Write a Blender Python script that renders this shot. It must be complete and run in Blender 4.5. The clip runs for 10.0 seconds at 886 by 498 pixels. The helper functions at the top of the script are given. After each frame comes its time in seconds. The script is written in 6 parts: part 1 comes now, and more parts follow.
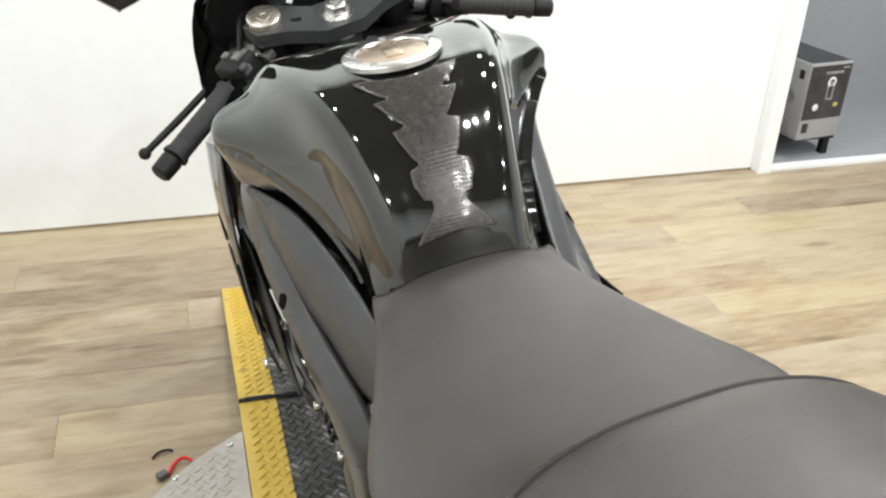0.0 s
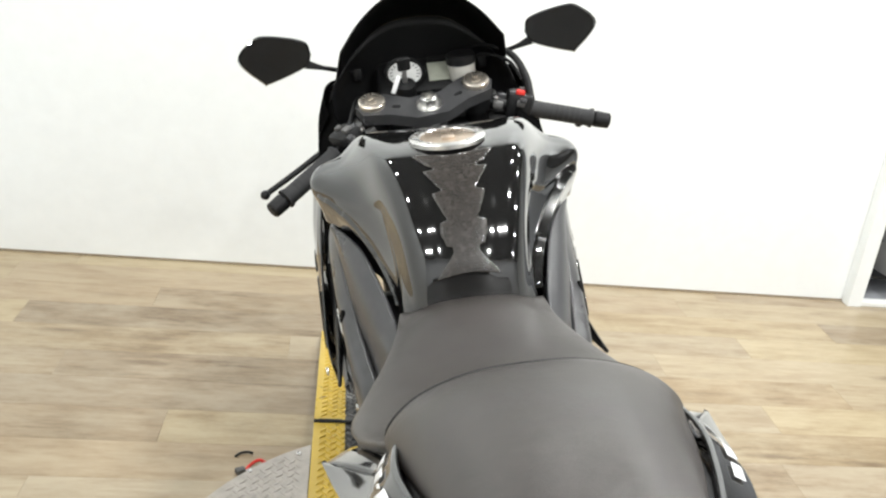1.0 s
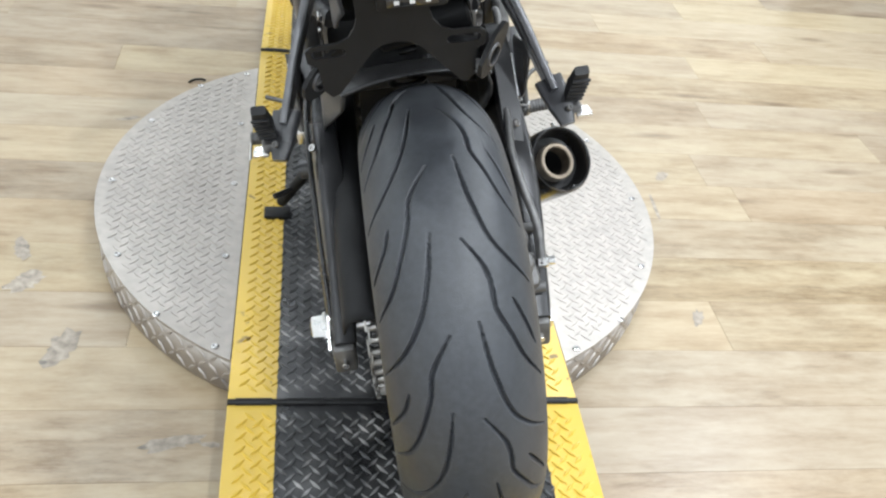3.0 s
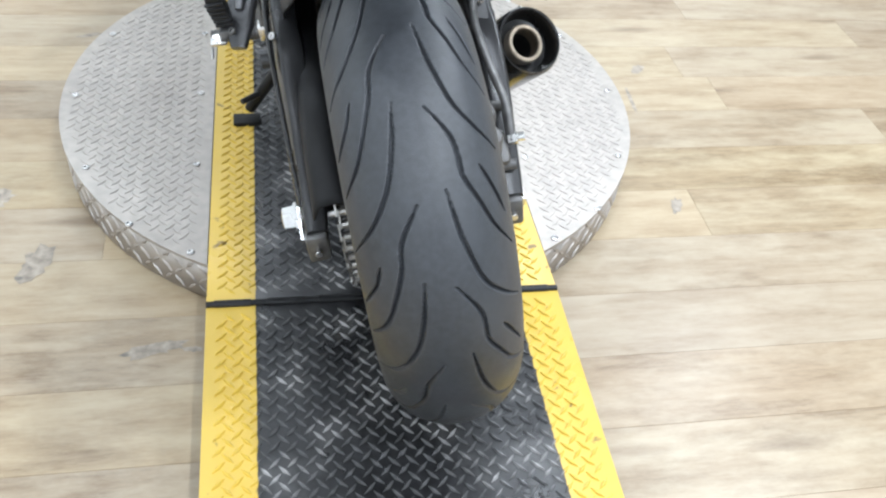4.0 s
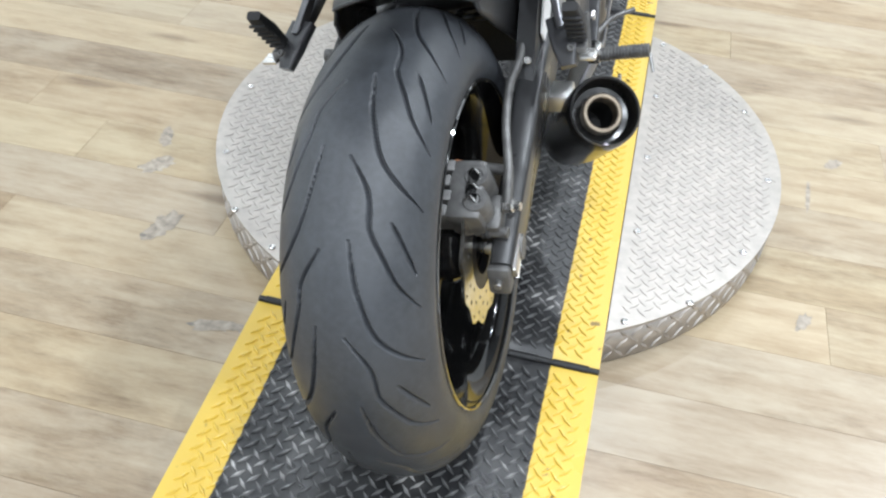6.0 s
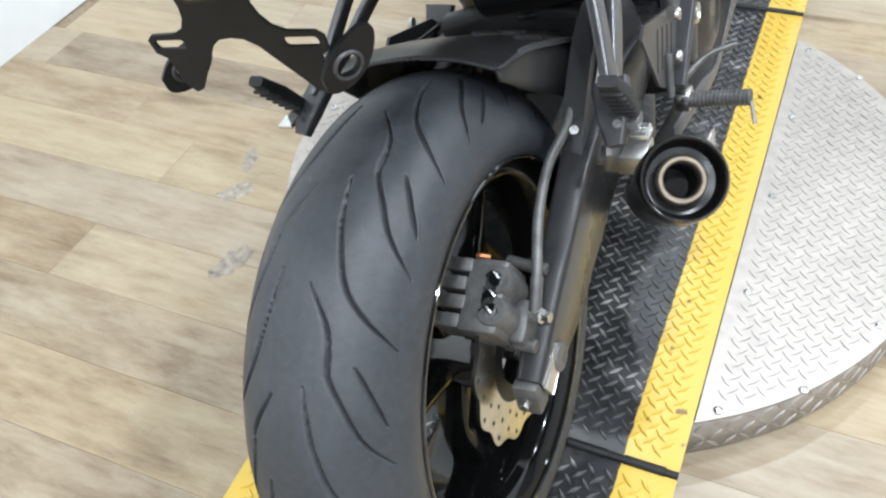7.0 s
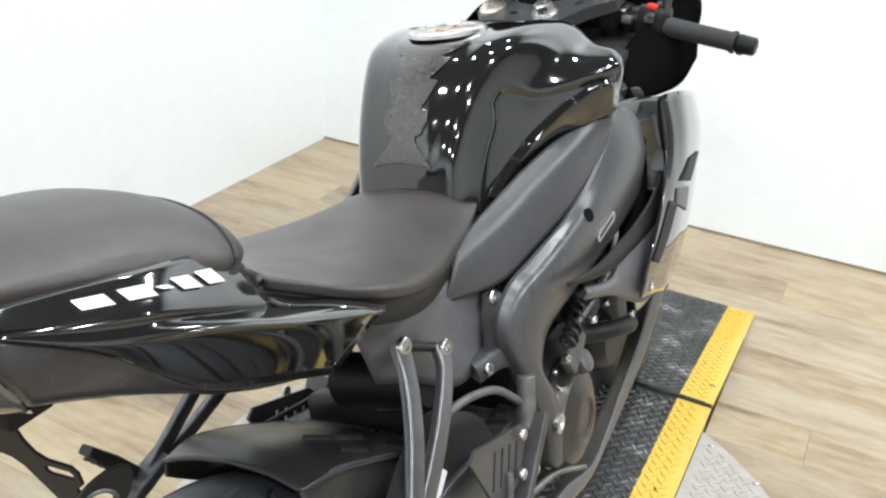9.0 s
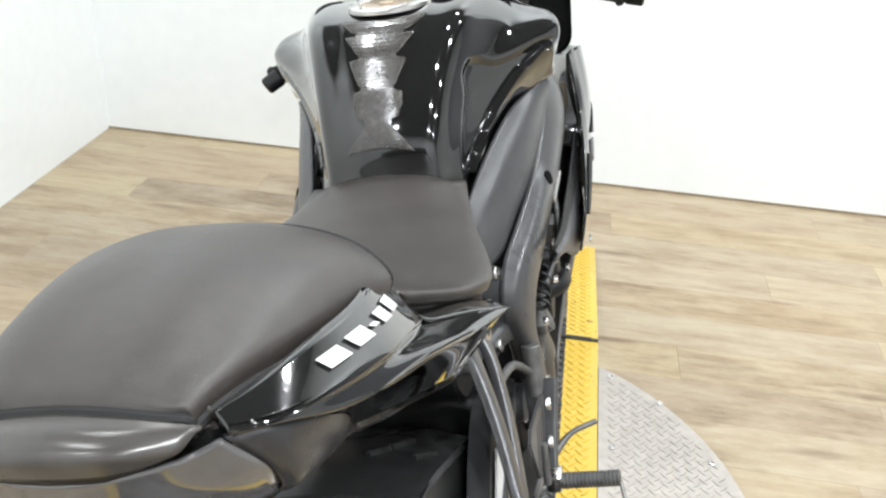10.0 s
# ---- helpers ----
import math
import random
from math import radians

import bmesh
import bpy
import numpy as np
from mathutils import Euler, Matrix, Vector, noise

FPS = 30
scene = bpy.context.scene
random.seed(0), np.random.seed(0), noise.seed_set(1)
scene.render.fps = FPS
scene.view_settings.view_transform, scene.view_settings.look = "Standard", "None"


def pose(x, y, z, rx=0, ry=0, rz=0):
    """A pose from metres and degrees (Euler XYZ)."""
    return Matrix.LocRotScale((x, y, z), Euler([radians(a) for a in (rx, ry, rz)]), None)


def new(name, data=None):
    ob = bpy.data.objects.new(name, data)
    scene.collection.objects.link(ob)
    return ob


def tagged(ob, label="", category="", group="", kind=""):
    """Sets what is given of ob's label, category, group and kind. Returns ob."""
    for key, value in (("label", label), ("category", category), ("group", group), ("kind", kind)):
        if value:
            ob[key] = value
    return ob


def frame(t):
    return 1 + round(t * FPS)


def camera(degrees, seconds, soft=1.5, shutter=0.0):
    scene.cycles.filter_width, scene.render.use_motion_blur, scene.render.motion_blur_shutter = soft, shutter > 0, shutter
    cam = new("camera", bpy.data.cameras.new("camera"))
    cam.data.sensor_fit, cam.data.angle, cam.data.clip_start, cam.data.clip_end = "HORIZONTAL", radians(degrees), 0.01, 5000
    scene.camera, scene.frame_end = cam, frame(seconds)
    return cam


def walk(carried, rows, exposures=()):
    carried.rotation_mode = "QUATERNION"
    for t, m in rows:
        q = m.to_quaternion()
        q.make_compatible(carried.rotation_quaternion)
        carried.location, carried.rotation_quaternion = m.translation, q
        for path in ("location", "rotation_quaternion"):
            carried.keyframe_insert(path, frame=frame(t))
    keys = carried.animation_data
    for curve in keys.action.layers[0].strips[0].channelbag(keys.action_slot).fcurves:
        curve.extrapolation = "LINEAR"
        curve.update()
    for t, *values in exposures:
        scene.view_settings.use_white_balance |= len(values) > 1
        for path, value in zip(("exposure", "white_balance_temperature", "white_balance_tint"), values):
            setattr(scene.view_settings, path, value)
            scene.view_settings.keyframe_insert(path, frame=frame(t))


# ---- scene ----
# the camera and its path: seconds, place, heading, pitch and roll
cam = camera(53.31, 10.0, soft=2.3)
PATH = [
    (0.0, -0.3531, -0.3536, 1.3144, -17.51, -27.70, 2.39),
    (0.3, -0.3711, -0.4509, 1.3631, -14.86, -24.44, 5.29),
    (0.5, -0.3831, -0.5322, 1.3870, -14.61, -23.92, 5.62),
    (0.8, -0.3236, -0.6040, 1.3902, -9.75, -20.96, 5.86),
    (1.0, -0.2764, -0.6743, 1.3876, -7.57, -22.10, 6.52),
    (1.2, -0.2174, -0.7110, 1.3730, -5.92, -22.45, 7.43),
    (1.5, -0.1736, -0.7903, 1.3657, -3.51, -25.86, 7.95),
    (2.0, -0.1905, -0.8794, 1.3396, -6.55, -28.21, 7.74),
    (2.5, -0.2071, -0.9726, 1.3102, -10.06, -31.13, 9.33),
    (3.0, -0.1989, -0.9941, 1.2391, -12.31, -38.38, 9.14),
    (3.2, -0.1936, -0.9978, 1.2179, -13.10, -39.97, 8.30),
    (4.3, -0.1727, -1.0422, 1.1848, -14.26, -42.99, 7.44),
    (4.5, -0.1826, -1.0473, 1.1932, -14.07, -42.96, 7.36),
    (5.0, -0.1232, -1.0400, 1.2164, -1.40, -42.34, -3.09),
    (5.5, 0.0836, -1.0035, 1.2107, 7.74, -42.45, 2.66),
    (5.7, 0.1502, -0.9984, 1.2192, 9.57, -42.37, 3.87),
    (6.8, 0.3345, -0.7628, 1.2416, 24.10, -45.69, -5.14),
    (7.0, 0.3264, -0.6826, 1.2270, 27.66, -45.45, -6.23),
    (7.5, 0.4324, -0.5853, 1.2629, 27.90, -40.21, -1.69),
    (8.0, 0.4926, -0.5319, 1.2835, 30.67, -36.08, -0.33),
    (8.5, 0.4824, -0.5259, 1.3189, 28.64, -32.64, 1.25),
    (9.0, 0.4643, -0.5353, 1.3538, 26.36, -27.51, 3.03),
    (9.5, 0.3228, -0.6110, 1.3567, 17.80, -27.97, 2.96),
    (10.0, 0.1324, -0.5930, 1.3432, 7.23, -29.10, 3.67),
]
walk(cam, [(t, pose(x, y, z, 90 + pitch, 0, yaw) @ pose(0, 0, 0, 0, 0, roll)) for t, x, y, z, yaw, pitch, roll in PATH],
     exposures=[(0.0, 0.02, 6750, 10), (2.0, 0.06, 6620, 10), (3.0, 0.17, 6180, 10), (4.5, 0.2, 5930, 10), (5.0, 0.18, 6050, 10), (5.5, 0.14, 6080, 10), (7.0, 0.1, 6050, 10), (8.0, 0.05, 6130, 10), (8.5, 0.08, 6250, 10), (10.0, 0.07, 6450, 10)])

# ---- light ----
world = bpy.data.worlds.new("world")
scene.world = world
world.use_nodes = True
world.node_tree.nodes["Background"].inputs["Color"].default_value = (0.75, 0.8, 0.88, 1)
world.node_tree.nodes["Background"].inputs["Strength"].default_value = 0.25

CEILING = 2.95


def ceiling_lamp(x, y, watts, size=0.11):
    """One round downlight just under the ceiling."""
    data = bpy.data.lights.new("downlight", "AREA")
    data.shape, data.size, data.energy, data.color = "DISK", size, watts, (0.95, 0.985, 1.0)
    lamp = new("downlight", data)
    lamp.location = (x, y, CEILING - 0.05)
    return lamp


LAMPS = {}
for row, watts in (((-1.1,), (14, 13, 9, 10, 11)), ((0.5,), (22, 31, 21, 19, 20)), ((2.1,), (22, 24, 24, 33, 33))):
    LAMPS.update({(row[0], y): w for y, w in zip((-2.8, -1.6, -0.4, 0.8, 1.9), watts)})
for (lx, ly), watts in LAMPS.items():
    ceiling_lamp(lx, ly, watts)

# ---- materials ----
def material(name, color, rough=0.5, metal=0.0, grain=0.0, grain_scale=60.0, bump=0.0, bump_scale=200.0, coat=0.0,
             wear=None, wear_scale=6.0, wear_from=0.55, wear_to=0.75, rough_var=0.0, spec=0.5, stretch=(1, 1, 1)):
    """A principled surface with colour variation at two scales, uneven gloss and fine relief."""
    m = bpy.data.materials.new(name)
    m.use_nodes = True
    nt = m.node_tree
    n, l = nt.nodes, nt.links
    b = n["Principled BSDF"]
    b.inputs["Base Color"].default_value = (*color, 1)
    b.inputs["Roughness"].default_value, b.inputs["Metallic"].default_value = rough, metal
    b.inputs["Coat Weight"].default_value, b.inputs["Coat Roughness"].default_value = coat, 0.04
    b.inputs["Specular IOR Level"].default_value = spec
    tc = n.new("ShaderNodeTexCoord")
    mp = n.new("ShaderNodeMapping")
    mp.inputs["Scale"].default_value = stretch
    l.new(tc.outputs["Object"], mp.inputs["Vector"])

    def tex(scale, detail=4.0):
        t = n.new("ShaderNodeTexNoise")
        t.inputs["Scale"].default_value, t.inputs["Detail"].default_value = scale, detail
        l.new(mp.outputs["Vector"], t.inputs["Vector"])
        return t.outputs["Fac"]

    def ramp(fac, a, c):
        r = n.new("ShaderNodeMapRange")
        r.inputs["From Min"].default_value, r.inputs["From Max"].default_value = 0.3, 0.7
        r.inputs["To Min"].default_value, r.inputs["To Max"].default_value = a, c
        l.new(fac, r.inputs["Value"])
        return r.outputs["Result"]

    col = None
    if grain:
        h = n.new("ShaderNodeHueSaturation")
        h.inputs["Color"].default_value = (*color, 1)
        mul = n.new("ShaderNodeMath")
        mul.operation = "MULTIPLY"
        l.new(ramp(tex(grain_scale), 1 - grain, 1 + grain), mul.inputs[0])
        l.new(ramp(tex(grain_scale / 14, 2.0), 1 - grain * 0.6, 1 + grain * 0.6), mul.inputs[1])
        l.new(mul.outputs[0], h.inputs["Value"])
        col = h.outputs["Color"]
    if wear:
        w = n.new("ShaderNodeMapRange")
        w.interpolation_type = "SMOOTHSTEP"
        w.inputs["From Min"].default_value, w.inputs["From Max"].default_value = wear_from, wear_to
        l.new(tex(wear_scale, 8.0), w.inputs["Value"])
        mix = n.new("ShaderNodeMix")
        mix.data_type = "RGBA"
        mix.inputs["A"].default_value, mix.inputs["B"].default_value = (*color, 1), (*wear, 1)
        l.new(w.outputs["Result"], mix.inputs["Factor"])
        if col:
            l.new(col, mix.inputs["A"])
        col = mix.outputs["Result"]
    if col:
        l.new(col, b.inputs["Base Color"])
    if rough_var:
        l.new(ramp(tex(grain_scale / 8, 6.0), max(0.02, rough - rough_var), rough + rough_var), b.inputs["Roughness"])
    if bump:
        bp = n.new("ShaderNodeBump")
        bp.inputs["Strength"].default_value, bp.inputs["Distance"].default_value = bump, 0.002
        l.new(tex(bump_scale, 3.0), bp.inputs["Height"])
        l.new(bp.outputs["Normal"], b.inputs["Normal"])
    return m


GLOSS = material("gloss black paint", (0.009, 0.009, 0.009), 0.07, coat=1.0, grain=0.15, grain_scale=400, rough_var=0.015)
SATIN = material("satin black plastic", (0.046, 0.046, 0.049), 0.33, spec=0.5, grain=0.12, bump=0.12, bump_scale=900, rough_var=0.06)
HANGER = material("dark polished forging", (0.14, 0.14, 0.145), 0.32, metal=0.8, grain=0.1, rough_var=0.06)
ARMM = material("black arm paint", (0.022, 0.022, 0.023), 0.3, spec=0.45, grain=0.1, bump=0.06, bump_scale=600, rough_var=0.06)
HOLE = material("deep black rubber and shaded openings", (0.003, 0.003, 0.003), 0.9, spec=0.1)
CAPM = material("pale gold anodised metal", (0.66, 0.6, 0.52), 0.3, metal=0.9, grain=0.15, grain_scale=220, rough_var=0.08)
RIM = material("black wheel paint", (0.004, 0.004, 0.004), 0.09, spec=0.4, grain=0.15, rough_var=0.05)
COCKPIT = material("dull cockpit black", (0.004, 0.004, 0.004), 0.9, spec=0.0, grain=0.1)
HUGM = material("satin moulded plastic", (0.024, 0.024, 0.0245), 0.29, spec=0.5, grain=0.12, bump=0.1, bump_scale=900, rough_var=0.06)
UNDERM = material("dark grey under-tail plastic", (0.026, 0.026, 0.029), 0.28, spec=0.5, grain=0.12, bump=0.12, bump_scale=900, rough_var=0.06)
FRAME = material("satin black frame paint", (0.05, 0.05, 0.052), 0.31, spec=0.5, grain=0.1, bump=0.06, bump_scale=600, rough_var=0.06)
DARK = material("dull black metal", (0.007, 0.007, 0.0075), 0.42, spec=0.35, grain=0.25, bump=0.15, bump_scale=300, rough_var=0.1)
MATT = material("matt black plastic", (0.007, 0.007, 0.0075), 0.5, spec=0.28, grain=0.15, bump=0.2, bump_scale=700)
VINYL = material("dark seat vinyl", (0.0385, 0.033, 0.0298), 0.345, spec=0.6, grain=0.12, grain_scale=90, bump=0.25, bump_scale=1400, rough_var=0.06)
PIPING = material("black piping and dark gaps", (0.006, 0.006, 0.006), 0.6, bump=0.1)
RUBBER = material("tyre rubber", (0.037, 0.0402, 0.0455), 0.42, grain=0.18, grain_scale=120, bump=0.2, bump_scale=700, wear=(0.046, 0.05, 0.0565), wear_scale=9, rough_var=0.08)
GRIP = material("grip rubber", (0.018, 0.018, 0.019), 0.7, grain=0.2, bump=0.3, bump_scale=800)
SILVER = material("bare aluminium", (0.72, 0.71, 0.69), 0.28, metal=1.0, grain=0.08, bump=0.08, bump_scale=500, rough_var=0.08)
STEEL = material("bolt steel", (0.62, 0.61, 0.6), 0.25, metal=1.0, grain=0.15, rough_var=0.1)
CAST = material("grey cast metal", (0.14, 0.138, 0.135), 0.5, metal=0.6, grain=0.25, bump=0.3, bump_scale=350, rough_var=0.1)
BRONZE = material("smoked engine cover", (0.062, 0.057, 0.052), 0.3, metal=0.6, grain=0.2, bump=0.08, rough_var=0.08)
LID = material("worn tan metal", (0.5, 0.4, 0.31), 0.3, metal=0.8, grain=0.15, rough_var=0.08)
INNERM = material("grey inner fairing plastic", (0.092, 0.092, 0.098), 0.4, grain=0.1, bump=0.12, bump_scale=900, rough_var=0.06)
DISC = material("brake disc steel", (0.62, 0.6, 0.56), 0.22, metal=1.0, grain=0.12, rough_var=0.06)
CHAIN = material("oily chain steel", (0.32, 0.31, 0.29), 0.35, metal=0.9, grain=0.4, rough_var=0.12)
WHITE = material("white sticker", (0.8, 0.8, 0.8), 0.4, grain=0.04)
RED = material("red switch plastic", (0.7, 0.03, 0.02), 0.4, grain=0.1)
COPPER = material("copper line", (0.5, 0.2, 0.09), 0.35, metal=0.8, grain=0.2)
LENSM = material("smoked tail lamp lens", (0.11, 0.107, 0.108), 0.08, metal=0.3, coat=1.0, grain=0.2, grain_scale=30)
LIPM = material("smoked tail lip", (0.075, 0.07, 0.066), 0.24, metal=0.2, grain=0.2, grain_scale=30, rough_var=0.05)
LED = material("dark lamp cell", (0.06, 0.06, 0.062), 0.2, metal=0.5, grain=0.4, grain_scale=150, coat=0.5)
SMOKE = material("dark tinted screen", (0.003, 0.003, 0.003), 0.3, spec=0.15)
DIAL = material("white dial face", (0.78, 0.78, 0.76), 0.4, grain=0.05)
LCD = material("display glass", (0.36, 0.37, 0.31), 0.12, grain=0.08, coat=0.5)
CUP = material("milky reservoir plastic", (0.62, 0.6, 0.55), 0.35, grain=0.06)
# low colour puts the reflection of a darker room into the glass
MIRROR = material("darkened mirror glass", (0.3, 0.305, 0.315), 0.02, metal=1.0)
PAD = material("textured clear tank pad", (0.034, 0.03, 0.027), 0.24, grain=0.25, grain_scale=420, bump=0.2, bump_scale=260, coat=0.8, wear=(0.055, 0.049, 0.045), wear_scale=120, wear_from=0.5, wear_to=0.7)
nt = PAD.node_tree
ribs, bump_node, coords = nt.nodes.new("ShaderNodeTexWave"), nt.nodes.new("ShaderNodeBump"), nt.nodes.new("ShaderNodeTexCoord")
ribs.bands_direction, ribs.inputs["Scale"].default_value, ribs.inputs["Distortion"].default_value = "Z", 85.0, 0.3
bump_node.inputs["Strength"].default_value, bump_node.inputs["Distance"].default_value = 0.22, 0.0006
nt.links.new(coords.outputs["Object"], ribs.inputs["Vector"])
nt.links.new(ribs.outputs["Fac"], bump_node.inputs["Height"])
nt.links.new(bump_node.outputs["Normal"], nt.nodes["Principled BSDF"].inputs["Normal"])
nt.links.new(bump_node.outputs["Normal"], nt.nodes["Principled BSDF"].inputs["Coat Normal"])
DECAL = material("silver lettering vinyl", (0.78, 0.78, 0.78), 0.35, grain=0.08)
WALLM = material("white wall paint", (0.84, 0.865, 0.87), 0.6, grain=0.015, grain_scale=20, bump=0.05, bump_scale=90)
GREYWALL = material("grey wall paint", (0.3, 0.31, 0.33), 0.6, grain=0.03, grain_scale=20)
CEIL = material("dark ceiling paint", (0.06, 0.06, 0.06), 0.8, grain=0.05, grain_scale=30)
TRIM = material("white trim paint", (0.82, 0.83, 0.82), 0.45, grain=0.03)
ALU = material("aluminium tread plate", (0.455, 0.42, 0.385), 0.44, metal=0.75, grain=0.1, grain_scale=50, bump=0.1, bump_scale=250, rough_var=0.1, wear=(0.425, 0.393, 0.362), wear_scale=14)
SCUFF = material("worn floor patch", (0.33, 0.285, 0.23), 0.55, grain=0.3, grain_scale=60, wear=(0.13, 0.12, 0.105), wear_scale=40)
CARTON = material("grey-white carton", (0.36, 0.36, 0.365), 0.5, grain=0.05)
PRINT = material("dark carton print", (0.035, 0.035, 0.04), 0.35, grain=0.4, grain_scale=18)
GREYPRINT = material("grey carton print", (0.3, 0.3, 0.31), 0.4, grain=0.3, grain_scale=40)
YELLOWPRINT = material("yellow carton print", (0.5, 0.46, 0.12), 0.4)
OUTLET = material("heat-stained outlet metal", (0.2, 0.165, 0.125), 0.35, metal=0.7, grain=0.2, rough_var=0.08)
EXH = material("black muffler", (0.007, 0.007, 0.007), 0.24, grain=0.2, rough_var=0.08)


def tread_paint(name, black, worn, gloss):
    """Black tread plate with yellow painted edges, chipped and dusty."""
    m = material(name, black, gloss, grain=0.3, grain_scale=70, bump=0.2, bump_scale=300,
                 wear=worn, wear_scale=11, wear_from=0.5, wear_to=0.7, rough_var=0.1)
    nt = m.node_tree
    n, l = nt.nodes, nt.links
    b = n["Principled BSDF"]
    old = b.inputs["Base Color"].links[0].from_socket
    tc, sep, ab = n.new("ShaderNodeTexCoord"), n.new("ShaderNodeSeparateXYZ"), n.new("ShaderNodeMath")
    ab.operation = "ABSOLUTE"
    l.new(tc.outputs["Object"], sep.inputs["Vector"])
    l.new(sep.outputs["X"], ab.inputs[0])
    edge = n.new("ShaderNodeTexNoise")
    edge.inputs["Scale"].default_value = 45
    l.new(tc.outputs["Object"], edge.inputs["Vector"])
    add = n.new("ShaderNodeMath")
    add.operation = "MULTIPLY_ADD"
    add.inputs[1].default_value = 0.006
    l.new(edge.outputs["Fac"], add.inputs[0])
    l.new(ab.outputs[0], add.inputs[2])
    gate = n.new("ShaderNodeMapRange")
    gate.inputs["From Min"].default_value, gate.inputs["From Max"].default_value = 0.2225, 0.224
    l.new(add.outputs[0], gate.inputs["Value"])
    dirt, big = n.new("ShaderNodeTexNoise"), n.new("ShaderNodeTexNoise")
    dirt.inputs["Scale"].default_value, dirt.inputs["Detail"].default_value = 30, 8
    big.inputs["Scale"].default_value = 5
    l.new(tc.outputs["Object"], dirt.inputs["Vector"])
    l.new(tc.outputs["Object"], big.inputs["Vector"])
    chip = n.new("ShaderNodeMapRange")
    chip.inputs["From Min"].default_value, chip.inputs["From Max"].default_value = 0.66, 0.7
    l.new(dirt.outputs["Fac"], chip.inputs["Value"])
    tone = n.new("ShaderNodeMix")
    tone.data_type = "RGBA"
    tone.inputs["A"].default_value, tone.inputs["B"].default_value = (0.66, 0.46, 0.076, 1), (0.58, 0.395, 0.058, 1)
    l.new(big.outputs["Fac"], tone.inputs["Factor"])
    yel = n.new("ShaderNodeMix")
    yel.data_type = "RGBA"
    yel.inputs["B"].default_value = (0.2, 0.13, 0.03, 1)
    l.new(tone.outputs["Result"], yel.inputs["A"])
    l.new(chip.outputs["Result"], yel.inputs["Factor"])
    mix = n.new("ShaderNodeMix")
    mix.data_type = "RGBA"
    l.new(gate.outputs["Result"], mix.inputs["Factor"])
    l.new(old, mix.inputs["A"])
    l.new(yel.outputs["Result"], mix.inputs["B"])
    l.new(mix.outputs["Result"], b.inputs["Base Color"])
    return m


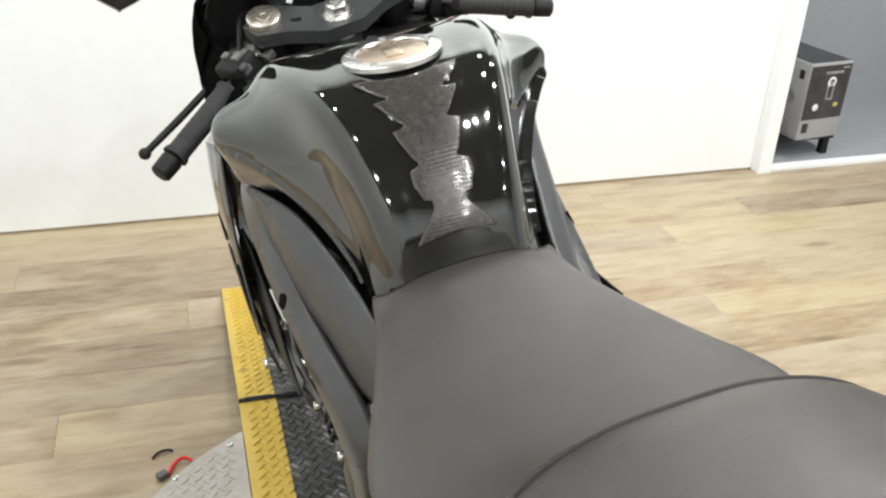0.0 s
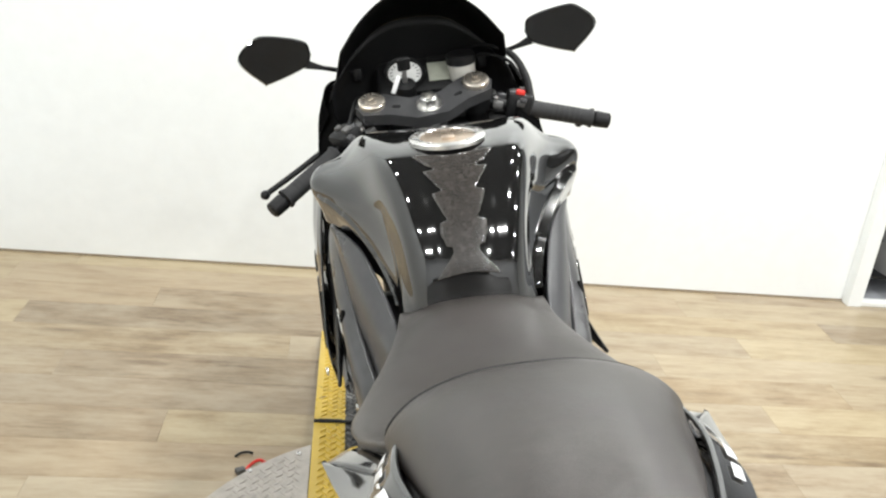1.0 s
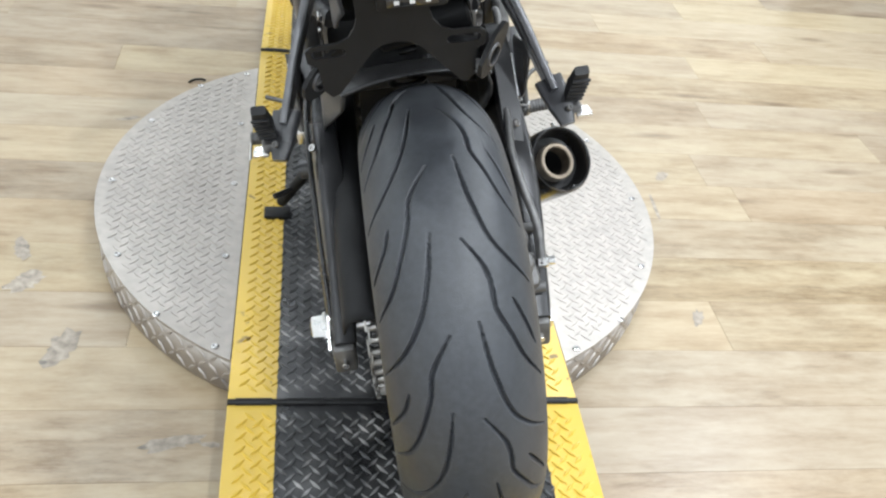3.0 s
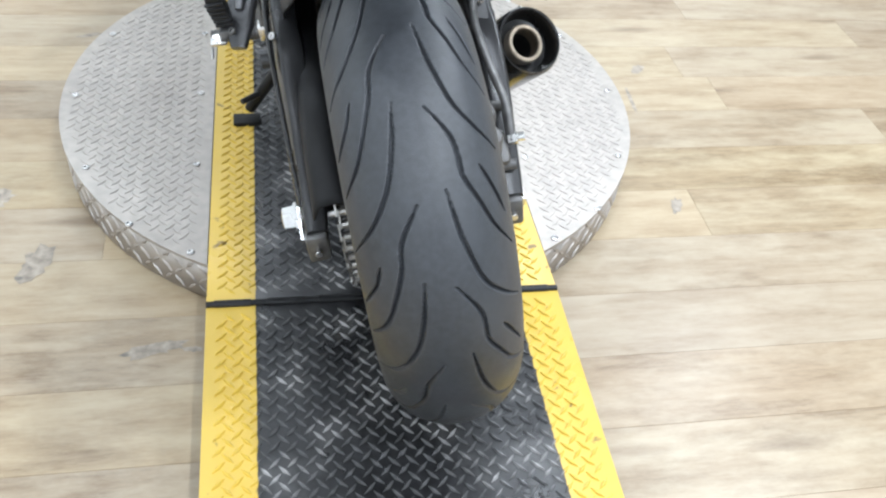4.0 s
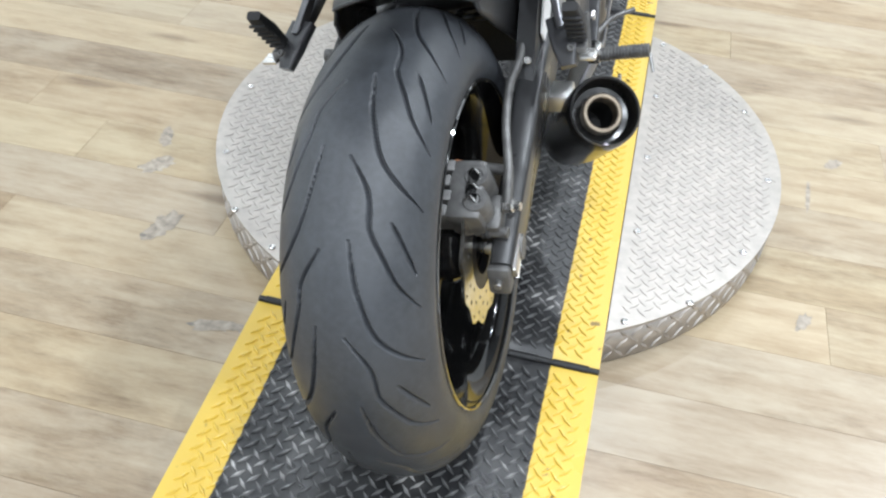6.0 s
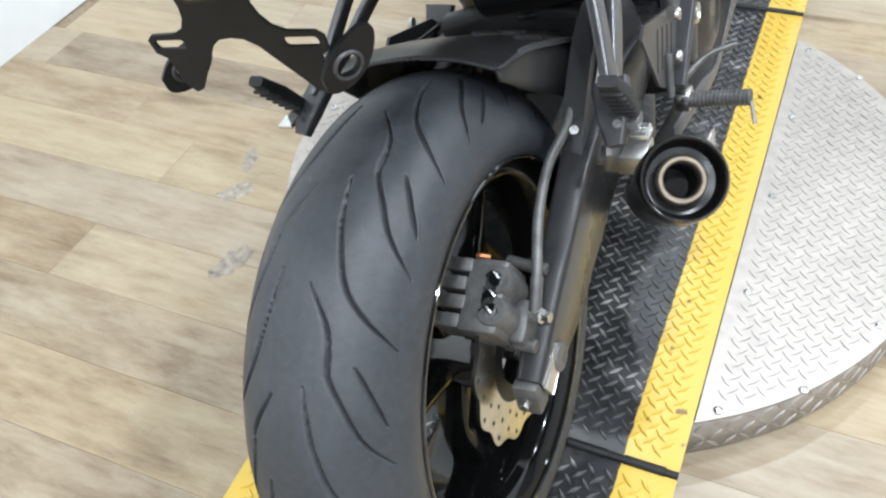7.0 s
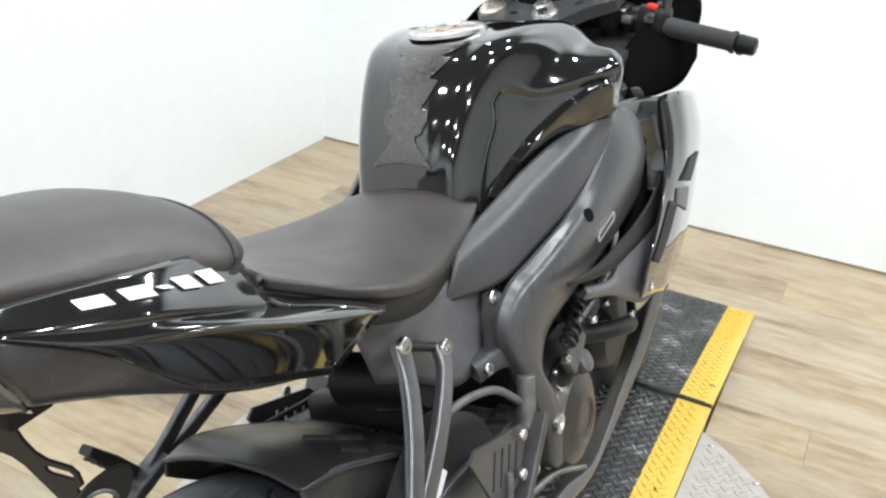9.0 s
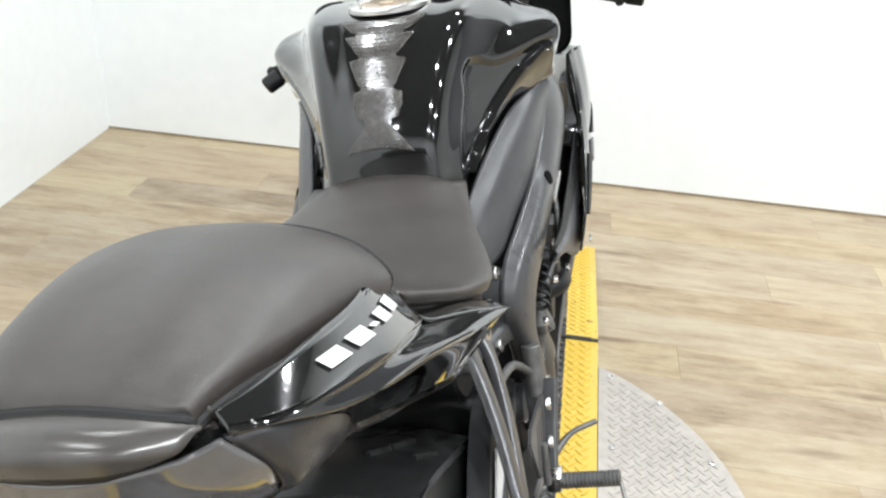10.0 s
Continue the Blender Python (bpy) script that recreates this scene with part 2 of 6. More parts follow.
def oak():
    """Pale oak boards: long grain, knots, and a tone of its own for each board."""
    m = bpy.data.materials.new("pale oak board")
    m.use_nodes = True
    nt = m.node_tree
    n, l = nt.nodes, nt.links
    b = n["Principled BSDF"]
    tc, info, off = n.new("ShaderNodeTexCoord"), n.new("ShaderNodeObjectInfo"), n.new("ShaderNodeVectorMath")
    off.operation = "MULTIPLY_ADD"
    off.inputs[1].default_value = (17.0, 31.0, 7.0)
    l.new(info.outputs["Random"], off.inputs[0])
    l.new(tc.outputs["Object"], off.inputs[2])

    def tex(scale, stretch, detail, rough=0.6):
        mp, t = n.new("ShaderNodeMapping"), n.new("ShaderNodeTexNoise")
        mp.inputs["Scale"].default_value = stretch
        t.inputs["Scale"].default_value, t.inputs["Detail"].default_value, t.inputs["Roughness"].default_value = scale, detail, rough
        l.new(off.outputs[0], mp.inputs["Vector"])
        l.new(mp.outputs["Vector"], t.inputs["Vector"])
        return t.outputs["Fac"]

    fine, broad, streak = tex(60, (0.1, 1, 1), 6), tex(8, (0.5, 1.5, 1), 6, 0.7), tex(18, (0.2, 1, 1), 6, 0.75)
    ramp = n.new("ShaderNodeValToRGB")
    e = ramp.color_ramp.elements
    e[0].position, e[0].color = 0.25, (0.168, 0.117, 0.07, 1)
    e[1].position, e[1].color = 0.74, (0.475, 0.408, 0.312, 1)
    mid = ramp.color_ramp.elements.new(0.47)
    mid.color = (0.33, 0.262, 0.182, 1)
    s1, s2 = n.new("ShaderNodeMath"), n.new("ShaderNodeMath")
    s1.operation, s2.operation = "MULTIPLY_ADD", "MULTIPLY_ADD"
    s1.inputs[1].default_value, s2.inputs[1].default_value = 0.35, 0.72
    half = n.new("ShaderNodeMath")
    half.operation = "MULTIPLY_ADD"
    half.inputs[1].default_value, half.inputs[2].default_value = 0.2, -0.15
    l.new(info.outputs["Random"], half.inputs[0])
    l.new(fine, s1.inputs[0])
    l.new(half.outputs[0], s1.inputs[2])
    l.new(streak, s2.inputs[0])
    l.new(s1.outputs[0], s2.inputs[2])
    l.new(s2.outputs[0], ramp.inputs["Fac"])
    wash = n.new("ShaderNodeMix")
    wash.data_type = "RGBA"
    wash.inputs["B"].default_value = (0.45, 0.392, 0.3, 1)
    gain = n.new("ShaderNodeMapRange")
    gain.inputs["From Min"].default_value, gain.inputs["From Max"].default_value = 0.42, 0.66
    gain.inputs["To Max"].default_value = 0.75
    l.new(broad, gain.inputs["Value"])
    l.new(gain.outputs["Result"], wash.inputs["Factor"])
    l.new(ramp.outputs["Color"], wash.inputs["A"])
    # each board leans to straw, tan or grey
    hash1, hash2 = n.new("ShaderNodeMath"), n.new("ShaderNodeMath")
    hash1.operation, hash2.operation = "MULTIPLY", "FRACT"
    hash1.inputs[1].default_value = 13.7
    l.new(info.outputs["Random"], hash1.inputs[0])
    l.new(hash1.outputs[0], hash2.inputs[0])
    lean = n.new("ShaderNodeValToRGB")
    le = lean.color_ramp.elements
    le[0].position, le[0].color = 0.0, (0.84, 0.82, 0.8, 1)
    le[1].position, le[1].color = 1.0, (1.0, 0.96, 0.86, 1)
    for at, c in ((0.3, (0.97, 0.9, 0.8, 1)), (0.5, (1.03, 0.99, 0.85, 1)), (0.75, (0.93, 0.91, 0.88, 1))):
        le.new(at).color = c
    l.new(hash2.outputs[0], lean.inputs["Fac"])
    tone = n.new("ShaderNodeMix")
    tone.data_type, tone.blend_type = "RGBA", "MULTIPLY"
    tone.inputs["Factor"].default_value = 1.0
    l.new(wash.outputs["Result"], tone.inputs["A"])
    l.new(lean.outputs["Color"], tone.inputs["B"])
    # long dark knots, few and far between
    km, knot, kr = n.new("ShaderNodeMapping"), n.new("ShaderNodeTexVoronoi"), n.new("ShaderNodeMapRange")
    km.inputs["Scale"].default_value = (1.6, 7.5, 1.0)
    knot.inputs["Scale"].default_value = 1.0
    kr.inputs["From Min"].default_value, kr.inputs["From Max"].default_value = 0.16, 0.04
    kr.inputs["To Max"].default_value = 0.6
    l.new(off.outputs[0], km.inputs["Vector"])
    l.new(km.outputs["Vector"], knot.inputs["Vector"])
    rag = n.new("ShaderNodeMath")
    rag.operation = "MULTIPLY_ADD"
    rag.inputs[1].default_value = 0.22
    l.new(streak, rag.inputs[0])
    l.new(knot.outputs["Distance"], rag.inputs[2])
    shift = n.new("ShaderNodeMath")
    shift.operation = "SUBTRACT"
    shift.inputs[1].default_value = 0.11
    l.new(rag.outputs[0], shift.inputs[0])
    l.new(shift.outputs[0], kr.inputs["Value"])
    dark = n.new("ShaderNodeMix")
    dark.data_type = "RGBA"
    dark.inputs["B"].default_value = (0.13, 0.085, 0.05, 1)
    l.new(kr.outputs["Result"], dark.inputs["Factor"])
    l.new(tone.outputs["Result"], dark.inputs["A"])
    l.new(dark.outputs["Result"], b.inputs["Base Color"])
    b.inputs["Roughness"].default_value = 0.33
    bp = n.new("ShaderNodeBump")
    bp.inputs["Strength"].default_value, bp.inputs["Distance"].default_value = 0.15, 0.001
    l.new(fine, bp.inputs["Height"])
    l.new(bp.outputs["Normal"], b.inputs["Normal"])
    return m


BACKWALL = material("pale showroom wall", (0.72, 0.74, 0.77), 0.6, grain=0.1, grain_scale=10)
TREAD = tread_paint("painted tread plate", (0.014, 0.014, 0.015), (0.06, 0.059, 0.058), 0.33)
# the bars' light grey holds rubbed wear and also lamp glints put into colour
TREADBAR = tread_paint("rubbed tread bars with painted glints", (0.1, 0.1, 0.1), (0.4, 0.39, 0.38), 0.2)
OAK = oak()
JOINT = material("board joint", (0.27, 0.21, 0.14), 0.8, grain=0.2)

# ---- shape helpers ----
def link(name, bm, mat, parent=None, label="", sharp=38, solid=0.0, offset=-1.0):
    """A bmesh as one mesh object."""
    bmesh.ops.recalc_face_normals(bm, faces=bm.faces)
    me = bpy.data.meshes.new(name)
    bm.to_mesh(me)
    bm.free()
    me.polygons.foreach_set("use_smooth", [True] * len(me.polygons))
    me.set_sharp_from_angle(angle=radians(sharp))
    me.materials.append(mat)
    ob = new(name, me)
    if parent:
        ob.parent = parent
    if solid:
        mod = ob.modifiers.new("thickness", "SOLIDIFY")
        mod.thickness, mod.offset = solid, offset
    return tagged(ob, label)


def part(name, bm, mat, parent, label="", **kw):
    return link(name, bm, mat, parent, label, **kw)


def B():
    return bmesh.new()


def frame_of(axis):
    """A turn whose z lies along axis."""
    return Vector(axis).to_track_quat("Z", "Y").to_matrix().to_4x4()


def box(bm, c, size, bevel=0.0, turn=None):
    m = Matrix.Translation(c) @ (turn or Matrix()) @ Matrix.Diagonal((*size, 1))
    r = bmesh.ops.create_cube(bm, size=1.0, matrix=m)
    if bevel:
        es = list({e for v in r["verts"] for e in v.link_edges})
        bmesh.ops.bevel(bm, geom=es, offset=bevel, segments=2, profile=0.5, affect="EDGES")
    return bm


def lathe(bm, p, axis, profile, n=32, close=False):
    """Rings of (distance along axis, radius) round p."""
    m = Matrix.Translation(p) @ frame_of(axis)
    rings = []
    for d, r in profile:
        if r <= 1e-6:
            rings.append([bm.verts.new(m @ Vector((0, 0, d)))])
        else:
            rings.append([bm.verts.new(m @ Vector((r * math.cos(2 * math.pi * k / n), r * math.sin(2 * math.pi * k / n), d))) for k in range(n)])
    if close:
        rings.append(rings[0])
    for a, c in zip(rings, rings[1:]):
        for k in range(n):
            q = [a[k % len(a)], a[(k + 1) % len(a)], c[(k + 1) % len(c)], c[k % len(c)]]
            q = [v for i, v in enumerate(q) if v not in q[:i]]
            if len(q) > 2:
                bm.faces.new(q)
    return bm


def rod(bm, a, b, r, r2=None, n=16, bevel=0.0):
    """A round bar from a to b with closed, slightly eased ends."""
    a, b = Vector(a), Vector(b)
    d, r2 = (b - a).length, r if r2 is None else r2
    e = min(bevel or r * 0.12, d * 0.3)
    return lathe(bm, a, b - a, [(0, 0), (0, r - e), (e, r), (d - e, r2), (d, max(r2 - e, 1e-4)), (d, 0)], n)


def bolt(bm, p, axis, r=0.007, h=0.005):
    """A socket head with a recess."""
    return lathe(bm, p, axis, [(0, 0), (0, r), (h * 0.75, r), (h, r * 0.85), (h, r * 0.5), (h * 0.4, r * 0.45), (h * 0.4, 0)], 14)


def catmull(pts, n):
    """n + 1 points on a smooth curve through pts, as an array."""
    p = np.asarray(pts, float)
    p = np.vstack([2 * p[0] - p[1], p, 2 * p[-1] - p[-2]])
    out = []
    for s in np.linspace(0, len(p) - 3, n + 1):
        i = min(int(s), len(p) - 4)
        t = s - i
        a, b, c, d = p[i : i + 4]
        out.append(0.5 * (2 * b + (c - a) * t + (2 * a - 5 * b + 4 * c - d) * t * t + (3 * b - a - 3 * c + d) * t**3))
    return np.array(out)


def tube(bm, pts, r, n=10, steps=24):
    """A round hose or bar along a smooth curve; r may be a list of radii along it."""
    path = catmull(pts, steps)
    rad = np.interp(np.linspace(0, 1, steps + 1), np.linspace(0, 1, len(r)), r) if isinstance(r, (list, tuple)) else np.full(steps + 1, r)
    return sweep(bm, path, [[(q * math.cos(2 * math.pi * k / n), q * math.sin(2 * math.pi * k / n)) for k in range(n)] for q in rad])


def sweep(bm, path, sections, up=(0.13, 0.21, 0.97)):
    """Sections, one for each point of path, swept along it and closed at its ends."""
    path = [Vector(p) for p in path]
    rings = []
    for i, p in enumerate(path):
        ahead = (path[min(i + 1, len(path) - 1)] - path[max(i - 1, 0)]).normalized()
        side = ahead.cross(Vector(up)).normalized()
        top = side.cross(ahead)
        rings.append([bm.verts.new(p + side * x + top * z) for x, z in sections[i]])
    for a, c in zip(rings, rings[1:]):
        for k in range(len(a)):
            bm.faces.new((a[k], a[(k + 1) % len(a)], c[(k + 1) % len(c)], c[k]))
    bm.faces.new(rings[0])
    bm.faces.new(rings[-1][::-1])
    return bm


def rounded(w, h, r, n=3):
    """The outline of a rounded rectangle."""
    out = []
    for cx, cz, a in ((w / 2 - r, h / 2 - r, 0), (r - w / 2, h / 2 - r, 90), (r - w / 2, r - h / 2, 180), (w / 2 - r, r - h / 2, 270)):
        out += [(cx + r * math.cos(radians(a + 90 * k / n)), cz + r * math.sin(radians(a + 90 * k / n))) for k in range(n + 1)]
    return out


def bar(bm, pts, w, h, r=None, steps=16, up=(0.13, 0.21, 0.97)):
    """A bar of rounded rectangular section along a smooth curve; w and h may be lists."""
    path = catmull(pts, steps)
    grid = np.linspace(0, 1, steps + 1)
    ws = np.interp(grid, np.linspace(0, 1, len(w)), w) if isinstance(w, (list, tuple)) else np.full(steps + 1, w)
    hs = np.interp(grid, np.linspace(0, 1, len(h)), h) if isinstance(h, (list, tuple)) else np.full(steps + 1, h)
    return sweep(bm, path, [rounded(a, b, r or min(a, b) * 0.3) for a, b in zip(ws, hs)], up)


def surface(ctrl, nu, nv, mirror=False):
    """A smooth grid of points through rows of control points; with mirror the rows run from the middle to the side."""
    rows = [([(-x, y, z) for x, y, z in reversed(r[1:])] if mirror else []) + list(r) for r in ctrl]
    across = np.array([catmull(r, nv) for r in rows])
    return np.array([catmull(across[:, k], nu) for k in range(nv + 1)]).transpose(1, 0, 2)


def sheet(bm, grid, flip=1.0):
    vs = [[bm.verts.new((x * flip, y, z)) for x, y, z in r] for r in grid]
    for a, c in zip(vs, vs[1:]):
        for k in range(len(a) - 1):
            bm.faces.new((a[k], a[k + 1], c[k + 1], c[k]))
    return bm


def panel(name, ctrl, mat, parent, nu=20, nv=12, mirror=False, side=1.0, thick=0.004, label="", offset=-1.0, sharp=50):
    return part(name, sheet(B(), surface(ctrl, nu, nv, mirror), side), mat, parent, label, solid=thick, offset=offset, sharp=sharp)


def plate(bm, outer, holes, place, thick):
    """A flat plate with holes: outlines in 2D, laid by place(u, v, w) and made thick."""
    loops = []
    for ring in (outer, *holes):
        vs = [bm.verts.new(place(u, v, 0)) for u, v in ring]
        loops += [bm.edges.new((vs[k], vs[(k + 1) % len(vs)])) for k in range(len(vs))]
    done = bmesh.ops.triangle_fill(bm, use_beauty=True, use_dissolve=False, edges=loops)
    faces = [f for f in done["geom"] if isinstance(f, bmesh.types.BMFace)]
    up = Vector(place(0, 0, thick)) - Vector(place(0, 0, 0))
    more = bmesh.ops.extrude_face_region(bm, geom=faces)
    bmesh.ops.translate(bm, vec=up, verts=[v for v in more["geom"] if isinstance(v, bmesh.types.BMVert)])
    return bm


def ring2d(cx, cy, r, n=16, sx=1.0):
    return [(cx + sx * r * math.cos(2 * math.pi * k / n), cy + r * math.sin(2 * math.pi * k / n)) for k in range(n)]


def slot2d(cx, cy, w, h, turn=0.0):
    c, s = math.cos(radians(turn)), math.sin(radians(turn))
    return [(cx + c * x - s * y, cy + s * x + c * y) for x, y in rounded(w, h, h * 0.48, 4)]

# ---- the room ----
WALL_Y, WALL_X, END_X = 2.43, -1.6, 1.858
RIGHT_X, BACK_Y = 4.6, -3.6


def wall(name, c, size, mat, label):
    return tagged(link(name, box(B(), c, size), mat), label, "wall", kind="structure")


H = CEILING
wall("wall_front", ((WALL_X + 1.80) / 2, WALL_Y + 0.06, H / 2), (1.80 - WALL_X, 0.12, H), WALLM, "smooth bright white painted wall behind the motorcycle")
wall("wall_end", (1.829, 2.435, H / 2), (0.058, 0.11, H), WALLM, "white boxed end of the painted wall")
wall("wall_left", (WALL_X - 0.06, (BACK_Y + WALL_Y + 0.12) / 2, H / 2), (0.12, WALL_Y + 0.12 - BACK_Y, H), WALLM, "smooth bright white painted side wall")
wall("wall_recess", ((END_X + RIGHT_X) / 2, 3.25, H / 2), (RIGHT_X - END_X + 0.6, 0.1, H), GREYWALL, "plain mid grey wall behind the stacked cartons")
wall("wall_right", (RIGHT_X + 0.06, (BACK_Y + 3.3) / 2, H / 2), (0.12, 3.3 - BACK_Y, H), WALLM, "plain white wall on the far side of the showroom")
wall("wall_back", ((WALL_X + RIGHT_X) / 2, BACK_Y - 0.06, H / 2), (RIGHT_X - WALL_X, 0.12, H), BACKWALL, "plain pale grey wall at the back of the showroom")
wall("wall_return", (1.77, 2.88, H / 2), (0.05, 0.64, H), GREYWALL, "grey return wall beside the cartons")
tagged(link("ceiling", box(B(), ((WALL_X + RIGHT_X) / 2, -0.15, H + 0.05), (RIGHT_X - WALL_X + 0.3, 7.0, 0.1)), CEIL), "plain dark showroom ceiling with round downlights", "ceiling", kind="structure")
tagged(link("trim", box(B(), ((END_X + RIGHT_X) / 2, 2.4, 0.012), (RIGHT_X - END_X, 0.035, 0.024), 0.003), TRIM), "narrow white threshold strip on the floor", "trim", kind="structure")
tagged(link("caulk_line", box(B(), ((WALL_X + 1.8) / 2, WALL_Y - 0.0015, 0.005), (1.8 - WALL_X, 0.003, 0.006)), JOINT), "thin dark joint line where the wall meets the floor", "trim", kind="structure")

for lx, ly in LAMPS:
    can = tagged(new("ceiling_downlight"), "small round white recessed ceiling downlight", "downlight", "ceiling downlights")
    can.location = (lx, ly, H)
    part("rim", lathe(B(), (0, 0, -0.03), (0, 0, 1), [(0, 0.085), (0, 0.1), (0.03, 0.105), (0.03, 0.085)], 28, close=True), TRIM, can)
    part("reflector", lathe(B(), (0, 0, -0.008), (0, 0, 1), [(0, 0), (0, 0.084)], 28), SILVER, can)

# floor: boards that run along x, on a dark bed that shows in the joints
floor_bed = tagged(link("floor", box(B(), ((WALL_X + RIGHT_X) / 2, (BACK_Y + 3.3) / 2, -0.054), (RIGHT_X - WALL_X + 0.2, 3.4 - BACK_Y, 0.1)), JOINT), "pale washed oak plank floor with worn patches", "floor", kind="structure")
tagged(link("floor_recess", box(B(), (3.2, 2.84, 0.0), (2.9, 0.76, 0.006)), GREYWALL), "plain grey floor of the recess behind the threshold", "floor", kind="structure")
LONG, WIDE = 1.22, 0.152


def board_mesh(length):
    me = bpy.data.meshes.new("plank")
    bm = B()
    x, y, e = length / 2 - 0.0001, WIDE / 2 - 0.0001, 0.0005
    low = [bm.verts.new((a * x, b * y, -0.0008)) for a, b in ((-1, -1), (1, -1), (1, 1), (-1, 1))]
    top = [bm.verts.new((a * (x - e), b * (y - e), 0.0)) for a, b in ((-1, -1), (1, -1), (1, 1), (-1, 1))]
    bm.faces.new(top)
    for k in range(4):
        bm.faces.new((low[k], low[(k + 1) % 4], top[(k + 1) % 4], top[k]))
    bm.to_mesh(me)
    bm.free()
    me.materials.append(OAK)
    return me


BOARDS = {}


def lay_boards():
    y, row = BACK_Y + 0.02, 0
    while y < 2.43:
        x = WALL_X - random.uniform(0, LONG)
        while x < RIGHT_X:
            a, b = max(x, WALL_X), min(x + LONG, RIGHT_X)
            x += LONG
            if b - a < 0.05:
                continue
            size = round(b - a, 3)
            if size not in BOARDS:
                BOARDS[size] = board_mesh(size)
            ob = new("plank", BOARDS[size])
            ob.location, ob.parent = ((a + b) / 2, y + WIDE / 2, 0.0), floor_bed
        y += WIDE
        row += 1


def scuff(x, y, r, squash, turn, mat=SCUFF):
    """A worn patch with a ragged outline, a hair above the boards."""
    bm, n, rr = B(), 26, random.Random(int(x * 100 + y * 977))
    rim = []
    for k in range(n):
        a = 2 * math.pi * k / n
        q = r * (0.72 + 0.45 * rr.random()) * (1 + 0.25 * math.sin(2 * a + turn))
        u, v = q * math.cos(a), q * squash * math.sin(a)
        c, s = math.cos(turn), math.sin(turn)
        rim.append(bm.verts.new((x + c * u - s * v, y + s * u + c * v, 0.0008)))
    bm.faces.new(rim)
    return tagged(link("worn_patch", bm, mat), "greyish worn patch in the oak floor finish", "floor patch", "worn floor patches", kind="structure")


for x, y, r, q, a in ((-0.617, 0.215, 0.042, 0.75, 1.2), (-0.72, 0.4, 0.035, 0.9, 0.4), (-0.75, 0.5, 0.03, 0.7, 2.0), (-0.395, -0.005, 0.05, 0.35, 0.1),
                      (-0.33, -0.01, 0.02, 0.3, -0.3), (0.672, 0.318, 0.022, 0.7, 1.0), (0.764, 0.865, 0.022, 0.8, 0.6), (0.7, 0.72, 0.05, 0.12, 1.5), (-0.62, 1.03, 0.03, 0.3, 0.2)):
    scuff(x, y, r, q, a)

# ---- turntable and runway ----
TT, TTR, TTH = (0.0, 0.63), 0.612, 0.094
HALF = 0.3


def lozenge(bm, x, y, z, turn, length=0.03, width=0.0085, high=0.0024, frame3=None):
    """One raised tread bar."""
    c, s = math.cos(turn), math.sin(turn)

    def at(u, v, w):
        p = Vector((x + c * u - s * v, y + s * u + c * v, z + w))
        return frame3 @ p if frame3 else p

    a = [bm.verts.new(at(u, v, 0)) for u, v in ((-length / 2, 0), (0, -width / 2), (length / 2, 0), (0, width / 2))]
    t = [bm.verts.new(at(u, v, high)) for u, v in ((-length * 0.36, 0), (0, -width * 0.26), (length * 0.36, 0), (0, width * 0.26))]
    bm.faces.new(t)
    for k in range(4):
        bm.faces.new((a[k], a[(k + 1) % 4], t[(k + 1) % 4], t[k]))


def tread(bm, x0, x1, y0, y1, z, keep=None, step=0.0275, frame3=None, spin=0.0, width=0.0085, high=0.0024, length=0.03):
    """Raised bars in the usual two directions by turns, each pointing at its neighbour's middle."""
    xm, ym, c = (x0 + x1) / 2, (y0 + y1) / 2, math.sqrt(0.5)
    n = int(((x1 - x0) + (y1 - y0)) / step)
    for i in range(-n, n):
        for j in range(-n, n):
            x, y = xm + (i - j) * step * c, ym + (i + j) * step * c
            if x0 + length / 3 < x < x1 - length / 3 and y0 + length / 3 < y < y1 - length / 3 and (keep is None or keep(x, y)):
                lozenge(bm, x, y, z, radians(45 if (i + j) % 2 else 135) + spin, length, width, high, frame3)


turntable = tagged(new("turntable"), "round aluminium tread-plate display turntable under the motorcycle", "turntable")
turntable.location = (TT[0], TT[1], 0)


def half_deck(side):
    """The deck's segment on one side of the runway."""
    bm = B()
    a0 = math.asin((HALF + 0.002) / TTR)
    rim = [(side * TTR * math.sin(a), TTR * math.cos(a)) for a in np.linspace(a0, math.pi - a0, 64)]
    top = [bm.verts.new((x, y, TTH)) for x, y in rim]
    low = [bm.verts.new((x, y, TTH - 0.006)) for x, y in rim]
    bm.faces.new(top)
    bm.faces.new(low[::-1])
    for k in range(len(rim)):
        bm.faces.new((top[k], low[k], low[(k + 1) % len(rim)], top[(k + 1) % len(rim)]))
    return bm


for side in (-1, 1):
    deck = part("deck", half_deck(side), ALU, turntable, "bright aluminium tread-plate deck", sharp=25)
    bm = B()
    lo, hi = (-TTR, -HALF - 0.01) if side < 0 else (HALF + 0.01, TTR)
    tread(bm, lo, hi, -TTR, TTR, TTH, lambda x, y: math.hypot(x, y) < TTR - 0.02, step=0.0185, width=0.005, high=0.0013, length=0.025)
    tagged(part("tread_relief", bm, ALU, deck), kind="stuff")
    spots = [(side * 0.33, -0.5 + 0.2485 * k) for k in range(5)] + [(side * x, y) for x, y in ((0.533, -0.254), (0.584, -0.007), (0.535, 0.243), (0.44, 0.42), (0.44, -0.42))]
    for x, y in spots:
        part("screw", lathe(B(), (x, y, TTH), (0, 0, 1), [(0, 0.0075), (0.0022, 0.007), (0.003, 0.0045), (0.0012, 0.003), (0.0012, 0)], 12), STEEL, turntable)
bm = lathe(B(), (0, 0, 0.004), (0, 0, 1), [(0, TTR - 0.004), (TTH - 0.0105, TTR - 0.004)], 96)
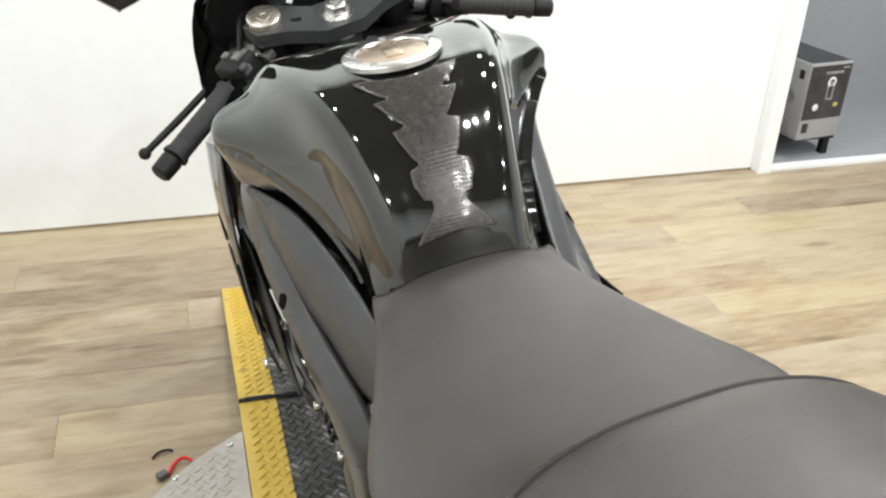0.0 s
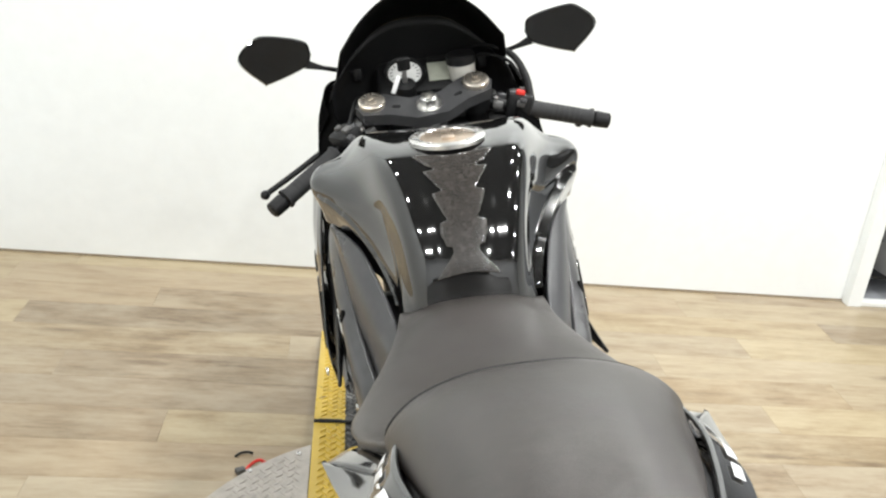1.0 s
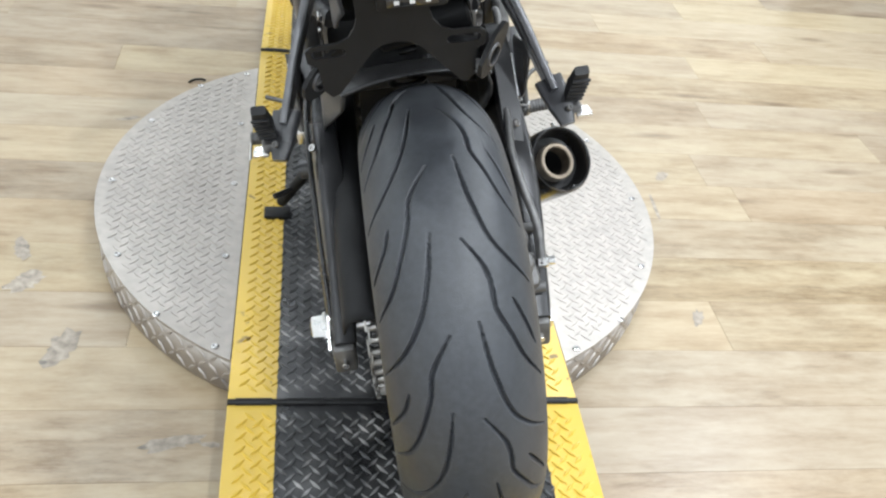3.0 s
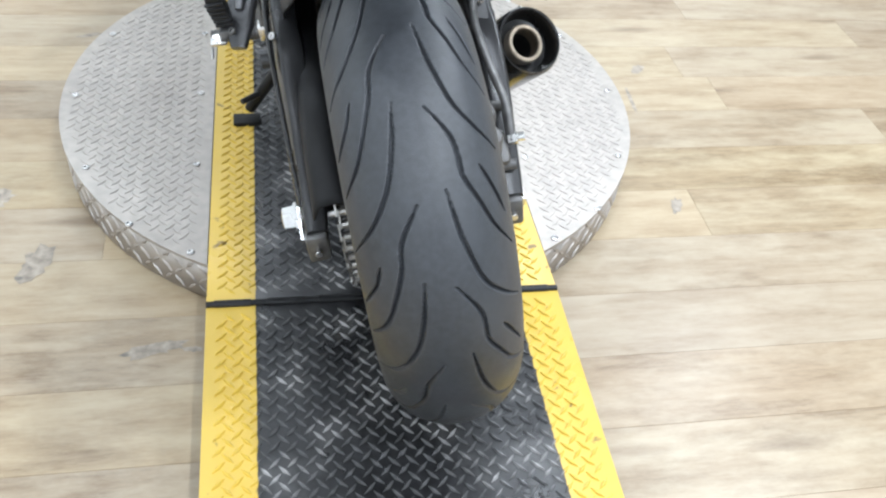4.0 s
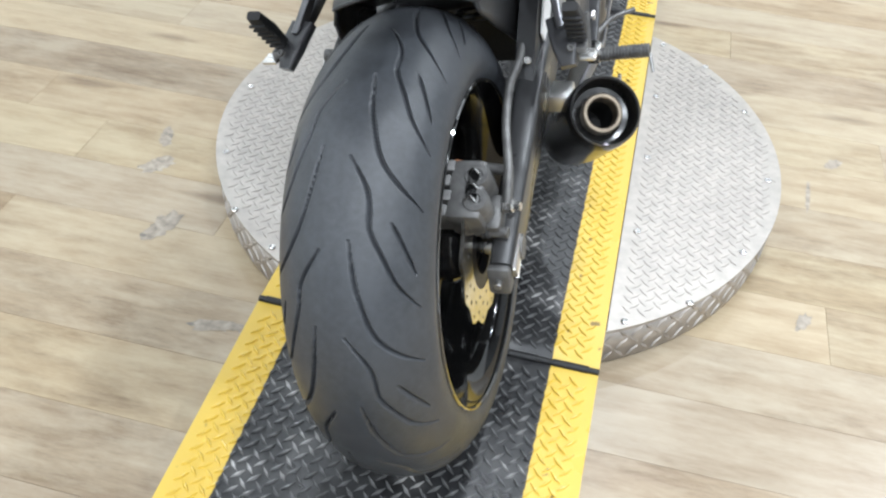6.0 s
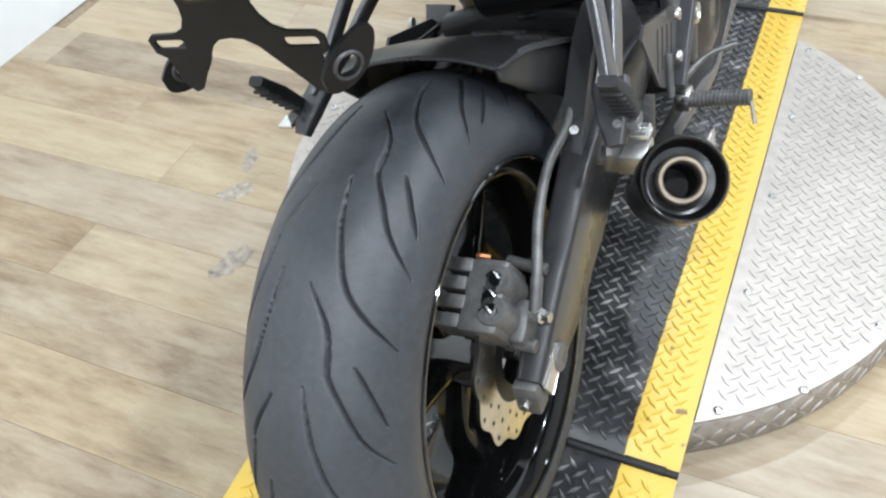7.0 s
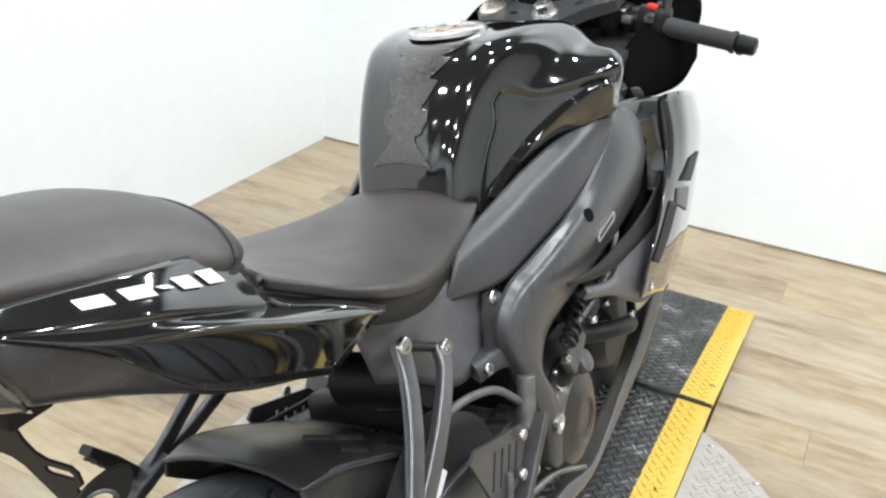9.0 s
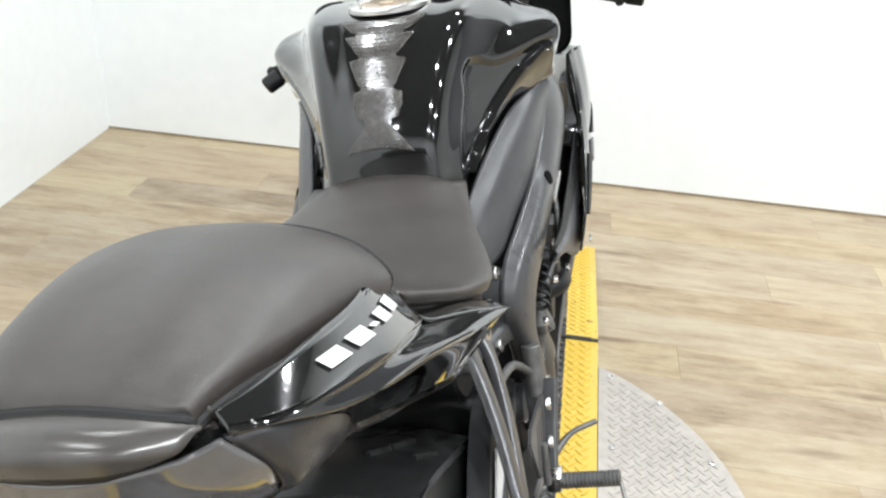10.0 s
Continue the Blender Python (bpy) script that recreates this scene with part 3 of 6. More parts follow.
skirt = part("skirt", bm, ALU, turntable, "aluminium tread-plate rim of the turntable", solid=0.003)
bm = B()
n = 146
for k in range(n):
    a = 2 * math.pi * k / n
    for r in range(3):
        m = Matrix.Rotation(a, 4, "Z") @ Matrix.Translation((TTR - 0.0042, 0, 0.02 + 0.0262 * r)) @ Matrix.Rotation(radians(90), 4, "Y")
        lozenge(bm, 0, 0, 0, radians(45 if (k + r) % 2 else -45), frame3=m)
tagged(part("rim_relief", bm, ALU, skirt), kind="stuff")
part("base", lathe(B(), (0, 0, 0), (0, 0, 1), [(0, 0), (0, 0.56), (TTH - 0.012, 0.56), (TTH - 0.012, 0)], 48), DARK, turntable, "dark steel drum under the deck")

runway = tagged(new("runway"), "black tread-plate runway with yellow painted edges across the turntable", "ramp")
FRONT_END, BACK_END, JOIN = 1.925, -2.1, 1.262


def runway_plate(name, y0, y1, z0, z1, label):
    """One length of the runway, from y0 to y1 and from height z0 to z1."""
    if y1 < y0:
        y0, y1, z0, z1 = y1, y0, z1, z0
    tilt = math.atan2(z1 - z0, y1 - y0)
    m = Matrix.Translation((0, y0, z0)) @ Matrix.Rotation(tilt, 4, "X")
    length = math.hypot(y1 - y0, z1 - z0)
    ob = part(name, box(B(), (0, length / 2, -0.004), (2 * HALF, length - 0.012, 0.008), 0.0012), TREAD, runway, label, sharp=25)
    ob.matrix_basis = m
    bm = B()
    tread(bm, -HALF + 0.004, HALF - 0.004, 0.012, length - 0.012, 0.0, step=0.0185, width=0.0068, high=0.003, length=0.0265)
    tagged(part("tread_relief", bm, TREADBAR, ob, sharp=25), kind="stuff")
    for s in (-1, 1):
        h = max(z0, z1)
        bm = B()
        vs = [bm.verts.new(p) for p in ((s * (HALF - 0.006), 0.01, -0.0085), (s * (HALF - 0.006), length - 0.01, -0.0085), (s * (HALF - 0.006), length - 0.01, -max(z1 - 0.003, 0.0095)), (s * (HALF - 0.006), 0.01, -max(z0 - 0.003, 0.0095)))]
        bm.faces.new(vs)
        part("side_flange", bm, DARK, ob, solid=0.004, offset=0.0)
    return ob


runway_plate("middle_plate", 0.0, JOIN, 0.097, 0.097, "level black tread plate with yellow edges")
runway_plate("front_ramp", JOIN, FRONT_END, 0.097, 0.009, "sloping black tread plate with yellow edges")
runway_plate("rear_ramp", 0.0, BACK_END, 0.097, 0.009, "long sloping black tread plate with yellow edges")
for y in (0.0, JOIN):
    part("hinge", rod(B(), (-HALF, y, 0.0965), (HALF, y, 0.0965), 0.006, n=12), DARK, runway, "black hinge rod across the runway")
    for k in range(7):
        x = -HALF + 0.085 * (k + 0.5)
        part("knuckle", rod(B(), (x - 0.03, y, 0.0965), (x + 0.03, y, 0.0965), 0.0075, n=12), DARK, runway)

# ---- a cable end that shows beside the turntable ----
cable = tagged(new("power_cable"), "short red cable with a grey plug lying beside the turntable", "cable")
part("wire", tube(B(), [(-0.41, 1.2, 0.006), (-0.43, 1.205, 0.012), (-0.45, 1.19, 0.008), (-0.46, 1.165, 0.006)], 0.0042), RED, cable, "red insulated wire")
part("plug", box(B(), (-0.472, 1.163, 0.0095), (0.024, 0.018, 0.014), 0.003, Matrix.Rotation(radians(30), 4, "Z")), CAST, cable, "grey plug")
part("wire_loop", tube(B(), [(-0.492, 1.228, 0.004), (-0.48, 1.243, 0.005), (-0.462, 1.248, 0.005), (-0.45, 1.244, 0.004)], 0.003), PIPING, cable)

# ---- cartons in the recess ----
def carton(c, size, turn, label):
    ob = tagged(new("carton"), label, "carton", "stacked cartons")
    ob.matrix_basis = Matrix.Translation(c) @ Matrix.Rotation(radians(turn), 4, "Z")
    part("body", box(B(), (0, 0, size[2] / 2), size, 0.003), CARTON, ob, "grey-white printed cardboard")
    return ob


shelf = tagged(new("low_shelf"), "low black metal shelf holding white cartons", "shelf")
part("board", box(B(), (2.06, 2.75, 0.083), (0.34, 0.5, 0.014), 0.003), DARK, shelf)
for x in (1.91, 2.21):
    for y in (2.53, 2.97):
        part("leg", box(B(), (x, y, 0.038), (0.03, 0.03, 0.076), 0.002), DARK, shelf)
w, d, h = 0.215, 0.36, 0.315
first = carton((2.1, 2.66, 0.09), (w, d, h), 7, "grey-white carton with a dark printed front panel, on a low shelf")
fy = -d / 2 - 0.0012
part("front_print", box(B(), (0.0, fy, 0.195), (w - 0.006, 0.0016, 0.22)), PRINT, first, "dark picture panel")
part("picture", box(B(), (0.015, fy - 0.001, 0.2), (0.036, 0.0012, 0.075), 0.0004), GREYPRINT, first)
part("picture", box(B(), (0.015, fy - 0.0022, 0.196), (0.022, 0.001, 0.05), 0.0004), PRINT, first)
part("picture", lathe(B(), (0.015, fy - 0.0018, 0.235), (0, -1, 0), [(0, 0.013), (0, 0.022), (0.0008, 0.02), (0.0008, 0.013)], 20), DECAL, first)
part("picture", lathe(B(), (-0.045, fy - 0.001, 0.135), (0, -1, 0), [(0, 0), (0, 0.016), (0.0008, 0.014), (0.0008, 0)], 7), DECAL, first)
part("picture", box(B(), (0.06, fy - 0.001, 0.14), (0.022, 0.0012, 0.016)), YELLOWPRINT, first)
part("writing_bar", box(B(), (0.02, fy - 0.001, 0.275), (0.09, 0.0012, 0.01)), GREYPRINT, first)
part("writing_bar", box(B(), (0.075, fy - 0.001, 0.292), (0.035, 0.0012, 0.006)), GREYPRINT, first)
part("logo_patch", box(B(), (-0.075, fy - 0.0002, 0.05), (0.03, 0.0012, 0.04)), PRINT, first)
sx = -w / 2 - 0.001
part("side_print", lathe(B(), (sx, -0.02, 0.18), (-1, 0, 0), [(0, 0), (0, 0.075), (0.0008, 0.074), (0.0008, 0)], 24), PRINT, first, "dark oval picture")
part("side_print", lathe(B(), (sx - 0.001, -0.09, 0.165), (-1, 0, 0), [(0, 0), (0, 0.036), (0.0008, 0.035), (0.0008, 0)], 20), GREYPRINT, first, "grey round seal")
part("side_print", box(B(), (sx, -0.14, 0.265), (0.0014, 0.025, 0.035)), PRINT, first)
part("flap", box(B(), (0, 0, h + 0.002), (w - 0.02, d - 0.02, 0.003)), PRINT, first)
third = carton((2.02, 2.98, 0.004), (0.3, 0.22, 0.46), 0, "tall white carton behind the shelf")
part("side_print", box(B(), (-0.05, -0.111, 0.4), (0.1, 0.0014, 0.05)), PRINT, third)

# ---- the motorcycle: built upright round its own axes, then leaned on its side stand ----
bike = tagged(new("motorcycle"), "black sport motorcycle leaning on its side stand on the runway", "motorcycle")
bike.matrix_basis = Matrix.Translation((0.076, -0.084, 0.0985)) @ Matrix.Rotation(radians(0.515), 4, "Z") @ Matrix.Rotation(radians(-11.24), 4, "Y")
AXLE = Vector((0, -0.017, 0.312))
STEM = Vector((0, 1.08, 0.928))
RAKE = Vector((0, -math.sin(radians(24)), math.cos(radians(24))))
STEER = Matrix.Translation(STEM) @ Matrix.Rotation(radians(9), 4, RAKE) @ Matrix.Translation(-STEM)


def turned(bm):
    bm.transform(STEER)
    return bm


# ---- rear wheel ----
PROFILE = [(0.0, 0.315), (0.02, 0.3135), (0.04, 0.3075), (0.058, 0.297), (0.074, 0.281), (0.085, 0.263), (0.0905, 0.247), (0.0905, 0.234), (0.086, 0.222), (0.079, 0.2165)]


def tread_tyre(profile, pitch, n_round, n_across, grooves):
    """A tyre with grooves cut into its surface. grooves: lists of (across, along) in metres within one pitch."""
    prof = np.array([(-x, r) for x, r in reversed(profile[1:])] + list(profile))
    smooth = catmull(prof, 400)
    run = np.r_[0, np.cumsum(np.hypot(*np.diff(smooth, axis=0).T))]
    at = np.linspace(0, run[-1], n_across + 1)
    px, pr = np.interp(at, run, smooth[:, 0]), np.interp(at, run, smooth[:, 1])
    across = at - run[-1] / 2
    radius = profile[0][1]
    count = round(2 * math.pi * radius / pitch)
    angle = np.arange(n_round) * 2 * math.pi / n_round
    along = (angle * radius) % (2 * math.pi * radius / count)
    period = 2 * math.pi * radius / count
    depth = np.zeros((n_round, n_across + 1))
    A, L = across[None, :], along[:, None]
    for g in grooves:
        c = catmull(g, 16)
        for step, (p, q) in enumerate(zip(c, c[1:])):
            half = 0.0026 * min(1.0, 0.45 + 0.2 * step, 0.45 + 0.2 * (15 - step))
            d = q - p
            for k in (-2, -1, 0, 1, 2):
                u, v = A - p[0], L - (p[1] + k * period)
                s = np.clip((u * d[0] + v * d[1]) / (d @ d), 0, 1)
                dist = np.hypot(u - s * d[0], v - s * d[1])
                depth = np.maximum(depth, np.clip((half - dist) / 0.0011, 0, 1) * 0.0075)
    r = pr[None, :] - depth
    co = np.stack([np.broadcast_to(px, r.shape), -r * np.sin(angle)[:, None], r * np.cos(angle)[:, None]], -1).reshape(-1, 3)
    i, j = np.meshgrid(np.arange(n_round), np.arange(n_across), indexing="ij")
    w = n_across + 1
    k = (i + 1) % n_round
    faces = np.stack([i * w + j, i * w + j + 1, k * w + j + 1, k * w + j], -1).reshape(-1, 4)
    me = bpy.data.meshes.new("tyre")
    me.from_pydata(co.tolist(), [], faces.tolist())
    me.polygons.foreach_set("use_smooth", [True] * len(me.polygons))
    me.materials.append(RUBBER)
    return me


PITCH = 0.1979
SMOOTH_GROOVE = [(0.018, 0.0715), (0.024, 0.112), (0.0285, 0.132), (0.043, 0.176), (0.066, 0.203), (0.1, 0.229)]
KINKED_GROOVE = [(0.0115, 0.178), (0.0315, 0.209), (0.038, 0.232), (0.0395, 0.258), (0.0537, 0.286), (0.0708, 0.319), (0.101, 0.352)]
SHORT_GROOVE = [(0.0627, 0.248), (0.078, 0.275), (0.095, 0.308)]
GROOVES = [SMOOTH_GROOVE, KINKED_GROOVE, SHORT_GROOVE]
GROOVES += [[(-0.0215, 0.167), (-0.029, 0.213), (-0.0436, 0.2595), (-0.0715, 0.299), (-0.112, 0.329)],
            [(-0.0145, 0.082), (-0.038, 0.12), (-0.0455, 0.157), (-0.0735, 0.221), (-0.1095, 0.256)],
            [(-0.0705, 0.147), (-0.0825, 0.174), (-0.112, 0.206)]]

rear_wheel = new("rear_wheel")
rear_wheel.parent, rear_wheel.location = bike, AXLE
tyre = new("tyre", tread_tyre(PROFILE, PITCH, 1900, 210, GROOVES))
tyre.parent = rear_wheel
tagged(tyre, "dark grey rubber tyre with long curved tread grooves")
bm = B()
rim_half = [(0.0, 0.196), (0.05, 0.199), (0.068, 0.206), (0.077, 0.221), (0.083, 0.223), (0.085, 0.218), (0.08, 0.205), (0.07, 0.196), (0.045, 0.188), (0.0, 0.182)]
lathe(bm, (0, 0, 0), (1, 0, 0), [(x, r) for x, r in rim_half] + [(-x, r) for x, r in reversed(rim_half[1:-1])], 96, close=True)
part("rim", bm, RIM, rear_wheel, "gloss black cast rim")
for s in (-1, 1):
    part("rim_edge", lathe(B(), (s * 0.0875, 0, 0), (s, 0, 0), [(-0.006, 0.2195), (0.0005, 0.2185), (0.0022, 0.22), (0.0022, 0.222), (0.0005, 0.2235), (-0.006, 0.2225)], 96, close=True), GLOSS, rear_wheel, "gloss black rim lip")
for k in range(5):
    a = 2 * math.pi * k / 5 + 0.356
    pts = [(0.0, -0.04 * math.sin(a), 0.04 * math.cos(a)), (0.0, -0.12 * math.sin(a - 0.1), 0.12 * math.cos(a - 0.1)), (0.0, -0.195 * math.sin(a + 0.1), 0.195 * math.cos(a + 0.1))]
    part("spoke", bar(B(), pts, [0.036, 0.022, 0.034], [0.052, 0.036, 0.054], up=(1, 0.01, 0)), RIM, rear_wheel)
part("hub", lathe(B(), (-0.075, 0, 0), (1, 0, 0), [(0, 0), (0, 0.045), (0.02, 0.055), (0.05, 0.05), (0.1, 0.05), (0.13, 0.055), (0.15, 0.04), (0.15, 0)], 36), GLOSS, rear_wheel)


def wavy_disc(x, r0, r1, lobes):
    """A brake disc with a scalloped edge and drilled holes."""
    outer = [((r1 - 0.004 + 0.004 * math.cos(lobes * a)) * math.cos(a), (r1 - 0.004 + 0.004 * math.cos(lobes * a)) * math.sin(a)) for a in np.linspace(0, 2 * math.pi, 121)[:-1]]
    holes = [ring2d(0, 0, r0, 40)]
    for k in range(lobes * 2):
        a = 2 * math.pi * k / (lobes * 2)
        for q in ((0.22, 0.62) if k % 2 else (0.42, 0.82)):
            rr = r0 + (r1 - r0) * q
            holes.append(ring2d(rr * math.cos(a), rr * math.sin(a), 0.0032, 8))
    return plate(B(), outer, holes, lambda u, v, w: Vector((x + w, u, v)), 0.0045)


part("brake_disc", wavy_disc(0.083, 0.06, 0.11, 12), DISC, rear_wheel, "drilled steel brake disc with a wavy edge", sharp=30)
part("disc_carrier", lathe(B(), (0.078, 0, 0), (1, 0, 0), [(0, 0.066), (0.008, 0.066), (0.01, 0.04), (0.002, 0.036), (0, 0.036)], 36, close=True), DARK, rear_wheel)
sprocket = [((0.098 + 0.005 * math.cos(42 * a)) * math.cos(a), (0.098 + 0.005 * math.cos(42 * a)) * math.sin(a)) for a in np.linspace(0, 2 * math.pi, 253)[:-1]]
part("sprocket", plate(B(), sprocket, [ring2d(0, 0, 0.045, 30)] + [ring2d(0.072 * math.cos(a), 0.072 * math.sin(a), 0.013, 12) for a in np.linspace(0, 2 * math.pi, 7)[:-1]], lambda u, v, w: Vector((-0.104 + w, u, v)), 0.006), CAST, rear_wheel, sharp=30)
part("axle", rod(B(), (-0.185, 0, 0), (0.142, 0, 0), 0.0125), STEEL, rear_wheel)
for s in (-1, 1):
    part("axle_nut", lathe(B(), (-0.168 if s < 0 else 0.1385, 0, 0), (s, 0, 0), [(0, 0), (0, 0.022), (0.004, 0.022), (0.005, 0.018), (0.02, 0.017), (0.022, 0.011), (0.022, 0)] if s < 0 else [(0, 0), (0, 0.018), (0.005, 0.017), (0.006, 0.008), (0.003, 0)], 6 if s < 0 else 20), SILVER if s < 0 else CAST, rear_wheel, "bright axle nut" if s < 0 else "")

# ---- chain ----
fr, rr = Vector((0, 0.485, 0.395)), Vector((0, AXLE.y, AXLE.z))
r1, r2 = 0.034, 0.1
loop = []
for a in np.linspace(math.radians(95), math.radians(275), 26):
    loop.append((rr.y + r2 * math.cos(a), rr.z + r2 * math.sin(a)))
for a in np.linspace(math.radians(-80), math.radians(95), 9):
    loop.append((fr.y + r1 * math.cos(a), fr.z + r1 * math.sin(a)))
loop.append(loop[0])
loop = np.array(loop)
run = np.r_[0, np.cumsum(np.hypot(*np.diff(loop, axis=0).T))]
count = 2 * round(run[-1] / 0.0318)
st = np.linspace(0, run[-1], count + 1)
pts = np.stack([np.interp(st, run, loop[:, 0]), np.interp(st, run, loop[:, 1])], 1)
chain = new("chain")
chain.parent = bike
tagged(chain, "oily steel drive chain")
LINKS = []
for wide in (0.0095, 0.0065):
    bm = B()
    for s in (-1, 1):
        box(bm, (s * wide, 0, 0), (0.002, 0.024, 0.0145), 0.0)
    lathe(bm, (-0.011, -0.008, 0), (1, 0, 0), [(0, 0), (0, 0.0045), (0.022, 0.0045), (0.022, 0)], 8)
    LINKS.append(bm)
LINK_MESH = []
for k, (p, q) in enumerate(zip(pts, pts[1:])):
    c, d = (p + q) / 2, q - p
    if k < 2:
        ob = part("link", LINKS[k], CHAIN, chain, sharp=30)
        LINK_MESH.append(ob.data)
    else:
        ob = new("link", LINK_MESH[k % 2])
        ob.parent = chain
    ob.matrix_basis = Matrix.Translation((-0.101, c[0], c[1])) @ Matrix.Rotation(math.atan2(d[1], d[0]), 4, "X")

# ---- swingarm ----
swingarm = new("swingarm")
swingarm.parent = bike
for s in (-1, 1):
    o = 0.0 if s > 0 else 0.026
    pts = [(s * (0.112 + o * 0.3), 0.52, 0.4), (s * (0.122 + o * 0.6), 0.4, 0.41), (s * (0.125 + o), 0.27, 0.411), (s * (0.124 + o), 0.16, 0.382), (s * (0.122 + o), 0.06, 0.34), (s * (0.12 + o), -0.02, 0.315), (s * (0.12 + o), -0.062, 0.303)]
    part("arm", bar(B(), pts, [0.036, 0.037, 0.037, 0.036, 0.035, 0.033, 0.03], [0.1, 0.13, 0.17, 0.18, 0.15, 0.09, 0.055], r=0.007, steps=28), ARMM, swingarm, "satin black box-section arm")
    part("ridge", tube(B(), [(s * (0.13 + o), 0.42, 0.478), (s * (0.139 + o), 0.28, 0.497), (s * (0.139 + o), 0.17, 0.472), (s * (0.136 + o), 0.06, 0.41), (s * (0.133 + o), -0.03, 0.34)], [0.004, 0.004, 0.004, 0.003]), ARMM, swingarm)
    part("adjuster_plate", box(B(), (s * (0.139 + o), -0.035, 0.312), (0.004, 0.055, 0.028), 0.004, Matrix.Rotation(radians(25), 4, "X")), SILVER, swingarm, "bare metal adjuster plate")
    part("adjuster", box(B(), (s * (0.12 + o), -0.066, 0.302), (0.03, 0.026, 0.044), 0.005), CAST, swingarm, "dull aluminium chain adjuster block")
    part("adjuster_bolt", rod(B(), (s * (0.12 + o), -0.088, 0.302), (s * (0.12 + o), -0.07, 0.302), 0.005), STEEL, swingarm)
    part("boss", lathe(B(), (s * (0.14 + o), 0.175, 0.45), (s, 0, 0), [(0, 0), (0, 0.015), (0.016, 0.014), (0.016, 0.009), (0.006, 0.008), (0.006, 0)], 20), FRAME, swingarm)
part("brace", bar(B(), [(-0.125, 0.4, 0.47), (0, 0.41, 0.49), (0.125, 0.4, 0.47)], 0.05, 0.07), DARK, swingarm)
part("pivot_tube", rod(B(), (-0.15, 0.53, 0.4), (0.15, 0.53, 0.4), 0.03), FRAME, swingarm)
for s, p in ((1, (0.133, 0.157, 0.493)), (-1, (-0.1575, 0.176, 0.482))):
    part("clamp_screw", bolt(B(), p, (s * 0.5, -0.6, 0.8), 0.006, 0.005), STEEL, swingarm, "bright socket screw")
BRACE = [(0.13, 0.45), (0.17, 0.5), (0.22, 0.545), (0.27, 0.572), (0.31, 0.574), (0.36, 0.549), (0.4, 0.51), (0.425, 0.455), (0.41, 0.42), (0.3, 0.42), (0.2, 0.42)]
loop2d = [tuple(q) for q in catmull(BRACE + BRACE[:1], 44)[:-1]]
part("arm_brace", plate(B(), loop2d, [], lambda u, v, w: Vector((0.117 + w, u, v)), 0.026), ARMM, swingarm, "satin black upper arm brace", sharp=30)
part("swingarm_label", plate(B(), [(0.2885, 0.5105), (0.24, 0.467), (0.206, 0.508), (0.2545, 0.5525)], [], lambda u, v, w: Vector((0.1455 + w, u, v)), 0.0025), WHITE, swingarm, "white paper sticker")
GUARD = [[(-0.14, y, z - 0.02), (-0.132, y, z - 0.004), (-0.114, y, z + 0.001), (-0.096, y, z - 0.003), (-0.0945, y, z - 0.02)] for y, z in ((0.42, 0.478), (0.3, 0.474), (0.18, 0.463), (0.08, 0.452), (0.0, 0.436), (-0.05, 0.418), (-0.098, 0.393))]
panel("chain_guard", GUARD, MATT, swingarm, 20, 14, thick=0.003, label="matt black chain guard")

# ---- rear brake ----
caliper = new("rear_caliper")
caliper.parent = bike
lean = Matrix.Rotation(radians(-62), 4, "X")


def on_caliper(x, y, z):
    """A place in the caliper's own leaning axes."""
    return Vector((0.085, -0.03, 0.403)) + lean.to_3x3() @ Vector((x, y, z))


part("caliper_body", box(B(), on_caliper(0, 0, 0), (0.046, 0.06, 0.082), 0.007, lean), CAST, caliper, "dull grey cast brake caliper")
for k in range(4):
    part("caliper_finger", box(B(), on_caliper(-0.034 - 0.003 * (k % 2), -0.006, 0.031 - 0.0205 * k), (0.032, 0.05, 0.0155), 0.0025, lean), CAST, caliper)
for k, (x, z, r) in enumerate(((0.012, 0.018, 0.018), (0.014, -0.016, 0.018))):
    lobe = part("piston_lobe", lathe(B(), on_caliper(x, 0.02, z), lean.to_3x3() @ Vector((0, -1, 0)), [(0, 0), (0, r), (0.046, r), (0.052, r * 0.82), (0.052, r * 0.45), (0.046, r * 0.4), (0.046, 0)], 24), CAST, caliper)
    part("lobe_plug", lathe(B(), on_caliper(x, -0.027, z), lean.to_3x3() @ Vector((0, -1, 0)), [(0, 0), (0, r * 0.36), (0.003, r * 0.3), (0.001, r * 0.2), (0.001, 0)], 12), DARK, lobe)
# no opening is cut: a near-black block paints the shade in it
part("pad_window_shade", box(B(), on_caliper(0.008, -0.03, 0.004), (0.016, 0.004, 0.04), 0.0015, lean), HOLE, caliper, "black block standing for the shaded opening over the brake pads")
for z in (0.02, 0.0, -0.018):
    part("pad_spring", tube(B(), [on_caliper(0.001, -0.033, z), on_caliper(0.008, -0.036, z + 0.004), on_caliper(0.016, -0.033, z - 0.002)], 0.0016, 6, 8), STEEL, caliper)
part("caliper_bracket", box(B(), (0.116, -0.03, 0.374), (0.02, 0.036, 0.05), 0.007, lean), CAST, caliper)
part("slide_pin", rod(B(), (0.09, -0.046, 0.362), (0.134, -0.05, 0.364), 0.0075), CAST, caliper)
part("slide_boot", lathe(B(), (0.098, -0.047, 0.3625), (1, -0.09, 0.03), [(0, 0.008), (0.003, 0.0105), (0.006, 0.008), (0.009, 0.0105), (0.012, 0.008)], 16), GRIP, caliper)
part("slide_pin", rod(B(), (0.085, 0.024, 0.413), (0.132, 0.019, 0.411), 0.007), CAST, caliper)
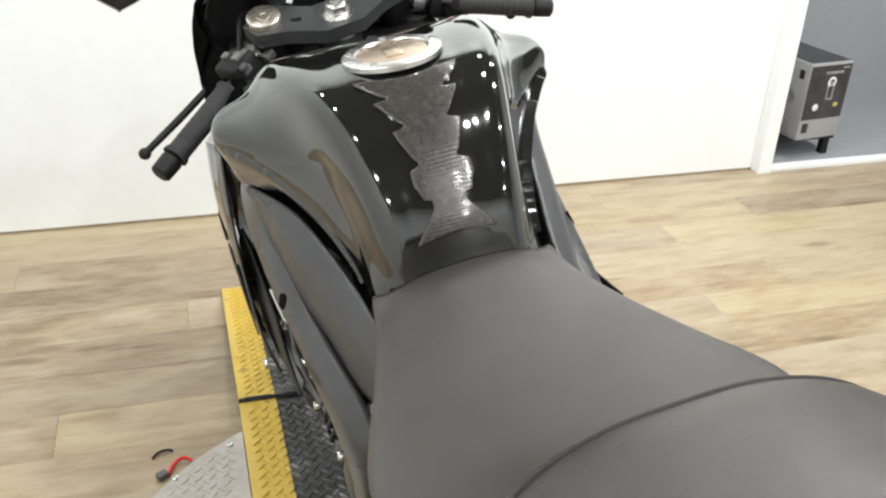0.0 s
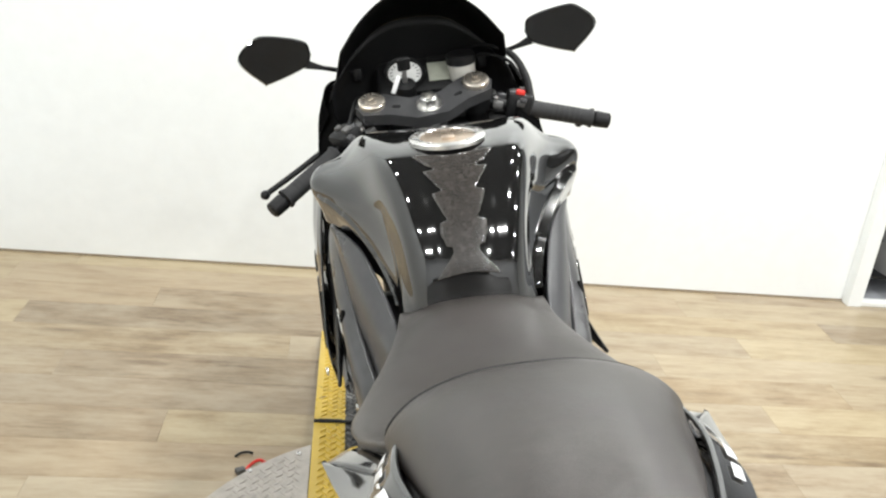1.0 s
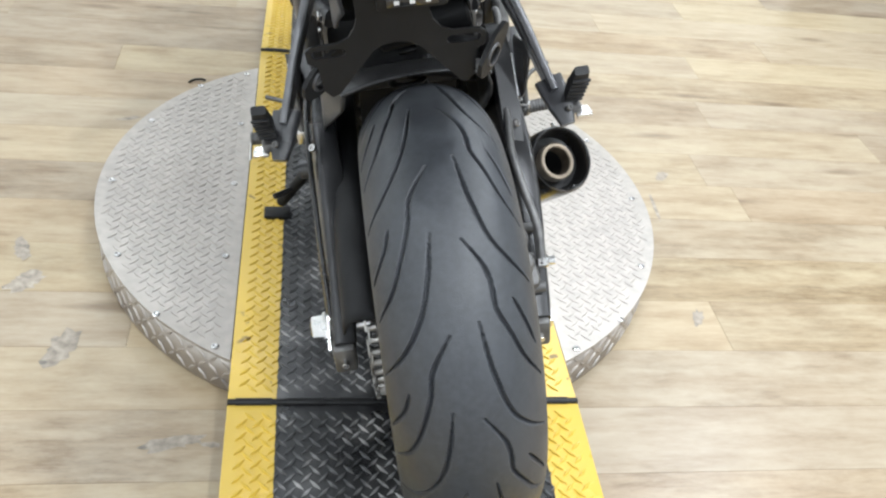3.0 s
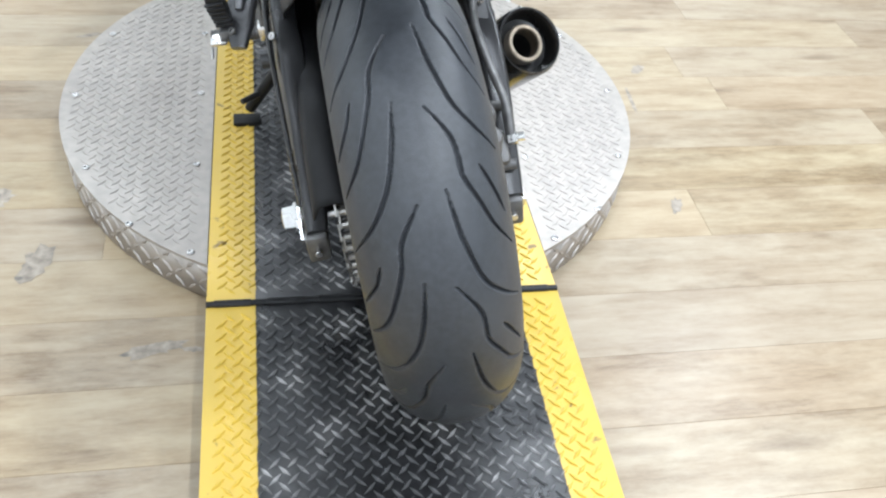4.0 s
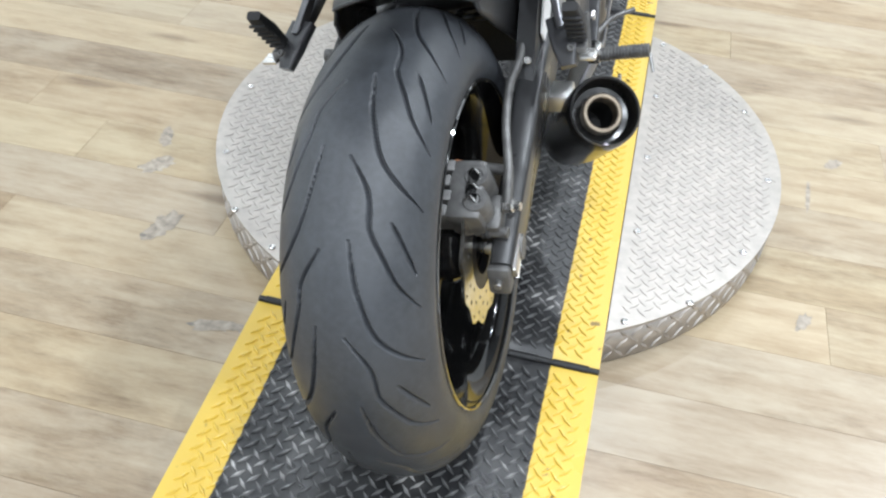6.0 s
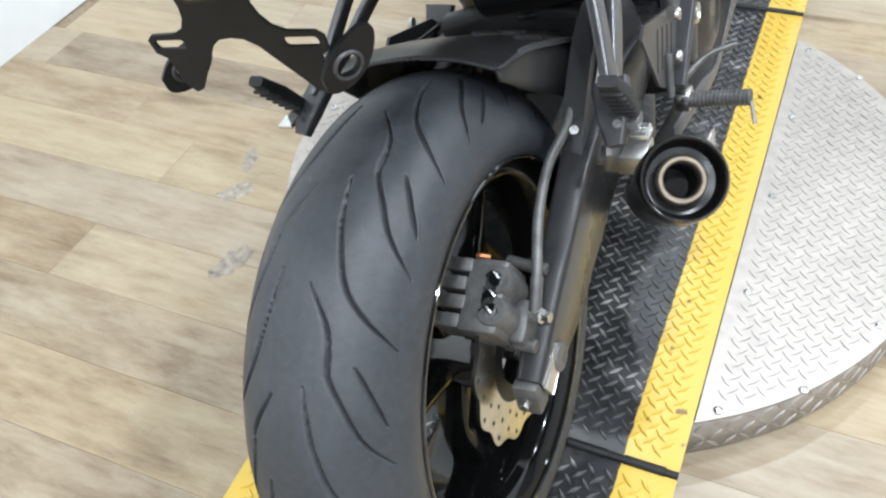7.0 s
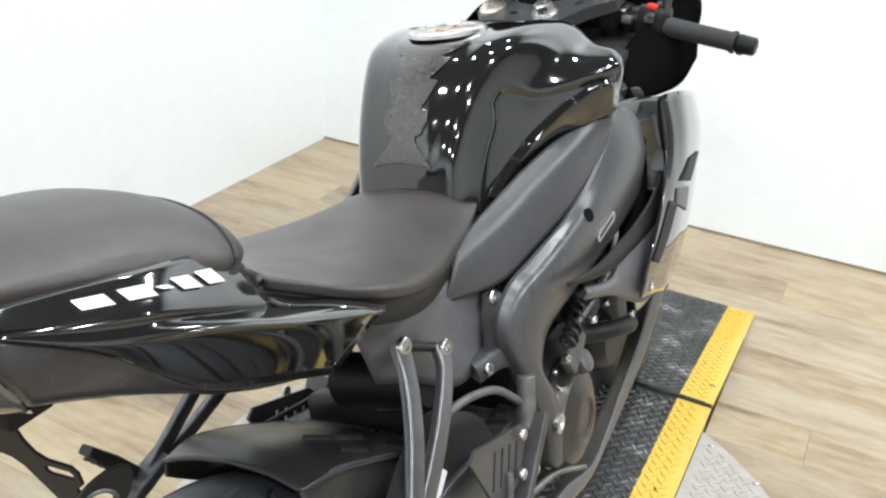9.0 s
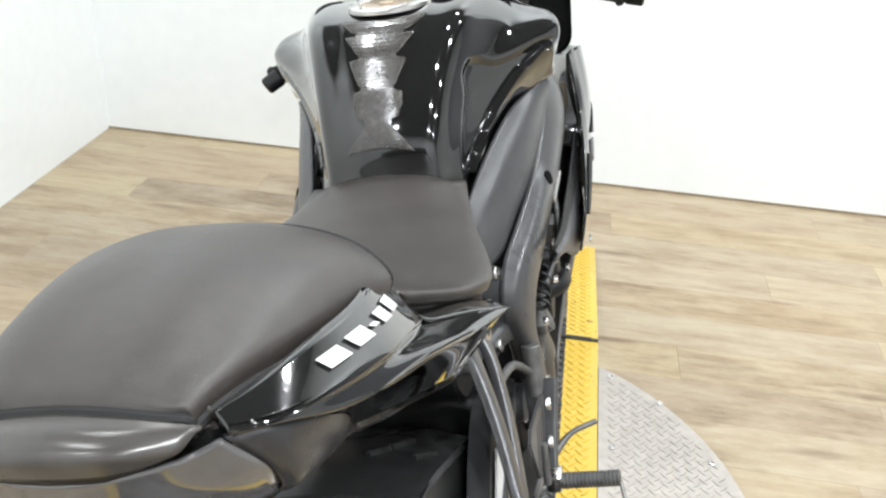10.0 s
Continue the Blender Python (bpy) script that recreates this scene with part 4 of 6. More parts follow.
part("banjo", lathe(B(), (0.128, -0.03, 0.392), (1, -0.15, 0.1), [(0, 0), (0, 0.009), (0.012, 0.009), (0.014, 0.006), (0.022, 0.006), (0.022, 0)], 6), SILVER, caliper, "bright banjo bolt")
part("copper_clip", tube(B(), [(0.052, 0.022, 0.416), (0.058, 0.014, 0.427), (0.068, 0.018, 0.422)], 0.0035), COPPER, caliper)
part("brake_hose", tube(B(), [(0.132, -0.032, 0.395), (0.132, -0.004, 0.43), (0.122, 0.05, 0.462), (0.118, 0.11, 0.484), (0.124, 0.16, 0.496), (0.125, 0.24, 0.53), (0.14, 0.32, 0.57), (0.15, 0.42, 0.545), (0.165, 0.47, 0.5)], 0.0058, steps=50), CAST, bike, "grey rubber brake hose")
part("hose_sleeve", rod(B(), (0.132, -0.034, 0.39), (0.132, -0.006, 0.426), 0.0068), CAST, bike)

# ---- hugger over the rear tyre ----
HUG = [
    [(0, 0.1, 0.625), (0.05, 0.1, 0.622), (0.09, 0.098, 0.612), (0.094, 0.097, 0.598)],
    [(0, 0.15, 0.612), (0.05, 0.15, 0.609), (0.096, 0.15, 0.6), (0.1, 0.147, 0.552)],
    [(0, 0.2, 0.59), (0.05, 0.2, 0.588), (0.1, 0.2, 0.577), (0.104, 0.195, 0.515)],
    [(0, 0.25, 0.563), (0.05, 0.25, 0.561), (0.103, 0.25, 0.551), (0.107, 0.24, 0.478)],
    [(0, 0.33, 0.52), (0.05, 0.33, 0.518), (0.104, 0.33, 0.505), (0.109, 0.31, 0.428)],
]
HUG = [[r[0], r[1], tuple(0.93 * np.array(r[2]) + 0.07 * np.array(r[1])), r[2], tuple(0.9 * np.array(r[2]) + 0.1 * np.array(r[3])), r[3]] for r in HUG]
hg = surface(HUG, 24, 30, True)
for i in range(25):
    for j in range(15):
        hg[i, j, 0] *= 1.12 + 0.22 * min(1.0, i / 10)
        hg[i, j, 2] -= 0.014 * (1 - j / 15)
hugger = part("hugger", sheet(B(), hg), HUGM, bike, "satin black rear hugger fender", solid=0.004, sharp=50)
for i, j in ((12, 16), (12, 19), (16, 17)):
    part("hugger_slot", tube(B(), [hg[i, j] + np.array((0, 0, 0.001)), hg[i + 3, j + 1] + np.array((0, 0, 0.001))], 0.0045, 8, 6), PIPING, hugger)
for j in (6, 24):
    part("hugger_edge", tube(B(), [hg[i, j] for i in range(0, 25, 4)], 0.002, 8, 30), SATIN, hugger)
part("shock_reservoir", rod(B(), (-0.045, 0.37, 0.56), (0.1, 0.36, 0.585), 0.037, n=28), MATT, bike, "matt black round reservoir")
part("shock_spring", tube(B(), [(0.03 * math.cos(a), 0.42 + 0.03 * math.sin(a), 0.42 + 0.011 * a / 2.2) for a in np.linspace(0, 14 * math.pi, 90)], 0.006, 8, 220), DARK, bike)

# ---- tail ----
SEAT_R = [
    [(0, 0.09, 0.898), (0.05, 0.09, 0.896), (0.09, 0.086, 0.893), (0.118, 0.074, 0.892), (0.118, 0.068, 0.884)],
    [(0, 0.085, 0.926), (0.05, 0.085, 0.923), (0.095, 0.08, 0.915), (0.128, 0.066, 0.902), (0.13, 0.058, 0.886)],
    [(0, 0.05, 0.956), (0.055, 0.05, 0.952), (0.105, 0.045, 0.936), (0.136, 0.035, 0.912), (0.136, 0.03, 0.892)],
    [(0, 0.0, 0.978), (0.052, 0.0, 0.973), (0.1, 0.0, 0.955), (0.126, -0.002, 0.925), (0.127, -0.004, 0.9)],
    [(0, -0.07, 0.983), (0.045, -0.07, 0.978), (0.085, -0.07, 0.962), (0.109, -0.072, 0.938), (0.111, -0.074, 0.917)],
    [(0, -0.13, 0.973), (0.04, -0.13, 0.97), (0.07, -0.13, 0.96), (0.091, -0.132, 0.948), (0.094, -0.134, 0.93)],
    [(0, -0.166, 0.963), (0.035, -0.167, 0.96), (0.06, -0.168, 0.954), (0.078, -0.168, 0.949), (0.082, -0.17, 0.935)],
    [(0, -0.177, 0.953), (0.035, -0.177, 0.951), (0.058, -0.176, 0.947), (0.075, -0.173, 0.943), (0.08, -0.172, 0.93)],
]
SEAT_R = [[(x * (0.95 if k < 3 else 0.93 if k == 3 else 0.895), y, z - 0.012 * max(0.0, 1 - abs(y - 0.01) / 0.14)) for k, (x, y, z) in enumerate(r)] for r in SEAT_R]
passenger_seat = panel("passenger_seat", SEAT_R, VINYL, bike, 36, 36, True, thick=0.012, label="dark grey vinyl passenger seat pad", sharp=60)
grid = surface(SEAT_R, 36, 36, True)
for name, pts in (("seam", grid[3:, 1]), ("seam", grid[3:, -2]), ("seam", grid[-1, 1:-1])):
    part("piping", tube(B(), [p + np.array((0.0, 0.0, -0.002)) for p in pts[::3]], 0.0036, 8, 40), PIPING, passenger_seat)
k = grid[8]
part("front_seam", tube(B(), [p + np.array((0.0, 0.0, 0.0004)) for p in k[2:-2:2]], 0.0016, 6, 40), PIPING, passenger_seat)

SIDE = [
    [(0.106, 0.059, 0.901), (0.138, 0.061, 0.853), (0.144, 0.071, 0.840), (0.194, 0.144, 0.807), (0.188, 0.143, 0.796), (0.140, 0.126, 0.740)],
    [(0.118, 0.006, 0.915), (0.143, 0.011, 0.873), (0.144, 0.016, 0.861), (0.178, 0.073, 0.832), (0.173, 0.072, 0.822), (0.110, 0.069, 0.759)],
    [(0.118, -0.040, 0.924), (0.143, -0.050, 0.898), (0.143, -0.048, 0.888), (0.158, -0.010, 0.866), (0.154, -0.012, 0.858), (0.089, 0.011, 0.785)],
    [(0.107, -0.091, 0.933), (0.130, -0.108, 0.915), (0.130, -0.107, 0.909), (0.136, -0.100, 0.896), (0.134, -0.099, 0.892), (0.122, -0.090, 0.879)],
    [(0.093, -0.138, 0.939), (0.112, -0.156, 0.930), (0.113, -0.156, 0.928), (0.114, -0.156, 0.926), (0.1135, -0.156, 0.925), (0.112, -0.154, 0.923)],
    [(0.081, -0.166, 0.942), (0.092, -0.176, 0.937), (0.0925, -0.176, 0.935), (0.093, -0.176, 0.934), (0.0925, -0.176, 0.933), (0.092, -0.175, 0.931)],
]
UNDER = [
    [(0.139, 0.126, 0.739), (0.12, 0.123, 0.737), (0.1, 0.12, 0.738), (0.0, 0.12, 0.76)],
    [(0.109, 0.069, 0.758), (0.1, 0.065, 0.756), (0.09, 0.06, 0.755), (0.0, 0.05, 0.775)],
    [(0.088, 0.010, 0.784), (0.082, 0.006, 0.783), (0.075, 0.003, 0.783), (0.0, 0.0, 0.79)],
    [(0.121, -0.090, 0.878), (0.112, -0.081, 0.852), (0.088, -0.070, 0.826), (0.0, -0.055, 0.812)],
    [(0.112, -0.153, 0.922), (0.114, -0.149, 0.9), (0.1, -0.138, 0.863), (0.0, -0.11, 0.832)],
    [(0.088, -0.1755, 0.931), (0.102, -0.163, 0.9005), (0.092, -0.144, 0.8645), (0.04, -0.125, 0.842)],
]
LETTER_BARS = ((0.61, 0.525, 0.38, 0.66), (0.49, 0.41, 0.36, 0.64), (0.385, 0.35, 0.45, 0.53), (0.325, 0.255, 0.34, 0.59), (0.225, 0.15, 0.31, 0.56))
for s in (-1.0, 1.0):
    tail = panel("tail_panel", SIDE, GLOSS, bike, 36, 30, side=s, thick=0.004, label="gloss black tail side panel", sharp=60)
    g = surface(SIDE, 60, 30)
    # the model lettering as plain slanted bars that lie on the panel
    for a, b, lo, hi in LETTER_BARS:
        bm = B()
        rows = []
        for q in np.linspace(0, 1, 7):
            row = []
            for h in np.linspace(0, 1, 4):
                u = a + (b - a) * q + (h - 0.5) * 0.022
                v = (hi + (lo - hi) * h) * 0.2
                fu, fv = u * 60, v * 30
                i, j = int(fu), int(fv)
                p = g[i, j] * (1 - fu + i) * (1 - fv + j) + g[i + 1, j] * (fu - i) * (1 - fv + j) + g[i, j + 1] * (1 - fu + i) * (fv - j) + g[i + 1, j + 1] * (fu - i) * (fv - j)
                nrm = np.cross(g[i + 1, j] - g[i, j], g[i, j + 1] - g[i, j])
                nrm = nrm / np.linalg.norm(nrm) * (1 if nrm[0] + nrm[2] > 0 else -1)
                row.append(p + nrm * 0.002)
            rows.append(row)
        part("lettering_bar", sheet(bm, rows, s), DECAL, tail, solid=0.0003, offset=0.0)
    part("tail_shelf", sheet(B(), surface([[(0.138, 0.062, 0.852), (0.146, 0.075, 0.839), (0.17, 0.11, 0.824), (0.194, 0.143, 0.806)], [(0.122, 0.09, 0.842), (0.132, 0.11, 0.83), (0.148, 0.15, 0.81), (0.165, 0.2, 0.782)], [(0.1, 0.1, 0.835), (0.11, 0.13, 0.815), (0.125, 0.17, 0.79), (0.13, 0.21, 0.765)]], 10, 12), s), GLOSS, bike, solid=0.004)
    panel("under_tail_side", UNDER, UNDERM, bike, 24, 12, side=s, thick=0.004, label="satin dark grey under-tail panel")
part("tail_core", bar(B(), [(0, 0.05, 0.878), (0, -0.1, 0.912), (0, -0.172, 0.925)], [0.235, 0.215, 0.155], [0.02, 0.025, 0.02], r=0.006, steps=8, up=(0, 0, 1)), PIPING, bike)
LIP = [
    [(0, -0.18, 0.952), (0.04, -0.18, 0.949), (0.08, -0.179, 0.942)],
    [(0, -0.197, 0.953), (0.04, -0.194, 0.949), (0.078, -0.183, 0.941)],
    [(0, -0.209, 0.945), (0.04, -0.205, 0.943), (0.071, -0.191, 0.935)],
    [(0, -0.206, 0.929), (0.035, -0.203, 0.929), (0.06, -0.193, 0.93)],
]
panel("tail_lip", LIP, LIPM, bike, 16, 24, True, thick=0.003, label="smoked glossy tail lip")
part("lip_slit", sheet(B(), surface([[(0, -0.203, 0.931), (0.03, -0.2, 0.931), (0.05, -0.194, 0.931)], [(0, -0.199, 0.922), (0.03, -0.197, 0.922), (0.05, -0.19, 0.922)]], 4, 16, True)), PIPING, bike, solid=0.003)
LENS = [
    [(0, -0.203, 0.9235), (0.035, -0.2, 0.925), (0.066, -0.19, 0.928), (0.087, -0.1765, 0.931)],
    [(0, -0.199, 0.898), (0.04, -0.194, 0.8985), (0.077, -0.182, 0.9), (0.1015, -0.164, 0.9005)],
    [(0, -0.176, 0.866), (0.04, -0.171, 0.8665), (0.072, -0.16, 0.866), (0.0915, -0.145, 0.8645)],
    [(0, -0.137, 0.842), (0.035, -0.134, 0.842), (0.055, -0.13, 0.842), (0.066, -0.126, 0.842)],
]
tail_lamp = panel("tail_lamp", LENS, LENSM, bike, 24, 30, True, thick=0.002, label="smoked clear tail lamp lens")
lg = surface(LENS, 24, 30, True)
part("lamp_core", sheet(B(), lg[6:23, 9:22] + np.array((0, -0.0016, 0.0008))), GLOSS, tail_lamp, "dark reflector behind the lens", solid=0.001)
for i in (9, 12, 15):
    for j in range(10, 21):
        p = lg[i, j] + np.array((0, -0.0012, 0.0006))
        part("lamp_cell", box(B(), p, (0.0055, 0.002, 0.009), 0.0006, Matrix.Rotation(radians(38), 4, "X")), LED, tail_lamp)

# plate bracket with its slots and lamp ears
bracket = new("plate_bracket")
bracket.parent = bike
outer = [(-0.04, 0.05), (0.04, 0.05), (0.04, 0.02), (0.043, 0.01), (0.051, 0.0), (0.064, -0.005), (0.094, -0.006), (0.101, -0.011), (0.1, -0.024), (0.089, -0.03), (0.087, -0.058), (0.078, -0.067), (0.069, -0.064), (0.056, -0.05), (0.038, -0.031), (0.027, -0.019), (0.014, -0.012), (0, -0.0105)]
outer = [(x * 0.9, y) for x, y in outer + [(-x, y) for x, y in reversed(outer[2:-1])]]
tip = Matrix.Translation((-0.031, -0.103, 0.783)) @ Matrix.Rotation(radians(96), 4, "X")
part("bracket_plate", plate(B(), outer, [slot2d(0.068, -0.0155, 0.034, 0.009), slot2d(-0.068, -0.0155, 0.034, 0.009)], lambda u, v, w: tip @ Vector((u, v, w)), 0.003), MATT, bracket, "black slotted plate bracket", sharp=30)
for s in (-1, 1):
    ear = tip @ Matrix.Translation((0.094, -0.04, -0.004) if s > 0 else (-0.082, -0.048, -0.01)) @ Matrix.Rotation(radians(14), 4, "X") @ Matrix.Rotation(radians(52 if s > 0 else 40), 4, "Y")
    shape = [(0.78 * q[0], 0.78 * q[1]) for q in catmull([(-0.03, 0.004), (-0.012, 0.018), (0.012, 0.026), (0.034, 0.026), (0.042, 0.014), (0.03, -0.008), (0.008, -0.024), (-0.016, -0.026), (-0.032, -0.016), (-0.03, 0.004)], 36)[:-1]]
    part("lamp_ear", plate(B(), shape, [ring2d(0, -0.002, 0.0095, 16)], lambda u, v, w, e=ear: e @ Vector((u, v, w)), 0.005), MATT, bracket, sharp=30)
    part("ear_rim", lathe(B(), ear @ Vector((0, -0.002, 0.004)), ear.to_3x3() @ Vector((0, 0, 1)), [(0, 0.0105), (0.003, 0.0108), (0.003, 0.0125), (0, 0.0145)], 20), SATIN, bracket)
part("lamp_block", box(B(), (-0.012, -0.1, 0.826), (0.07, 0.045, 0.03), 0.005), MATT, bracket)
part("lamp_window", box(B(), (-0.012, -0.1245, 0.822), (0.05, 0.003, 0.01), 0.001), GLOSS, bracket, "small dark plate lamp window")
for k in (-1, 0, 1):
    part("lamp_dot", box(B(), (-0.012 + 0.015 * k, -0.1265, 0.822), (0.005, 0.002, 0.004), 0.0005), WHITE, bracket)

# ---- rider seat ----
RIDER = [
    [(0, 0.515, 0.783), (0.05, 0.517, 0.779), (0.085, 0.524, 0.766), (0.103, 0.53, 0.762), (0.105, 0.522, 0.75)],
    [(0, 0.48, 0.787), (0.055, 0.48, 0.782), (0.095, 0.482, 0.765), (0.113, 0.482, 0.753), (0.112, 0.474, 0.737)],
    [(0, 0.41, 0.784), (0.06, 0.41, 0.781), (0.11, 0.408, 0.77), (0.132, 0.4, 0.757), (0.129, 0.394, 0.735)],
    [(0, 0.33, 0.786), (0.07, 0.33, 0.785), (0.128, 0.326, 0.78), (0.154, 0.32, 0.766), (0.15, 0.315, 0.747)],
    [(0, 0.25, 0.8), (0.075, 0.25, 0.8), (0.135, 0.245, 0.797), (0.168, 0.236, 0.788), (0.166, 0.233, 0.774)],
    [(0, 0.18, 0.822), (0.07, 0.18, 0.822), (0.125, 0.175, 0.817), (0.158, 0.168, 0.814), (0.156, 0.166, 0.802)],
    [(0, 0.12, 0.855), (0.06, 0.12, 0.853), (0.105, 0.115, 0.845), (0.138, 0.11, 0.846), (0.137, 0.108, 0.834)],
    [(0, 0.09, 0.88), (0.05, 0.09, 0.878), (0.09, 0.088, 0.868), (0.12, 0.082, 0.862), (0.119, 0.08, 0.85)],
]
rider_seat = panel("rider_seat", RIDER, VINYL, bike, 42, 36, True, thick=0.015, label="dark grey vinyl rider seat", sharp=60)
g = surface(RIDER, 42, 36, True)
for q in (-1, 1):
    edge = [g[i, -1 if q > 0 else 0] for i in range(8, 43, 2)]
    rows = [[p + np.array((-q * 0.006, 0, 0.004)) for p in edge], [p + np.array((-q * 0.012, 0, -0.012)) for p in edge], [p + np.array((-q * 0.016, 0, -0.03)) for p in edge]]
    part("seat_base", sheet(B(), rows), PIPING, rider_seat, "black seat base under the vinyl", solid=0.003)

# ---- tank ----
TANK = [
    [(0, 0.514, 0.776), (0.035, 0.515, 0.775), (0.068, 0.519, 0.768), (0.085, 0.53, 0.757), (0.1, 0.54, 0.745), (0.104, 0.55, 0.738)],
    [(0, 0.528, 0.826), (0.04, 0.529, 0.824), (0.075, 0.534, 0.815), (0.091, 0.567, 0.79), (0.108, 0.59, 0.77), (0.108, 0.6, 0.757)],
    [(0, 0.56, 0.882), (0.043, 0.561, 0.88), (0.084, 0.567, 0.87), (0.105, 0.61, 0.83), (0.126, 0.645, 0.8), (0.122, 0.665, 0.778)],
    [(0, 0.603, 0.928), (0.048, 0.604, 0.926), (0.094, 0.61, 0.918), (0.124, 0.66, 0.868), (0.154, 0.7, 0.832), (0.145, 0.72, 0.795)],
    [(0, 0.65, 0.953), (0.053, 0.65, 0.951), (0.106, 0.655, 0.944), (0.145, 0.705, 0.896), (0.184, 0.745, 0.857), (0.17, 0.76, 0.803)],
    [(0, 0.71, 0.961), (0.058, 0.71, 0.959), (0.117, 0.713, 0.953), (0.163, 0.75, 0.908), (0.209, 0.78, 0.871), (0.19, 0.79, 0.808)],
    [(0, 0.78, 0.957), (0.06, 0.78, 0.957), (0.127, 0.782, 0.952), (0.176, 0.798, 0.914), (0.223, 0.808, 0.882), (0.205, 0.812, 0.81)],
    [(0, 0.84, 0.94), (0.062, 0.842, 0.942), (0.132, 0.845, 0.941), (0.176, 0.842, 0.917), (0.214, 0.835, 0.888), (0.208, 0.832, 0.815)],
    [(0, 0.885, 0.91), (0.06, 0.89, 0.912), (0.12, 0.893, 0.913), (0.156, 0.88, 0.898), (0.185, 0.86, 0.872), (0.188, 0.85, 0.825)],
]
for row in TANK:
    (x1, y1, z1), (x2, y2, z2), (x4, y4, z4) = row[1], row[2], row[4]
    dent = 0.002 if y2 < 0.55 else -0.003 if y2 < 0.63 else -0.01 if y2 < 0.8 else -0.004
    row[3] = ((x2 + x4) / 2 + dent * 0.7, (y2 + y4) / 2, (z2 + z4) / 2 + dent * 0.7)
    row[1:3] = [(x2 * 0.55, y1, z1), (x2, y2, z2)]
# the knee recess on each flank, stepped in below a curved crease
CREASE = catmull([(0, 0.535, 0.73), (0, 0.55, 0.76), (0, 0.578, 0.807), (0, 0.607, 0.848), (0, 0.611, 0.88), (0, 0.637, 0.896), (0, 0.665, 0.888), (0, 0.69, 0.876), (0, 0.73, 0.876), (0, 0.775, 0.878), (0, 0.8, 0.862), (0, 0.815, 0.83)], 60)[:, 1:]
skin = surface(TANK, 150, 168, True)
out = np.cross(np.gradient(skin, axis=0), np.gradient(skin, axis=1))
out /= np.linalg.norm(out, axis=2, keepdims=True)
out *= np.where((out[:, :, :1] * skin[:, :, :1] + out[:, :, 2:]) < 0, -1.0, 1.0)
flat = skin[:, :, 1:]
near = np.full(flat.shape[:2], 9.0)
for a, b in zip(CREASE, CREASE[1:]):
    k = np.clip(((flat - a) @ (b - a)) / max((b - a) @ (b - a), 1e-12), 0, 1)
    near = np.minimum(near, np.linalg.norm(flat - a - k[:, :, None] * (b - a), axis=2))
ring = np.vstack([CREASE, [(0.815, 0.6), (0.5, 0.6)]])
inside = np.zeros(flat.shape[:2], bool)
for a, b in zip(ring, np.roll(ring, -1, axis=0)):
    cut = (a[1] > flat[:, :, 1]) != (b[1] > flat[:, :, 1])
    inside ^= cut & (flat[:, :, 0] < a[0] + (b[0] - a[0]) * (flat[:, :, 1] - a[1]) / (b[1] - a[1] if b[1] != a[1] else 1e-9))
step = np.clip(near / 0.016, 0, 1)
skin -= out * (np.where(inside & (np.abs(skin[:, :, 0]) > 0.08), np.where(skin[:, :, 0] > 0, 0.006, 0.002) * step * step * (3 - 2 * step), 0.0))[:, :, None]
part("fuel_tank", sheet(B(), skin), GLOSS, bike, "gloss black sculpted fuel tank with knee recesses", solid=0.006, offset=-1.0, sharp=70)
for s in (-1.0, 1.0):
    part("tank_skirt", sheet(B(), surface([[(r[-1][0] - 0.01, r[-1][1] - 0.004, r[-1][2] + 0.012), (r[-1][0] - 0.014, r[-1][1] - 0.004, r[-1][2] - 0.02), (r[-1][0] - 0.018, r[-1][1], r[-1][2] - 0.06)] for r in TANK[1:]], 24, 6), s), PIPING, bike, "black skirt under the tank edge", solid=0.003)
tg = surface(TANK, 160, 120, True)


def on_tank(x, s, lift):
    """The tank's surface at x across and s (0 to 1) along its middle rows."""
    r = s * 160
    i = min(int(r), 159)
    row = tg[i] * (1 - r + i) + tg[i + 1] * (r - i)
    lo = int(np.argmin(row[:, 0]))
    q = np.array([np.interp(x, row[30:91, 0], row[30:91, c]) for c in range(3)])
    return q + np.array((0, -0.55, 0.83)) * lift


cap = new("fuel_cap")
cap.parent = bike
cap.matrix_basis = Matrix.Translation((0, 0.704, 0.9618)) @ Matrix.Rotation(radians(-1.0), 4, "X")
part("cap_ring", lathe(B(), (0, 0, 0), (0, 0, 1), [(-0.004, 0.05), (-0.004, 0.0585), (0.0015, 0.0585), (0.0032, 0.056), (0.0032, 0.0435), (0.002, 0.042), (-0.004, 0.042)], 56, close=True), SILVER, cap, "brushed aluminium filler ring")
part("cap_lid", lathe(B(), (0, 0, 0), (0, 0, 1), [(-0.003, 0.0425), (0.001, 0.0415), (0.002, 0.038), (0.002, 0)], 48), LID, cap, "worn metal filler lid")
part("key_cover", box(B(), (0, -0.006, 0.003), (0.02, 0.032, 0.004), 0.0015), LID, cap)
for k in range(5):
    a = 2 * math.pi * k / 5 + 0.3
    part("cap_bolt", bolt(B(), (0.05 * math.cos(a), 0.05 * math.sin(a), 0.003), (0, 0, 1), 0.0042, 0.0022), STEEL, cap)

